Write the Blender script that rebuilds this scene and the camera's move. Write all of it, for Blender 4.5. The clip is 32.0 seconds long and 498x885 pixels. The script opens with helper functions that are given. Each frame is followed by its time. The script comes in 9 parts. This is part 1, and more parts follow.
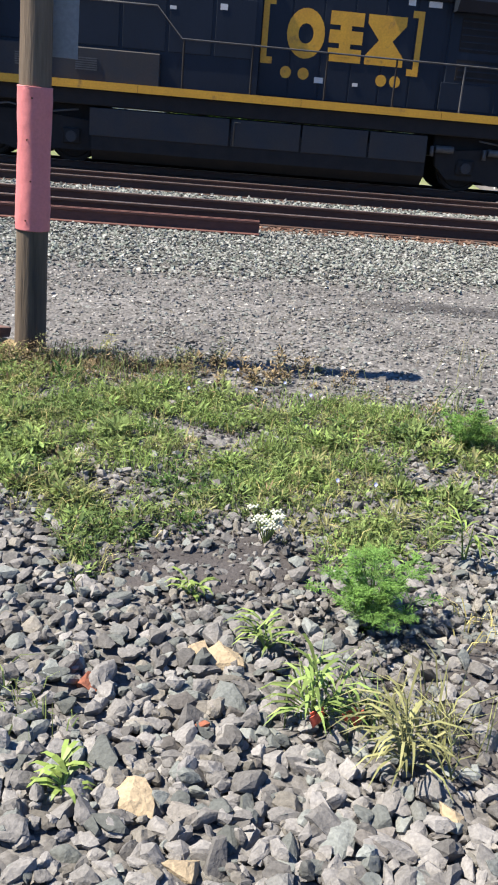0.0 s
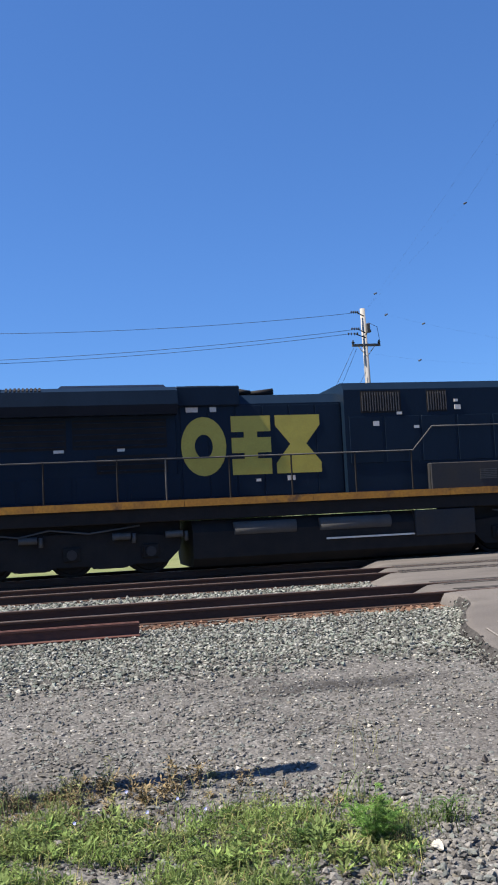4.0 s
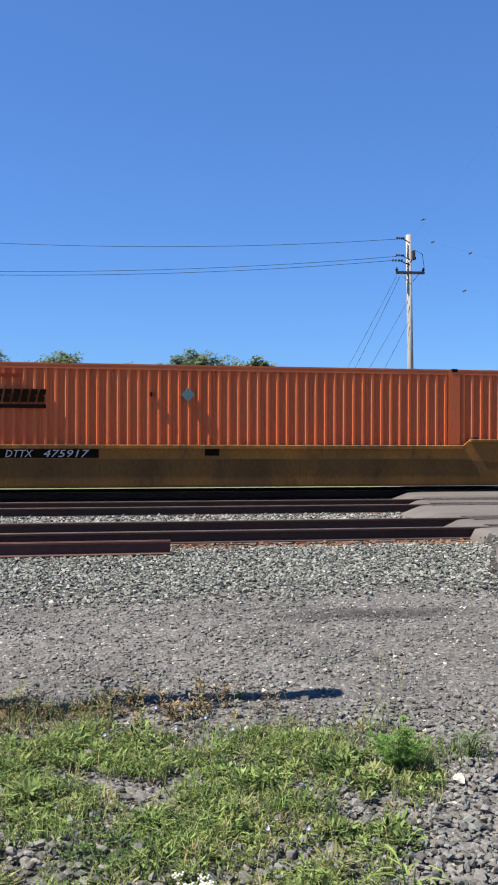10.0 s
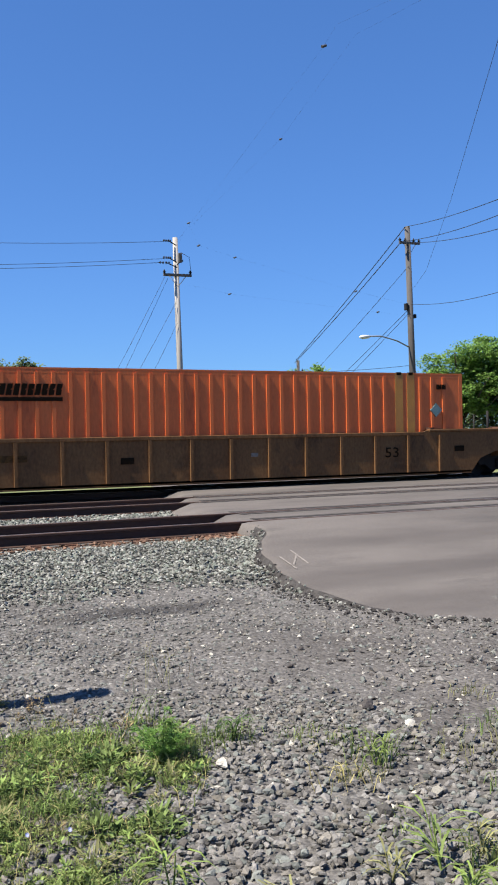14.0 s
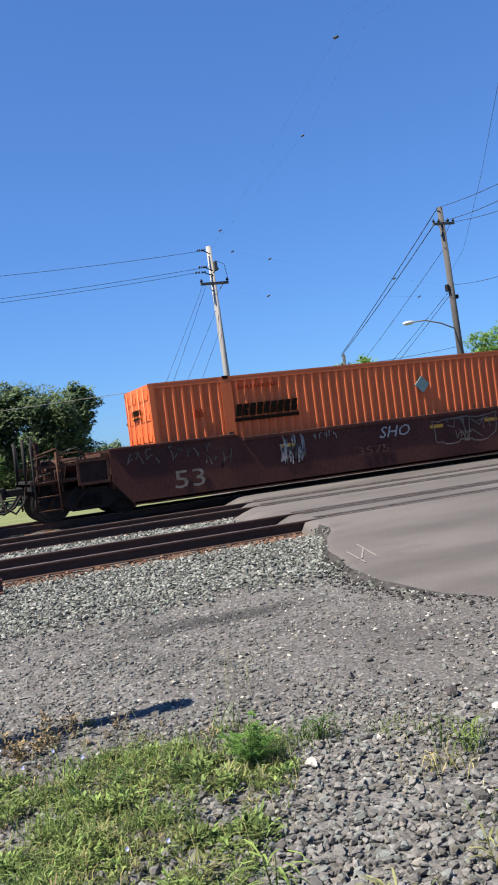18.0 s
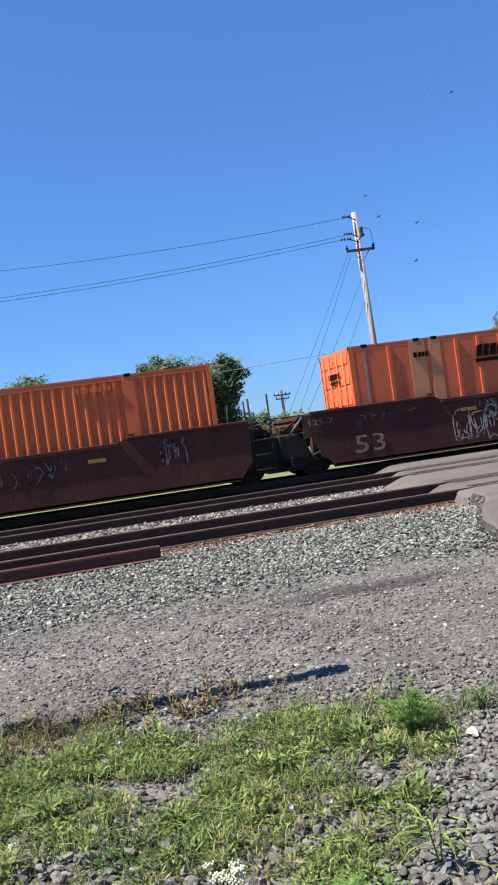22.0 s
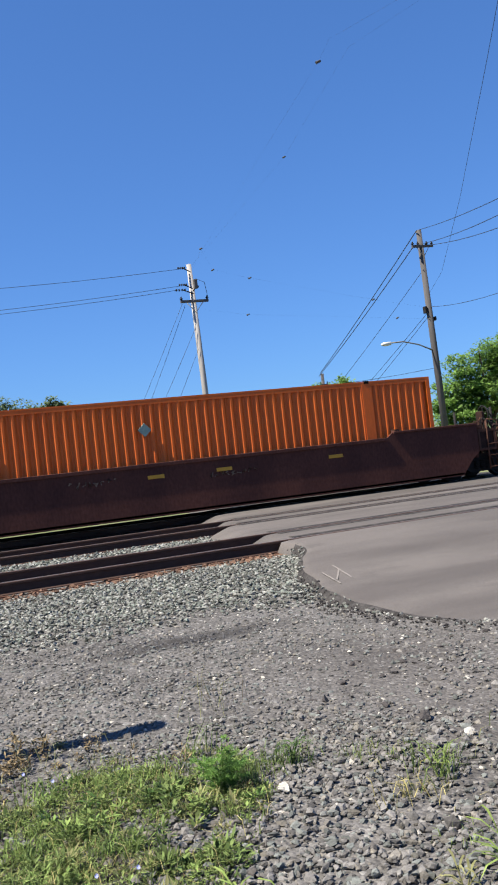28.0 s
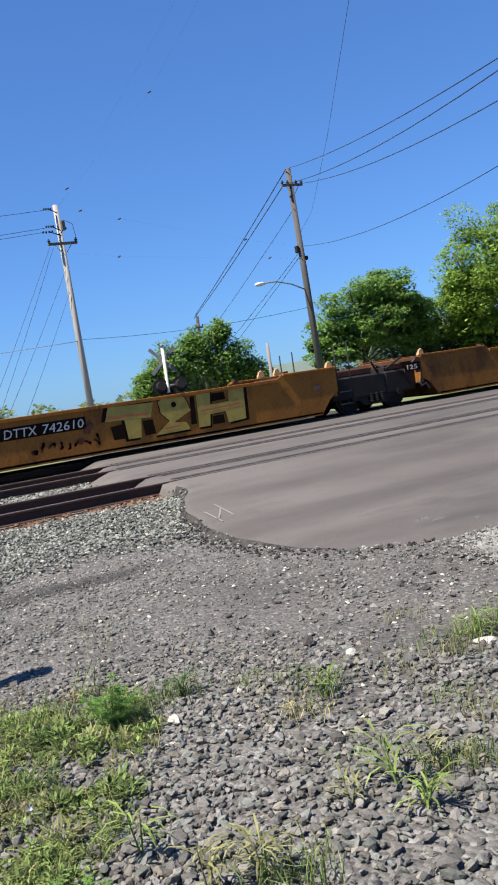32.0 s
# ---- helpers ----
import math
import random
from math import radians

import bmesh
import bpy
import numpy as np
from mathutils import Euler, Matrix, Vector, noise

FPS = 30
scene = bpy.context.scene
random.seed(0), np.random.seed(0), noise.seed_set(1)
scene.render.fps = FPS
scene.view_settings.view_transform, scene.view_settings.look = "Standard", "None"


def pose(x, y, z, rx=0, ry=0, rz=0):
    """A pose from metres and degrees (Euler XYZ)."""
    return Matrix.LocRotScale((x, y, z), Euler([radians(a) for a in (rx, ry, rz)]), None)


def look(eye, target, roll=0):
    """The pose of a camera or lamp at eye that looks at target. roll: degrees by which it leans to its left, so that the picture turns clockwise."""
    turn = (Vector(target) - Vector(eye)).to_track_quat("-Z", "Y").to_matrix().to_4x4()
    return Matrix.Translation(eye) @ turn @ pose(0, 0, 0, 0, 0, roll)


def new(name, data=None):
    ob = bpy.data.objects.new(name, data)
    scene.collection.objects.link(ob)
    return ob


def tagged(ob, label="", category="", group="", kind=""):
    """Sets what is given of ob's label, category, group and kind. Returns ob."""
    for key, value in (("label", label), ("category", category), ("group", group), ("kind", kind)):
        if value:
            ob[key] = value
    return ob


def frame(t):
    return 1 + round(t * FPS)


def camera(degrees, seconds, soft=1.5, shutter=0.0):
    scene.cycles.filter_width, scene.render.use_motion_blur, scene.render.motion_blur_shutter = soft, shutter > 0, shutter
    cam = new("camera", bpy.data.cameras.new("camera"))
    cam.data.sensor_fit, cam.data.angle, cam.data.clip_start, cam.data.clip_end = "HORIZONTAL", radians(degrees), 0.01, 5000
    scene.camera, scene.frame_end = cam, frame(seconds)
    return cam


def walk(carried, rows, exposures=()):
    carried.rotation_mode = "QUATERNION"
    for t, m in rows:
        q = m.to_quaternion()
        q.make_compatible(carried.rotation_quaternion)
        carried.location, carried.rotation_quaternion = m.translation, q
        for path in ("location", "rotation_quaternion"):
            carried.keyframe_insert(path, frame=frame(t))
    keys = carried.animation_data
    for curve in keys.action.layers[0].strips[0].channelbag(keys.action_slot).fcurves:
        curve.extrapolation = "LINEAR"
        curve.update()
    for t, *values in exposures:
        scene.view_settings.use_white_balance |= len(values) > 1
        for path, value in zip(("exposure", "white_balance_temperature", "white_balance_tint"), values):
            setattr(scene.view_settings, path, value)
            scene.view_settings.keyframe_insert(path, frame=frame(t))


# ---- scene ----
cam = camera(31.161, 32.0, soft=2.0)
# seconds, then the eye in metres and its turn in degrees: a hand-held stand, panning
ROWS = [
    (0, -0.090, 0.039, 1.482, 70.262, -4.618, -4.172),
    (0.5, -0.034, 0.026, 1.519, 80.574, 2.771, -12.380),
    (1, -0.006, 0.011, 1.530, 84.174, 0.490, -8.389),
    (1.5, 0.035, -0.017, 1.528, 82.725, 0.830, -2.280),
    (2, 0.004, 0.003, 1.517, 80.481, 3.105, 1.369),
    (2.5, -0.023, 0.015, 1.533, 82.497, 3.611, 0.075),
    (3, -0.031, -0.048, 1.613, 90.381, 3.313, -3.193),
    (3.5, -0.010, -0.027, 1.607, 94.862, 3.867, -11.326),
    (5.5, -0.027, -0.039, 1.597, 92.551, 0.827, -11.902),
    (6, -0.025, -0.037, 1.599, 92.004, 1.638, -10.748),
    (6.5, -0.028, -0.028, 1.608, 91.714, 1.985, -9.163),
    (7, -0.017, -0.019, 1.602, 91.146, 1.687, -8.941),
    (7.5, -0.011, -0.006, 1.611, 91.375, 1.850, -7.190),
    (8, -0.018, 0.014, 1.624, 91.847, 1.414, -3.865),
    (8.5, -0.028, 0.006, 1.623, 91.293, 0.716, -1.618),
    (9, -0.030, 0.010, 1.624, 91.438, 1.146, -1.817),
    (9.5, -0.033, 0.004, 1.630, 91.066, 1.242, -3.180),
    (10, -0.047, 0.024, 1.637, 89.753, -0.179, -10.107),
    (10.5, -0.031, 0.034, 1.630, 88.916, -1.829, -18.316),
    (11, -0.010, 0.033, 1.614, 88.924, -2.364, -22.715),
    (11.5, -0.019, 0.055, 1.603, 89.163, -2.348, -19.958),
    (12, -0.022, 0.059, 1.596, 88.597, -2.687, -16.954),
    (12.5, 0.001, 0.043, 1.593, 88.345, -1.782, -19.693),
    (13, 0.028, 0.014, 1.598, 88.555, -0.161, -23.359),
    (13.5, 0.032, 0.006, 1.600, 90.159, -0.369, -25.937),
    (15.5, 0.005, 0.006, 1.588, 87.894, 8.696, -17.064),
    (16, 0.023, -0.006, 1.586, 89.490, 7.913, -19.834),
    (16.5, 0.023, -0.005, 1.588, 92.469, 6.296, -20.226),
    (17, 0.032, -0.003, 1.590, 92.561, 7.215, -22.014),
    (17.5, 0.032, 0.000, 1.587, 90.749, 8.413, -22.700),
    (18, 0.023, 0.009, 1.592, 90.148, 7.198, -21.088),
    (18.5, 0.022, 0.013, 1.591, 91.543, 6.863, -20.715),
    (19, 0.020, 0.016, 1.587, 91.437, 7.707, -18.064),
    (19.5, 0.023, 0.006, 1.595, 90.375, 8.596, -15.078),
    (20, 0.015, 0.005, 1.593, 90.361, 7.913, -15.268),
    (20.5, 0.003, 0.004, 1.592, 90.012, 7.578, -14.579),
    (21, -0.019, 0.006, 1.599, 89.750, 7.299, -12.108),
    (21.5, -0.017, 0.002, 1.594, 89.493, 7.491, -11.554),
    (22, -0.027, 0.001, 1.593, 89.431, 7.920, -11.629),
    (22.5, -0.024, 0.003, 1.593, 89.369, 8.028, -12.035),
    (23, -0.001, 0.005, 1.596, 88.832, 9.624, -16.251),
    (23.5, 0.018, -0.007, 1.606, 88.094, 11.997, -21.568),
    (24, 0.012, -0.011, 1.602, 87.794, 12.302, -22.629),
    (24.5, 0.009, -0.011, 1.599, 87.319, 11.052, -20.477),
    (25, -0.004, -0.008, 1.592, 87.369, 9.098, -19.265),
    (25.5, 0.005, -0.006, 1.615, 87.478, 12.477, -11.712),
    (26, 0.008, -0.009, 1.605, 91.074, 6.758, -20.773),
    (26.5, 0.027, -0.010, 1.617, 86.478, 6.014, -26.795),
    (28.5, 0.026, -0.006, 1.621, 93.682, 6.837, -21.813),
    (29, 0.042, -0.010, 1.626, 95.774, 5.896, -28.984),
    (29.5, 0.031, -0.023, 1.615, 95.933, 4.799, -32.330),
    (30, 0.021, -0.006, 1.615, 95.556, 5.793, -32.153),
    (30.5, 0.042, 0.005, 1.610, 92.318, 8.593, -34.288),
    (31, 0.042, -0.008, 1.603, 89.868, 10.783, -35.258),
    (31.5, 0.039, 0.009, 1.602, 88.426, 10.528, -33.047),
    (32, 0.035, 0.010, 1.581, 86.466, 8.486, -30.405),
]
walk(cam, [(t, pose(x, y, z, rx, ry, rz)) for t, x, y, z, rx, ry, rz in ROWS],
     [(0, 1.48), (0.5, 1.38), (1, 1.22), (2, 1.35), (2.5, 1.32), (3, 1.22), (3.5, 1.13), (5.5, 1.07), (9, 1.07), (10, 1.13), (13, 1.11), (17, 1.08), (18, 1.12), (20, 1.19), (24, 1.17), (26, 1.07), (32, 1.07)])

# ---- light ----
SUN_EL, SUN_AZ = 56.0, 184.5      # elevation; direction from which it shines, degrees from +x towards +y
world = bpy.data.worlds.new("sky")
scene.world = world
world.use_nodes = True
wn = world.node_tree.nodes
wl = world.node_tree.links
sky = wn.new("ShaderNodeTexSky")
sky.sky_type, sky.sun_disc = "NISHITA", False
sky.sun_elevation = radians(SUN_EL)
sky.sun_rotation = radians(90 - SUN_AZ)
sky.air_density, sky.dust_density, sky.ozone_density, sky.altitude = 1.0, 0.25, 4.0, 200
deep = wn.new("ShaderNodeGamma")          # the clear, deep blue of that day
deep.inputs["Gamma"].default_value = 0.72
tint = wn.new("ShaderNodeMix")
tint.data_type, tint.blend_type = "RGBA", "MULTIPLY"
tint.inputs["Factor"].default_value = 1.0
tint.inputs["B"].default_value = (0.56, 0.995, 1.715, 1)
wl.new(sky.outputs[0], deep.inputs[0])
wl.new(deep.outputs[0], tint.inputs["A"])
wl.new(tint.outputs["Result"], wn["Background"].inputs[0])
wn["Background"].inputs[1].default_value = 0.068
sun = new("sun", bpy.data.lights.new("sun", "SUN"))
sun.data.energy, sun.data.angle, sun.data.color = 5.0, radians(0.55), (1.0, 0.935, 0.83)
a, e = radians(SUN_AZ), radians(SUN_EL)
sun.matrix_world = look((0, 0, 30), Vector((0, 0, 30)) - Vector((math.cos(a) * math.cos(e), math.sin(a) * math.cos(e), math.sin(e))))


# ---- materials ----
def material(name, base, rough=0.7, metal=0.0, second=None, scale=4.0, amount=0.5, fine=60.0, fine_amount=0.25, bump=0.0, bump_scale=80.0,
             third=None, third_scale=1.2, third_cut=0.6, stretch=(1, 1, 1), random_value=0.0, island=False, coords="Object", spec=0.4, thin=0.0, tones=()):
    """A surface of two colours mixed by coarse noise, darkened and lightened by fine noise, with an optional third colour in stains."""
    m = bpy.data.materials.new(name)
    m.use_nodes = True
    n, l = m.node_tree.nodes, m.node_tree.links
    b = n["Principled BSDF"]
    b.inputs["Roughness"].default_value, b.inputs["Metallic"].default_value = rough, metal
    b.inputs["Specular IOR Level"].default_value = spec
    tc = n.new("ShaderNodeTexCoord")
    mp = n.new("ShaderNodeMapping")
    mp.inputs["Scale"].default_value = stretch
    l.new(tc.outputs[coords], mp.inputs[0])

    def tex(s, detail=4.0, rough_=0.6):
        t = n.new("ShaderNodeTexNoise")
        t.inputs["Scale"].default_value, t.inputs["Detail"].default_value, t.inputs["Roughness"].default_value = s, detail, rough_
        l.new(mp.outputs[0], t.inputs["Vector"])
        return t

    def mix(fac, c1, c2, kind="MIX"):
        x = n.new("ShaderNodeMix")
        x.data_type, x.blend_type = "RGBA", kind
        for sock, v in ((x.inputs["Factor"], fac), (x.inputs["A"], c1), (x.inputs["B"], c2)):
            if isinstance(v, (int, float)):
                sock.default_value = v
            elif isinstance(v, (tuple, list)):
                sock.default_value = (*v[:3], 1)
            else:
                l.new(v, sock)
        return x.outputs["Result"]

    def ramp(src, lo, hi, k=1.0):
        r = n.new("ShaderNodeMapRange")
        r.inputs["From Min"].default_value, r.inputs["From Max"].default_value, r.inputs["To Max"].default_value = lo, hi, k
        l.new(src, r.inputs["Value"])
        return r.outputs[0]

    col = mix(ramp(tex(scale).outputs["Fac"], 0.35, 0.65, amount), base, second or tuple(c * 0.7 for c in base))
    if third:
        col = mix(ramp(tex(third_scale, 6.0, 0.7).outputs["Fac"], third_cut, third_cut + 0.12, 0.85), col, third)
    if tones:
        isl = n.new("ShaderNodeNewGeometry").outputs["Random Per Island"]
        far_ = n.new("ShaderNodeMath")
        far_.operation = "MULTIPLY"
        far_.inputs[1].default_value = 53.7
        l.new(isl, far_.inputs[0])
        fr_ = n.new("ShaderNodeMath")
        fr_.operation = "FRACT"
        l.new(far_.outputs[0], fr_.inputs[0])
        for cut, tone in tones:
            col = mix(ramp(fr_.outputs[0], cut - 0.02, cut + 0.02), col, mix(0.25, tone, col))
    if fine_amount:
        g = ramp(tex(fine, 3.0).outputs["Fac"], 0.3, 0.7)
        col = mix(fine_amount, col, mix(1.0, col, mix(g, (0.35,) * 3, (1.6,) * 3), "MULTIPLY"))
    if random_value:
        if island:
            rnd = n.new("ShaderNodeNewGeometry").outputs["Random Per Island"]
        else:
            rnd = n.new("ShaderNodeObjectInfo").outputs["Random"]
        col = mix(random_value, col, mix(1.0, col, mix(rnd, (0.3,) * 3, (1.8,) * 3), "MULTIPLY"))
    l.new(col, b.inputs["Base Color"])
    if thin:
        tl, ms = n.new("ShaderNodeBsdfTranslucent"), n.new("ShaderNodeMixShader")
        ms.inputs[0].default_value = thin
        l.new(col, tl.inputs[0])
        l.new(b.outputs[0], ms.inputs[1])
        l.new(tl.outputs[0], ms.inputs[2])
        l.new(ms.outputs[0], n["Material Output"].inputs[0])
    if bump:
        bp = n.new("ShaderNodeBump")
        bp.inputs["Strength"].default_value, bp.inputs["Distance"].default_value = bump, 0.02
        l.new(tex(bump_scale, 5.0).outputs["Fac"], bp.inputs["Height"])
        l.new(bp.outputs[0], b.inputs["Normal"])
    return m


M = {}
M["blue"] = material("navy_paint", (0.0036, 0.0105, 0.0225), 0.45, 0, (0.006, 0.0145, 0.029), 1.2, 0.8, 30, 0.15, third=(0.013, 0.022, 0.038), third_scale=0.9, third_cut=0.62, stretch=(1, 1, 0.4), spec=0.16)
M["bluegrey"] = material("faded_navy_paint", (0.0082, 0.01148, 0.01804), 0.5, 0, (0.0123, 0.0164, 0.02542), 1.0, 0.8, 30, 0.15, third=(0.02296, 0.02706, 0.03444), third_scale=0.8, third_cut=0.6, stretch=(1, 1, 0.4), spec=0.22)
M["yellow"] = material("loco_yellow", (0.62, 0.31, 0.02), 0.5, 0, (0.5, 0.24, 0.02), 2, 0.6, 25, 0.2, third=(0.22, 0.11, 0.03), third_scale=2.5, third_cut=0.58)
M["yellowgreen"] = material("faded_logo_yellow", (0.46, 0.37, 0.06), 0.5, 0, (0.4, 0.31, 0.05), 3, 0.6, 30, 0.15)
M["stripe"] = material("sill_stripe_orange", (0.48, 0.21, 0.02), 0.6, 0, (0.32, 0.13, 0.02), 2, 0.8, 20, 0.3, third=(0.10, 0.05, 0.025), third_scale=1.1, third_cut=0.53)
M["black"] = material("grimy_black", (0.013, 0.012, 0.012), 0.75, 0.0, (0.024, 0.020, 0.017), 3, 0.6, 40, 0.3, bump=0.15, spec=0.2)
M["steel"] = material("dull_steel", (0.10, 0.097, 0.093), 0.6, 0.3, (0.055, 0.05, 0.045), 4, 0.6, 40, 0.25, spec=0.25)
M["grey"] = material("grey_paint", (0.075, 0.072, 0.070), 0.75, 0, (0.05, 0.047, 0.045), 2, 0.6, 30, 0.2)
M["white"] = material("white_paint", (0.6192, 0.6106, 0.5676), 0.55, 0, (0.516, 0.4988, 0.4472), 3, 0.5, 30, 0.1)
M["decal"] = material("white_decal", (0.62, 0.58, 0.52), 0.6, 0, (0.48, 0.45, 0.40), 10, 0.5, 60, 0.2, spec=0.2)
M["brownlow"] = material("dust_brown_panel", (0.03, 0.024, 0.02025), 0.7, 0, (0.015, 0.018, 0.0225), 1.5, 0.8, 30, 0.25)
M["glass"] = material("cab_glass", (0.010, 0.012, 0.013), 0.2, 0, (0.016, 0.018, 0.02), 1.0, 0.5, 20, 0.0, spec=0.25)
M["rust"] = material("rusty_red_metal", (0.085, 0.038, 0.024), 0.8, 0.1, (0.045, 0.022, 0.016), 5, 0.7, 40, 0.35, bump=0.2, spec=0.2)
M["rustdark"] = material("dark_rusty_metal", (0.040, 0.021, 0.016), 0.85, 0, (0.022, 0.013, 0.011), 5, 0.7, 40, 0.35, bump=0.2, spec=0.12)
M["markfaint"] = material("faded_dark_red_mark", (0.30, 0.045, 0.012), 0.7, 0, (0.22, 0.035, 0.012), 6, 0.7, 40, 0.2, spec=0.15)
M["stencilfaint"] = material("faint_brown_stencil", (0.115, 0.062, 0.042), 0.85, 0, (0.08, 0.04, 0.03), 6, 0.8, 40, 0.3, spec=0.1)
M["orange"] = material("container_orange", (0.66, 0.145, 0.040), 0.5, 0, (0.57, 0.120, 0.034), 0.9, 0.8, 20, 0.10, third=(0.4876, 0.0848, 0.0212), third_scale=0.8, third_cut=0.64, stretch=(1, 1, 0.25), spec=0.3)
M["orangedark"] = material("container_orange_red", (0.62, 0.150, 0.042), 0.55, 0, (0.52, 0.118, 0.034), 0.9, 0.8, 20, 0.15, third=(0.30, 0.052, 0.018), third_scale=0.9, third_cut=0.58, stretch=(1, 1, 0.25), spec=0.25)
M["orangefresh"] = material("container_orange_bright", (0.64, 0.124, 0.014), 0.5, 0, (0.55, 0.10, 0.013), 0.9, 0.8, 20, 0.12, stretch=(1, 1, 0.25), spec=0.3)
M["beige"] = material("patched_beige_paint", (0.58, 0.245, 0.105), 0.6, 0, (0.50, 0.19, 0.08), 2, 0.7, 30, 0.15)
M["ochre"] = material("ochre_post_paint", (0.46, 0.21, 0.04), 0.6, 0, (0.38, 0.16, 0.04), 2, 0.7, 30, 0.15)
M["logoblack"] = material("logo_black", (0.012, 0.0075, 0.004), 0.9, 0, (0.018, 0.012, 0.008), 5, 0.5, 30, 0.1, spec=0.04)
M["caryellow"] = material("wagon_yellow_dirty", (0.37, 0.150, 0.025), 0.7, 0, (0.20, 0.088, 0.024), 0.6, 0.95, 18, 0.35, third=(0.088, 0.050, 0.027), third_scale=0.42, third_cut=0.50, stretch=(1, 1, 0.6), bump=0.08, bump_scale=30, spec=0.15)
M["caryellowlow"] = material("wagon_yellow_grimy", (0.19, 0.088, 0.022), 0.75, 0, (0.105, 0.052, 0.018), 0.7, 0.9, 18, 0.3, third=(0.06, 0.033, 0.017), third_scale=0.9, third_cut=0.55, stretch=(1, 1, 0.5), bump=0.08, bump_scale=30, spec=0.15)
M["carbrown"] = material("wagon_brown", (0.175, 0.088, 0.036), 0.75, 0, (0.110, 0.055, 0.025), 0.7, 0.9, 18, 0.35, third=(0.060, 0.034, 0.019), third_scale=0.6, third_cut=0.52, stretch=(1, 1, 0.5), bump=0.08, bump_scale=30, spec=0.12)
M["carpurple"] = material("wagon_oxide_brown", (0.092, 0.036, 0.026), 0.85, 0, (0.052, 0.022, 0.019), 0.7, 0.9, 18, 0.35, third=(0.175, 0.06875, 0.03), third_scale=0.7, third_cut=0.62, spec=0.12, stretch=(1, 1, 0.5), bump=0.08, bump_scale=30)
M["carorange"] = material("wagon_orange_brown", (0.30, 0.118, 0.021), 0.75, 0, (0.19, 0.078, 0.019), 0.7, 0.9, 18, 0.3, third=(0.1032, 0.04128, 0.01548), third_scale=0.8, third_cut=0.53, stretch=(1, 1, 0.5), bump=0.08, bump_scale=30, spec=0.14)
M["graffwhite"] = material("spray_white", (0.46, 0.43, 0.39), 0.8, 0, (0.26, 0.24, 0.22), 4, 0.8, 40, 0.3, spec=0.1)
M["graffgrey"] = material("spray_grey", (0.235, 0.195, 0.155), 0.8, 0, (0.12, 0.095, 0.075), 4, 0.8, 40, 0.3, spec=0.1)
M["guidepale"] = material("pale_worn_guide_paint", (0.55, 0.33, 0.16), 0.7, 0, (0.38, 0.22, 0.11), 9, 0.8, 40, 0.2, spec=0.2)
M["graffdim"] = material("spray_faded_grey", (0.10, 0.085, 0.075), 0.85, 0, (0.06, 0.045, 0.04), 3, 0.9, 40, 0.3, spec=0.1)
M["graffyellow"] = material("spray_yellow", (0.40, 0.295, 0.055), 0.75, 0, (0.27, 0.18, 0.04), 4, 0.8, 40, 0.2)
M["reflector"] = material("reflector_yellow", (0.55, 0.28, 0.02), 0.5, 0, (0.4, 0.2, 0.02), 6, 0.5, 40, 0.2)
M["sealblue"] = material("placard_grey_green", (0.16, 0.24, 0.22), 0.5, 0, (0.1, 0.16, 0.15), 8, 0.6, 40, 0.2)
M["rail"] = material("rusty_rail_side", (0.048, 0.026, 0.019), 0.75, 0.2, (0.07, 0.036, 0.024), 3, 0.7, 30, 0.3, stretch=(0.3, 1, 1), bump=0.1)
M["railred"] = material("red_rust_loose_rail", (0.11, 0.042, 0.030), 0.75, 0.1, (0.07, 0.03, 0.024), 3, 0.7, 30, 0.3, stretch=(0.3, 1, 1), bump=0.1)
M["railtop"] = material("worn_rail_head", (0.30, 0.24, 0.21), 0.45, 0.7, (0.22, 0.16, 0.13), 2, 0.6, 40, 0.2, stretch=(0.2, 1, 1))
M["tie"] = material("weathered_tie_wood", (0.1376, 0.0731, 0.04128), 0.85, 0, (0.086, 0.0516, 0.0344), 6, 0.7, 50, 0.35, random_value=0.4, bump=0.4, stretch=(1, 0.2, 1))
M["tiewood"] = material("rotten_tie_wood", (0.155, 0.092, 0.062), 0.9, 0, (0.085, 0.054, 0.040), 8, 0.8, 60, 0.3, random_value=0.7, island=True, spec=0.1)
M["asphalt"] = material("worn_asphalt", (0.126, 0.112, 0.102), 0.92, 0, (0.083, 0.074, 0.068), 0.8, 1.0, 120, 0.3, third=(0.066, 0.060, 0.056), third_scale=0.6, third_cut=0.55, stretch=(0.35, 0.8, 1), bump=0.35, bump_scale=70, spec=0.2)


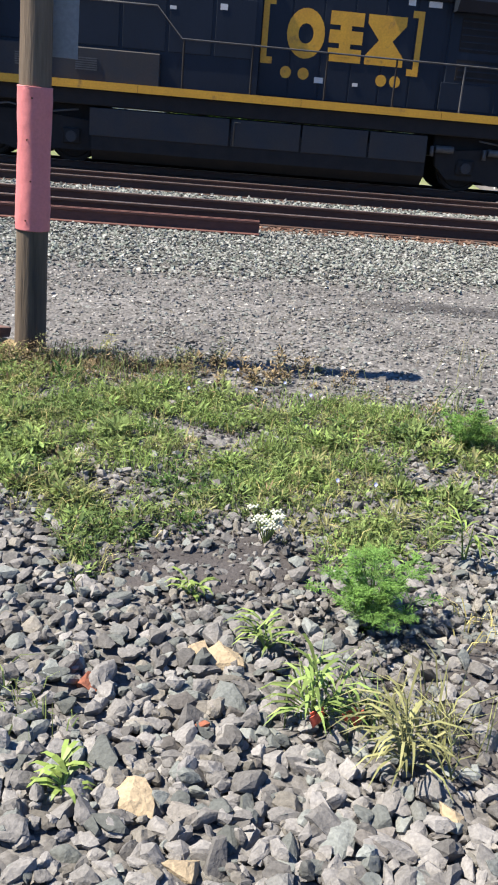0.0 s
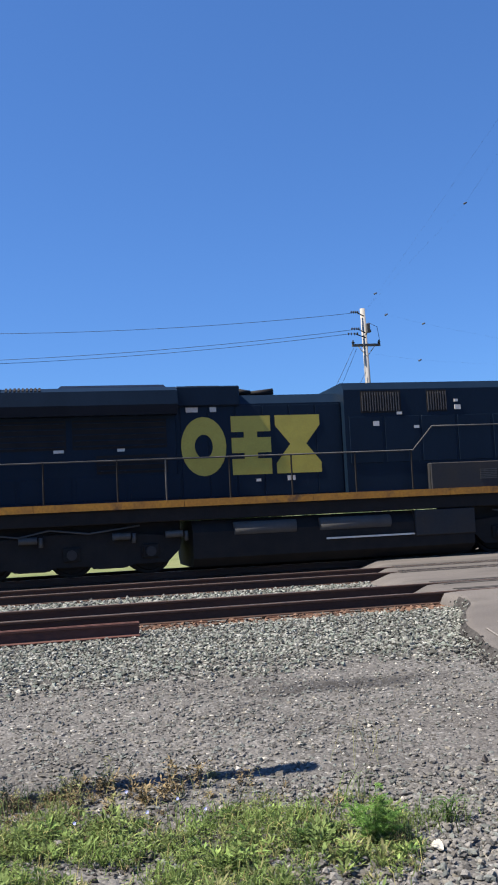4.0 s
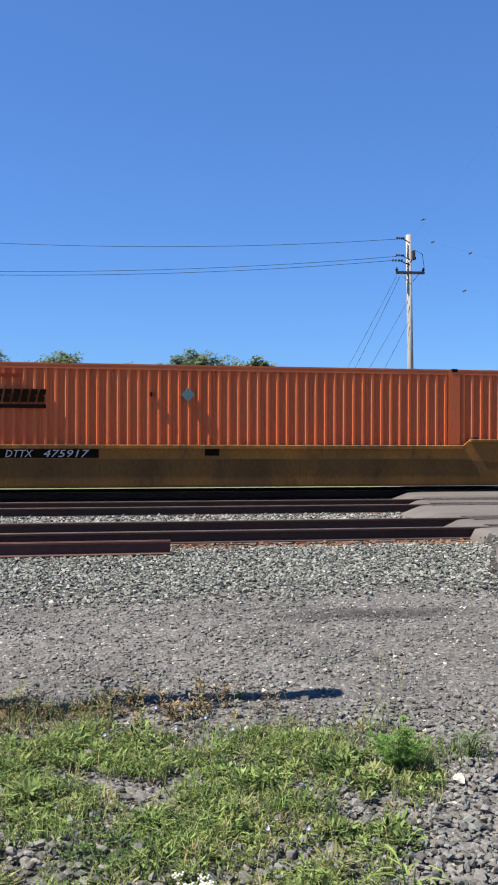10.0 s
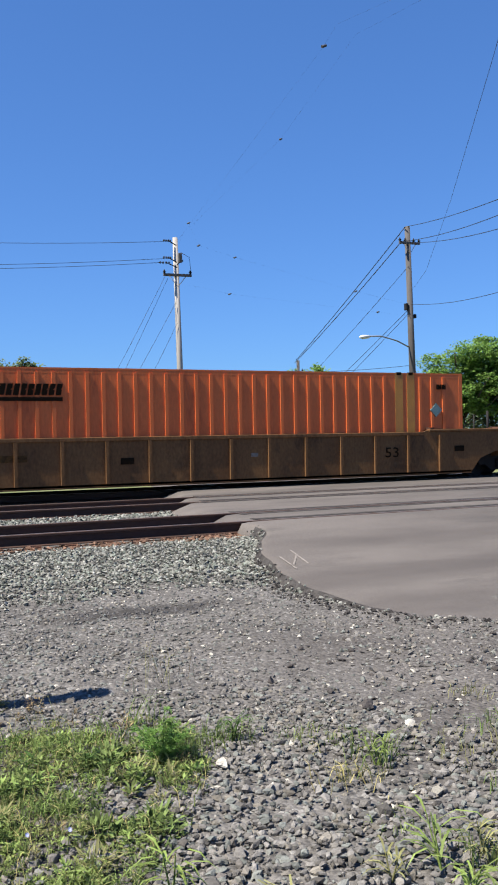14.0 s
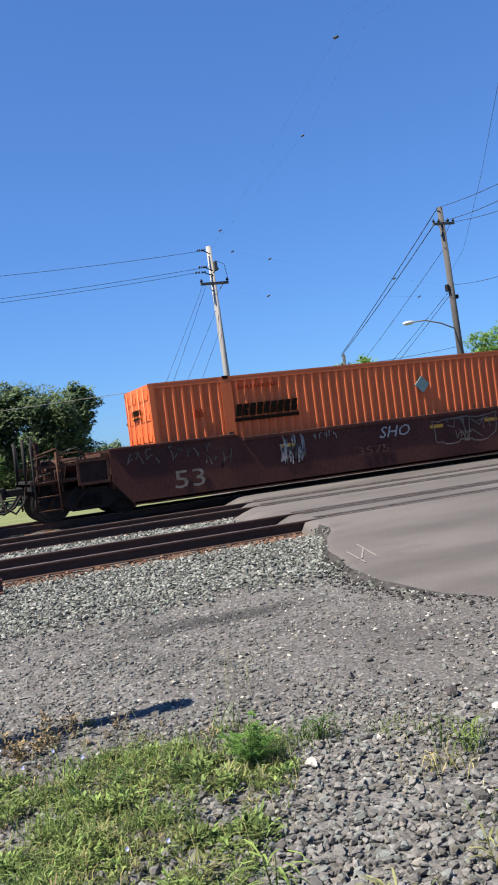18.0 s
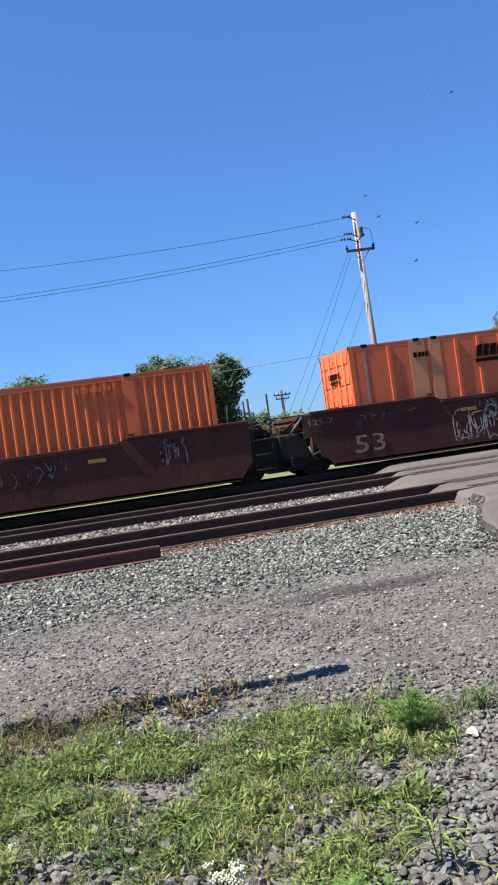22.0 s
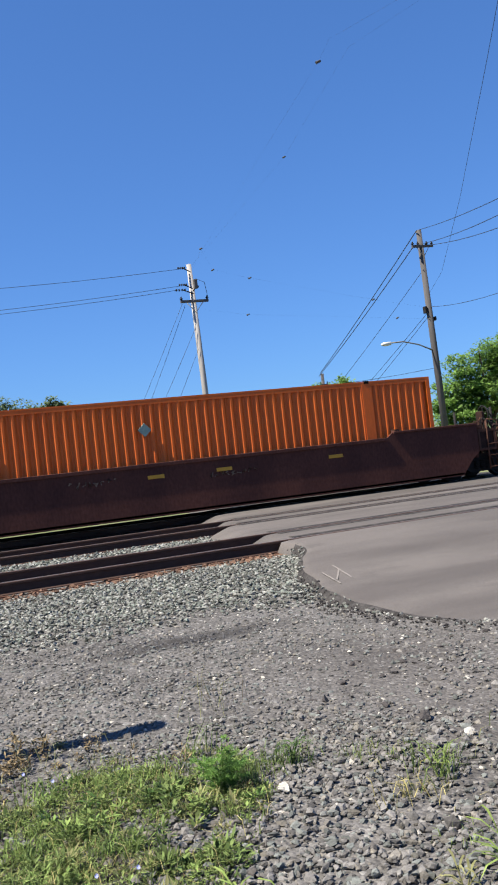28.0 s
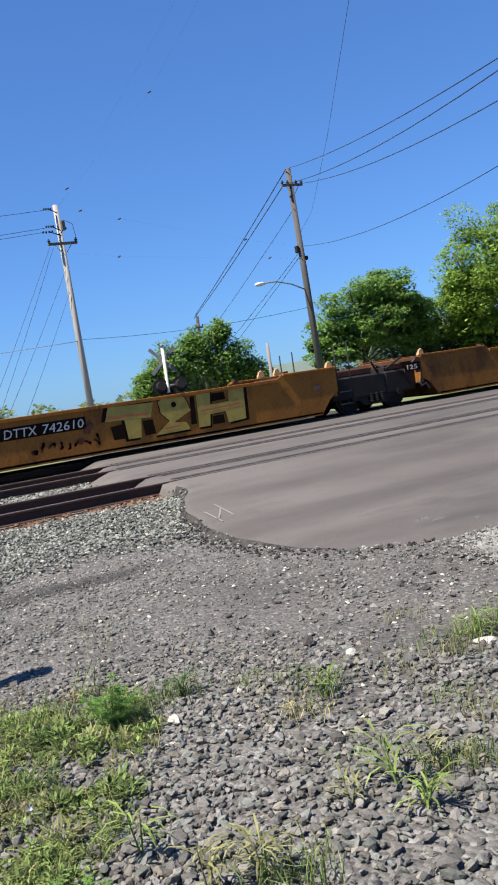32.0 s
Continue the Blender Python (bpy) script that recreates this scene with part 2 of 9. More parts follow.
def tyre_stains(m, bands):
    """Soft dark bands along the road where wheels run: centre and half width across it."""
    n, l = m.node_tree.nodes, m.node_tree.links
    sock = n["Principled BSDF"].inputs["Base Color"]
    col = sock.links[0].from_socket
    tc, sp, nz = n.new("ShaderNodeTexCoord"), n.new("ShaderNodeSeparateXYZ"), n.new("ShaderNodeTexNoise")
    l.new(tc.outputs["Object"], sp.inputs[0])
    l.new(tc.outputs["Object"], nz.inputs["Vector"])
    nz.inputs["Scale"].default_value, nz.inputs["Detail"].default_value = 0.55, 4.0

    def calc(op, a_, b_, c_=0.0):
        x = n.new("ShaderNodeMath")
        x.operation = op
        for sk, v in zip(x.inputs, (a_, b_, c_)):
            if isinstance(v, (int, float)):
                sk.default_value = v
            else:
                l.new(v, sk)
        return x.outputs[0]

    y = calc("ADD", calc("MULTIPLY_ADD", sp.outputs[0], -0.05, sp.outputs[1]), calc("MULTIPLY_ADD", nz.outputs["Fac"], 0.9, -0.45))
    for y0, w_, k in bands:
        d = calc("ABSOLUTE", calc("SUBTRACT", y, y0), 0.0)
        f = n.new("ShaderNodeMapRange")
        f.interpolation_type = "SMOOTHSTEP"
        f.inputs["From Min"].default_value, f.inputs["From Max"].default_value, f.inputs["To Max"].default_value = w_, w_ * 0.25, k
        l.new(d, f.inputs["Value"])
        x = n.new("ShaderNodeMix")
        x.data_type = "RGBA"
        x.inputs["B"].default_value = (0.060, 0.052, 0.048, 1)
        l.new(f.outputs[0], x.inputs["Factor"])
        l.new(col, x.inputs["A"])
        col = x.outputs["Result"]
    l.new(col, sock)


tyre_stains(M["asphalt"], ((8.2, 0.6, 0.36), (9.9, 0.5, 0.28), (6.6, 0.6, 0.2)))
M["asphaltedge"] = material("broken_asphalt_edge", (0.07031, 0.06503, 0.06144), 0.95, 0, (0.02969, 0.02717, 0.02582), 7, 1.0, 60, 0.5, bump=0.8, bump_scale=30, spec=0.1)
M["concrete"] = material("pale_concrete", (0.2656, 0.2552, 0.236), 0.95, 0, (0.1719, 0.1646, 0.1514), 2.2, 1.0, 90, 0.5, third=(0.09374, 0.08891, 0.08459), third_scale=1.4, third_cut=0.54, bump=0.7, bump_scale=45, spec=0.12)
M["stone"] = material("grey_crushed_stone", (0.163, 0.153, 0.141), 0.9, 0, (0.108, 0.101, 0.093), 9, 0.8, 120, 0.35, random_value=0.62, island=True, bump=0.4, bump_scale=60, tones=((0.58, (0.122, 0.132, 0.120)), (0.84, (0.172, 0.150, 0.122)), (0.94, (0.088, 0.080, 0.075))), spec=0.2)
M["stonefine"] = material("grey_green_ballast_chips", (0.172, 0.170, 0.150), 0.9, 0, (0.105, 0.106, 0.092), 9, 0.8, 120, 0.35, random_value=0.95, island=True, tones=((0.45, (0.1144, 0.1304, 0.1093)), (0.70, (0.245, 0.236, 0.212)), (0.93, (0.0715, 0.0652, 0.05829))), spec=0.2)
M["palestone"] = material("pale_limestone", (0.4513, 0.4231, 0.3667), 0.9, 0, (0.3526, 0.3244, 0.275), 12, 0.8, 90, 0.3, bump=0.4)
M["yellowstone"] = material("yellowish_sandstone", (0.3406, 0.2663, 0.1672), 0.9, 0, (0.2601, 0.1981, 0.1238), 12, 0.8, 90, 0.3, bump=0.4)
M["redstone"] = material("brick_red_stone", (0.2614, 0.08944, 0.04816), 0.9, 0, (0.172, 0.06192, 0.0344), 12, 0.8, 90, 0.3, bump=0.4)
M["grass"] = material("grass_blades", (0.205, 0.250, 0.085), 0.75, 0, (0.098, 0.145, 0.047), 2.2, 1.0, 30, 0.1, random_value=0.9, island=True, third=(0.2924, 0.2666, 0.1118), third_scale=2.0, third_cut=0.60, spec=0.12, thin=0.35)
M["fern"] = material("feathery_green", (0.165, 0.285, 0.070), 0.6, 0, (0.105, 0.205, 0.050), 6, 0.7, 40, 0.1, random_value=0.5, island=True, spec=0.15, thin=0.35)
M["broad"] = material("fresh_leaf_green", (0.215, 0.280, 0.072), 0.5, 0, (0.150, 0.210, 0.052), 6, 0.7, 40, 0.1, random_value=0.5, island=True, spec=0.3, thin=0.3)
M["dry"] = material("dry_straw", (0.3784, 0.3182, 0.1376), 0.8, 0, (0.258, 0.2322, 0.086), 6, 0.7, 40, 0.1, random_value=0.6, island=True, spec=0.15)
M["brownweed"] = material("dead_brown_weed", (0.205, 0.155, 0.085), 0.85, 0, (0.115, 0.086, 0.048), 6, 0.7, 40, 0.1, random_value=0.8, island=True, spec=0.1)
M["petalwhite"] = material("white_petals", (0.516, 0.516, 0.4042), 0.7, 0, (0.387, 0.3956, 0.2924), 20, 0.5, 40, 0.1)
M["petalblue"] = material("pale_blue_petals", (0.36, 0.38, 0.66), 0.7, 0, (0.42, 0.44, 0.66), 20, 0.5, 40, 0.1)
M["woodpole"] = material("weathered_pole_wood", (0.1485, 0.1125, 0.0792), 0.9, 0, (0.0765, 0.0576, 0.0423), 5, 0.9, 40, 0.4, stretch=(1, 1, 0.08), bump=0.6, bump_scale=40, third=(0.0495, 0.0387, 0.0306), third_scale=3, third_cut=0.56, spec=0.15)
M["woodgrey"] = material("silver_grey_pole_wood", (0.235, 0.230, 0.224), 0.9, 0, (0.135, 0.130, 0.126), 6, 0.9, 40, 0.35, stretch=(1, 1, 0.05), bump=0.5, bump_scale=40, third=(0.07566, 0.0702, 0.06552), third_scale=5, third_cut=0.62, spec=0.15)
M["woodbrown"] = material("brown_pole_wood", (0.108, 0.101, 0.096), 0.9, 0, (0.07, 0.065, 0.061), 5, 0.8, 40, 0.3, stretch=(1, 1, 0.06), bump=0.3, bump_scale=40, spec=0.12)
M["pink"] = material("faded_pink_wrap", (0.5332, 0.172, 0.1634), 0.6, 0, (0.4816, 0.1462, 0.1419), 3, 0.7, 60, 0.12, third=(0.43, 0.129, 0.1204), third_scale=6, third_cut=0.62, bump=0.25, bump_scale=14)
M["galv"] = material("galvanised_steel", (0.26, 0.245, 0.22), 0.65, 0.2, (0.17, 0.155, 0.14), 6, 0.7, 40, 0.25, spec=0.25)
M["signback"] = material("bare_sign_back", (0.20, 0.205, 0.21), 0.6, 0.2, (0.15, 0.155, 0.16), 3, 0.7, 40, 0.2, spec=0.25)
M["signcream"] = material("faded_cream_sign", (0.62, 0.43, 0.25), 0.7, 0, (0.52, 0.35, 0.20), 4, 0.6, 40, 0.2, spec=0.15)
M["signteal"] = material("faded_teal_print", (0.24, 0.42, 0.36), 0.6, 0, (0.3, 0.46, 0.4), 9, 0.6, 40, 0.1)
M["signred"] = material("faded_red_print", (0.48, 0.08, 0.04), 0.6, 0, (0.4, 0.08, 0.04), 9, 0.6, 40, 0.1)
M["bark"] = material("tree_bark", (0.10, 0.075, 0.055), 0.9, 0, (0.06, 0.045, 0.035), 4, 0.8, 30, 0.3, stretch=(1, 1, 0.2), bump=0.5)
M["leaf"] = material("tree_leaf_green", (0.195, 0.310, 0.078), 0.55, 0, (0.125, 0.225, 0.055), 0.7, 0.8, 6, 0.2, random_value=0.6, island=True, spec=0.15, thin=0.45)
M["leaflight"] = material("tree_leaf_yellow_green", (0.230, 0.335, 0.062), 0.55, 0, (0.160, 0.260, 0.048), 0.7, 0.8, 6, 0.2, random_value=0.6, island=True, spec=0.15, thin=0.45)
M["leafdark"] = material("tree_leaf_dark_green", (0.165, 0.215, 0.115), 0.6, 0, (0.115, 0.160, 0.085), 0.7, 0.8, 6, 0.2, random_value=0.6, island=True, spec=0.1, thin=0.45)
M["shingle"] = material("taupe_shingles", (0.172, 0.147, 0.133), 0.9, 0, (0.138, 0.118, 0.106), 1.5, 0.7, 20, 0.3, bump=0.3)
M["siding"] = material("cream_siding", (0.496, 0.48, 0.432), 0.7, 0, (0.44, 0.424, 0.384), 2, 0.5, 20, 0.1)
M["greenroof"] = material("grey_green_roof", (0.14, 0.18, 0.155), 0.8, 0, (0.11, 0.145, 0.125), 2, 0.6, 20, 0.2)
M["wire"] = material("dark_cable", (0.02, 0.022, 0.025), 0.6)
M["soil"] = material("dark_damp_soil", (0.04297, 0.03704, 0.03384), 0.95, 0, (0.07031, 0.06174, 0.05788), 5, 0.8, 90, 0.4, bump=0.6, bump_scale=60)
M["oilsoil"] = material("oily_dark_gravel", (0.0664, 0.06339, 0.06233), 0.95, 0, (0.09765, 0.09302, 0.09171), 4, 0.9, 90, 0.5, bump=0.6, bump_scale=60)
M["debris"] = material("reddish_brown_rotten_board", (0.17, 0.105, 0.085), 0.9, 0, (0.085, 0.05, 0.042), 14, 0.9, 60, 0.4, stretch=(0.3, 1, 1), bump=0.3, spec=0.15)
M["fadedmark"] = material("faded_spray_mark", (0.235, 0.212, 0.19), 0.9, 0, (0.155, 0.14, 0.126), 18, 0.9, 60, 0.4, spec=0.1)
M["orangepale"] = material("sunbleached_container_orange", (0.68, 0.150, 0.056), 0.6, 0, (0.58, 0.124, 0.048), 0.9, 0.8, 20, 0.15, third=(0.44, 0.092, 0.038), third_scale=0.9, third_cut=0.6, stretch=(1, 1, 0.25), spec=0.25)
M["polepale"] = material("bleached_pole_wood", (0.4032, 0.378, 0.3444), 0.9, 0, (0.2856, 0.2604, 0.2352), 5, 0.8, 40, 0.25, stretch=(1, 1, 0.06), bump=0.3, bump_scale=40, spec=0.15)
M["postbrown"] = material("weathered_channel_steel", (0.165, 0.140, 0.112), 0.75, 0.1, (0.10, 0.085, 0.07), 6, 0.8, 40, 0.3, stretch=(1, 1, 0.2), spec=0.2)
M["stencil"] = material("worn_black_stencil", (0.045, 0.026, 0.014), 0.9, 0, (0.12, 0.06, 0.02), 9, 0.9, 30, 0.3, spec=0.05)
M["roofpale"] = material("bleached_grey_blue_roof", (0.10, 0.125, 0.17), 0.6, 0, (0.07, 0.09, 0.13), 1.5, 0.8, 30, 0.25, spec=0.25)
# Lighter navy: sun on the roof slopes is put into the colour.
M["roofblue"] = material("sunlit_roof_blue", (0.020, 0.040, 0.078), 0.6, 0, (0.032, 0.052, 0.085), 1.5, 0.8, 30, 0.2, stretch=(0.5, 1, 1), spec=0.2)
M["greenlight"] = material("fresh_clover_green", (0.230, 0.300, 0.092), 0.75, 0, (0.138, 0.205, 0.058), 3, 0.9, 40, 0.1, random_value=0.8, island=True, spec=0.12, thin=0.35)
M["olive"] = material("dull_olive_weed", (0.258, 0.2451, 0.1118), 0.75, 0, (0.1634, 0.172, 0.0688), 3, 0.9, 40, 0.1, random_value=0.7, island=True, spec=0.15, thin=0.3)
M["weeddark"] = material("dark_weed_green", (0.0731, 0.129, 0.0344), 0.7, 0, (0.0473, 0.0903, 0.02408), 3, 0.9, 40, 0.1, random_value=0.7, island=True, spec=0.15, thin=0.3)
M["lens"] = material("dark_red_lens", (0.03, 0.012, 0.012), 0.15, 0, (0.04, 0.015, 0.015), 5, 0.5, 20, 0.0)


# ---- mesh helpers ----
def box(bm, x0, x1, y0, y1, z0, z1, bevel=0.0):
    vs = [bm.verts.new((x, y, z)) for z in (z0, z1) for y in (y0, y1) for x in (x0, x1)]
    fs = [bm.faces.new([vs[i] for i in q]) for q in ((0, 2, 3, 1), (4, 5, 7, 6), (0, 1, 5, 4), (2, 6, 7, 3), (0, 4, 6, 2), (1, 3, 7, 5))]
    if bevel:
        bmesh.ops.bevel(bm, geom=list({e for f in fs for e in f.edges}), offset=bevel, segments=1, affect="EDGES")
    return bm


def tube(bm, p0, p1, r0, r1=None, n=10, caps=True):
    """A round bar from p0 to p1."""
    p0, p1 = Vector(p0), Vector(p1)
    r1 = r0 if r1 is None else r1
    q = (p1 - p0).to_track_quat("Z", "Y")
    rings = []
    for p, r in ((p0, r0), (p1, r1)):
        rings.append([bm.verts.new(p + q @ Vector((r * math.cos(i * math.tau / n), r * math.sin(i * math.tau / n), 0))) for i in range(n)])
    for i in range(n):
        f = bm.faces.new([rings[0][i], rings[0][(i + 1) % n], rings[1][(i + 1) % n], rings[1][i]])
        f.smooth = n > 6
    if caps:
        bm.faces.new(rings[0][::-1])
        bm.faces.new(rings[1])
    return bm


def rod(bm, pts, r, n=6):
    """A bent bar through points, in one skin."""
    pts = [Vector(p) for p in pts]
    prev = None
    for k, p in enumerate(pts):
        d = (pts[min(k + 1, len(pts) - 1)] - pts[max(k - 1, 0)]).normalized()
        side = d.cross(Vector((0.31, 0.17, 0.93))).normalized()
        up = d.cross(side)
        ring = [bm.verts.new(p + (side * math.cos(i * math.tau / n) + up * math.sin(i * math.tau / n)) * r) for i in range(n)]
        if prev:
            for i in range(n):
                bm.faces.new([prev[i], prev[(i + 1) % n], ring[(i + 1) % n], ring[i]]).smooth = True
        else:
            bm.faces.new(ring[::-1])
        prev = ring
    bm.faces.new(prev)
    return bm


def prism(bm, outline, y0, y1):
    """An x-z outline (anticlockwise) drawn out from y0 to y1."""
    a_ = [bm.verts.new((x, y0, z)) for x, z in outline]
    b_ = [bm.verts.new((x, y1, z)) for x, z in outline]
    bm.faces.new(a_)
    bm.faces.new(b_[::-1])
    k = len(outline)
    for i in range(k):
        bm.faces.new([a_[(i + 1) % k], a_[i], b_[i], b_[(i + 1) % k]])
    return bm


def drawn(bm, profile, x0, x1):
    """A y-z profile (anticlockwise seen from +x) drawn out along x."""
    a_ = [bm.verts.new((x0, y, z)) for y, z in profile]
    b_ = [bm.verts.new((x1, y, z)) for y, z in profile]
    bm.faces.new(a_[::-1])
    bm.faces.new(b_)
    k = len(profile)
    for i in range(k):
        bm.faces.new([a_[i], a_[(i + 1) % k], b_[(i + 1) % k], b_[i]])
    return bm


def mesh_of(bm, name, mat):
    bmesh.ops.recalc_face_normals(bm, faces=bm.faces)
    me = bpy.data.meshes.new(name)
    bm.to_mesh(me)
    bm.free()
    me.materials.append(M[mat] if isinstance(mat, str) else mat)
    return me


def part(name, bm, mat, parent=None, label=""):
    ob = new(name, mesh_of(bm, name, mat))
    ob.parent = parent
    return tagged(ob, label) if label else ob


def pieces(name, me, parent, places, label=""):
    """Objects of their own on one mesh."""
    for m in places:
        ob = new(name, me)
        ob.parent = parent
        ob.matrix_basis = m
        if label:
            tagged(ob, label)


def empty(name, label, category, group="", at=None):
    ob = new(name)
    ob.empty_display_size = 0.2
    if at is not None:
        ob.matrix_basis = at
    return tagged(ob, label, category, group)


def B():
    return bmesh.new()


def soup(name, verts, faces, mat, smooth=False):
    """One mesh from arrays of corners and of faces of equal size."""
    verts, faces = np.asarray(verts, np.float32), np.asarray(faces, np.int32)
    me = bpy.data.meshes.new(name)
    k = faces.shape[1]
    me.vertices.add(len(verts))
    me.vertices.foreach_set("co", verts.ravel())
    me.loops.add(faces.size)
    me.loops.foreach_set("vertex_index", faces.ravel())
    me.polygons.add(len(faces))
    me.polygons.foreach_set("loop_start", np.arange(0, faces.size, k, dtype=np.int32))
    me.polygons.foreach_set("use_smooth", np.full(len(faces), smooth))
    me.update(calc_edges=True)
    me.materials.append(M[mat])
    return me


def lettering(name, text, size, mat, parent, m, shear=0.0, width=None):
    """Raised letters of the built-in font in the x-z plane, facing -y, with the left end of the base line at m."""
    cu = bpy.data.curves.new(name, "FONT")
    cu.body, cu.size, cu.shear, cu.extrude, cu.resolution_u = text, size, shear, 0.003, 2
    tmp = bpy.data.objects.new(name, cu)
    scene.collection.objects.link(tmp)
    me = bpy.data.meshes.new_from_object(tmp.evaluated_get(bpy.context.evaluated_depsgraph_get()))
    bpy.data.objects.remove(tmp)
    if width:
        xs = [v.co.x for v in me.vertices]
        me.transform(Matrix.Diagonal((width / (max(xs) - min(xs)), 1, 1, 1)) @ Matrix.Translation((-min(xs), 0, 0)))
    me.materials.clear()
    me.materials.append(M[mat])
    ob = new(name, me)
    ob.parent = parent
    ob.matrix_basis = m @ pose(0, 0, 0, 90, 0, 0)
    return ob


# ---- the ground, the tracks and the crossing ----
RAIL_Z = 0.33                      # rail head above the gravel lot
TRACKS = (13.35, 17.85, 22.6)      # centre lines; the train runs on the far one
GAUGE = 0.755                      # centre line to rail centre


def lerp(v, pts):
    return np.interp(v, [p[0] for p in pts], [p[1] for p in pts])


def ground_z(x, y):
    """Level of the gravel: flat lot, ballast shoulder, verge behind the tracks."""
    z = lerp(y, [(-5000, 0), (8.6, 0), (10.6, 0.05), (11.9, 0.125), (23.9, 0.125), (25.5, 0.03), (30, 0.0), (5000, 0.0)])
    return z + 0.018 * np.sin(1.3 * x + 0.4) * np.cos(0.9 * y) * (y < 9) + 0.010 * np.sin(4.1 * x + 2.2 * y) * (np.abs(y - 4) < 5)


def axis(*spans):
    out = []
    for lo, hi, step in spans:
        out += list(np.arange(lo, hi, step))
    return np.array(out)


gx = axis((-3000, -400, 400), (-400, -60, 30), (-60, -8, 4), (-8, 12, 0.1), (12, 60, 4), (60, 400, 30), (400, 3001, 400))
gy = axis((-3000, -300, 300), (-300, -20, 20), (-20, -2, 2), (-2, 12.5, 0.1), (12.5, 30, 0.5), (30, 100, 5), (100, 400, 30), (400, 4001, 400))
GX, GY = np.meshgrid(gx, gy)
rng = np.random.default_rng(3)
GZ = ground_z(GX, GY) + rng.normal(0, 0.004, GX.shape) * (np.abs(GX) < 12) * (GY < 12.5)
nx, ny = len(gx), len(gy)
idx = np.arange(nx * ny).reshape(ny, nx)
quads = np.stack([idx[:-1, :-1], idx[:-1, 1:], idx[1:, 1:], idx[1:, :-1]], -1).reshape(-1, 4)


def ground_material():
    m = bpy.data.materials.new("gravel_ground")
    m.use_nodes = True
    n, l = m.node_tree.nodes, m.node_tree.links
    b = n["Principled BSDF"]
    b.inputs["Roughness"].default_value = 0.95
    b.inputs["Specular IOR Level"].default_value = 0.2
    tc = n.new("ShaderNodeTexCoord")

    def noise_(s, d=5.0):
        t = n.new("ShaderNodeTexNoise")
        t.inputs["Scale"].default_value, t.inputs["Detail"].default_value, t.inputs["Roughness"].default_value = s, d, 0.65
        l.new(tc.outputs["Object"], t.inputs["Vector"])
        return t.outputs["Fac"]

    def chips(s):
        t = n.new("ShaderNodeTexVoronoi")
        t.inputs["Scale"].default_value = s
        l.new(tc.outputs["Object"], t.inputs["Vector"])
        return t

    def rng_(src, lo, hi, k=1.0):
        r = n.new("ShaderNodeMapRange")
        r.inputs["From Min"].default_value, r.inputs["From Max"].default_value, r.inputs["To Max"].default_value = lo, hi, k
        l.new(src, r.inputs["Value"])
        return r.outputs[0]

    def mix(f, a_, b_, kind="MIX"):
        x = n.new("ShaderNodeMix")
        x.data_type, x.blend_type = "RGBA", kind
        for s, v in ((x.inputs["Factor"], f), (x.inputs["A"], a_), (x.inputs["B"], b_)):
            if isinstance(v, (int, float)):
                s.default_value = v
            elif isinstance(v, tuple):
                s.default_value = (*v, 1)
            else:
                l.new(v, s)
        return x.outputs["Result"]

    dirt = mix(rng_(noise_(0.9), 0.38, 0.62), (0.086, 0.080, 0.074), (0.128, 0.120, 0.112))
    dirt = mix(rng_(noise_(0.45), 0.58, 0.68, 0.85), dirt, (0.052, 0.048, 0.044))
    v = chips(38)
    g = n.new("ShaderNodeSeparateColor")
    l.new(v.outputs["Color"], g.inputs[0])
    dirt = mix(0.55, dirt, mix(1.0, dirt, mix(g.outputs[0], (0.45,) * 3, (1.7,) * 3), "MULTIPLY"))
    dirt = mix(rng_(g.outputs[1], 0.955, 0.97, 0.6), dirt, (0.31, 0.30, 0.28))
    dirt = mix(0.5, dirt, mix(1.0, dirt, mix(rng_(noise_(140), 0.3, 0.7), (0.5,) * 3, (1.5,) * 3), "MULTIPLY"))
    # one dark oil stain with a ragged shape
    stain = n.new("ShaderNodeMapping")
    stain.vector_type = "TEXTURE"
    stain.inputs["Location"].default_value = (2.62, 8.05, 0)
    stain.inputs["Rotation"].default_value = (0, 0, 0.10)
    stain.inputs["Scale"].default_value = (1.05, 0.30, 1)
    l.new(tc.outputs["Object"], stain.inputs[0])
    sl = n.new("ShaderNodeVectorMath")
    sl.operation = "LENGTH"
    l.new(stain.outputs[0], sl.inputs[0])
    rag = n.new("ShaderNodeMath")
    rag.operation = "MULTIPLY_ADD"
    l.new(noise_(5.0), rag.inputs[0])
    rag.inputs[1].default_value = 1.3
    l.new(sl.outputs["Value"], rag.inputs[2])
    dirt = mix(rng_(rag.outputs[0], 1.85, 1.05, 0.85), dirt, (0.032, 0.029, 0.026))
    # bare brown earth at the lot's far corner
    pos = n.new("ShaderNodeSeparateXYZ")
    l.new(tc.outputs["Object"], pos.inputs[0])
    far_x = n.new("ShaderNodeMath")
    far_x.operation = "MULTIPLY_ADD"
    l.new(noise_(1.1), far_x.inputs[0])
    far_x.inputs[1].default_value = 2.4
    l.new(pos.outputs[0], far_x.inputs[2])
    earth = n.new("ShaderNodeMath")
    earth.operation = "MULTIPLY"
    l.new(rng_(far_x.outputs[0], 3.0, 4.6, 0.62), earth.inputs[0])
    l.new(rng_(pos.outputs[1], 7.4, 6.2), earth.inputs[1])
    dirt = mix(earth.outputs[0], dirt, mix(0.45, (0.060, 0.051, 0.045), dirt))
    green = mix(rng_(noise_(0.6), 0.35, 0.65), (0.115, 0.142, 0.052), (0.18, 0.185, 0.085))
    col = mix(rng_(pos.outputs[1], 24.6, 25.2), dirt, green)
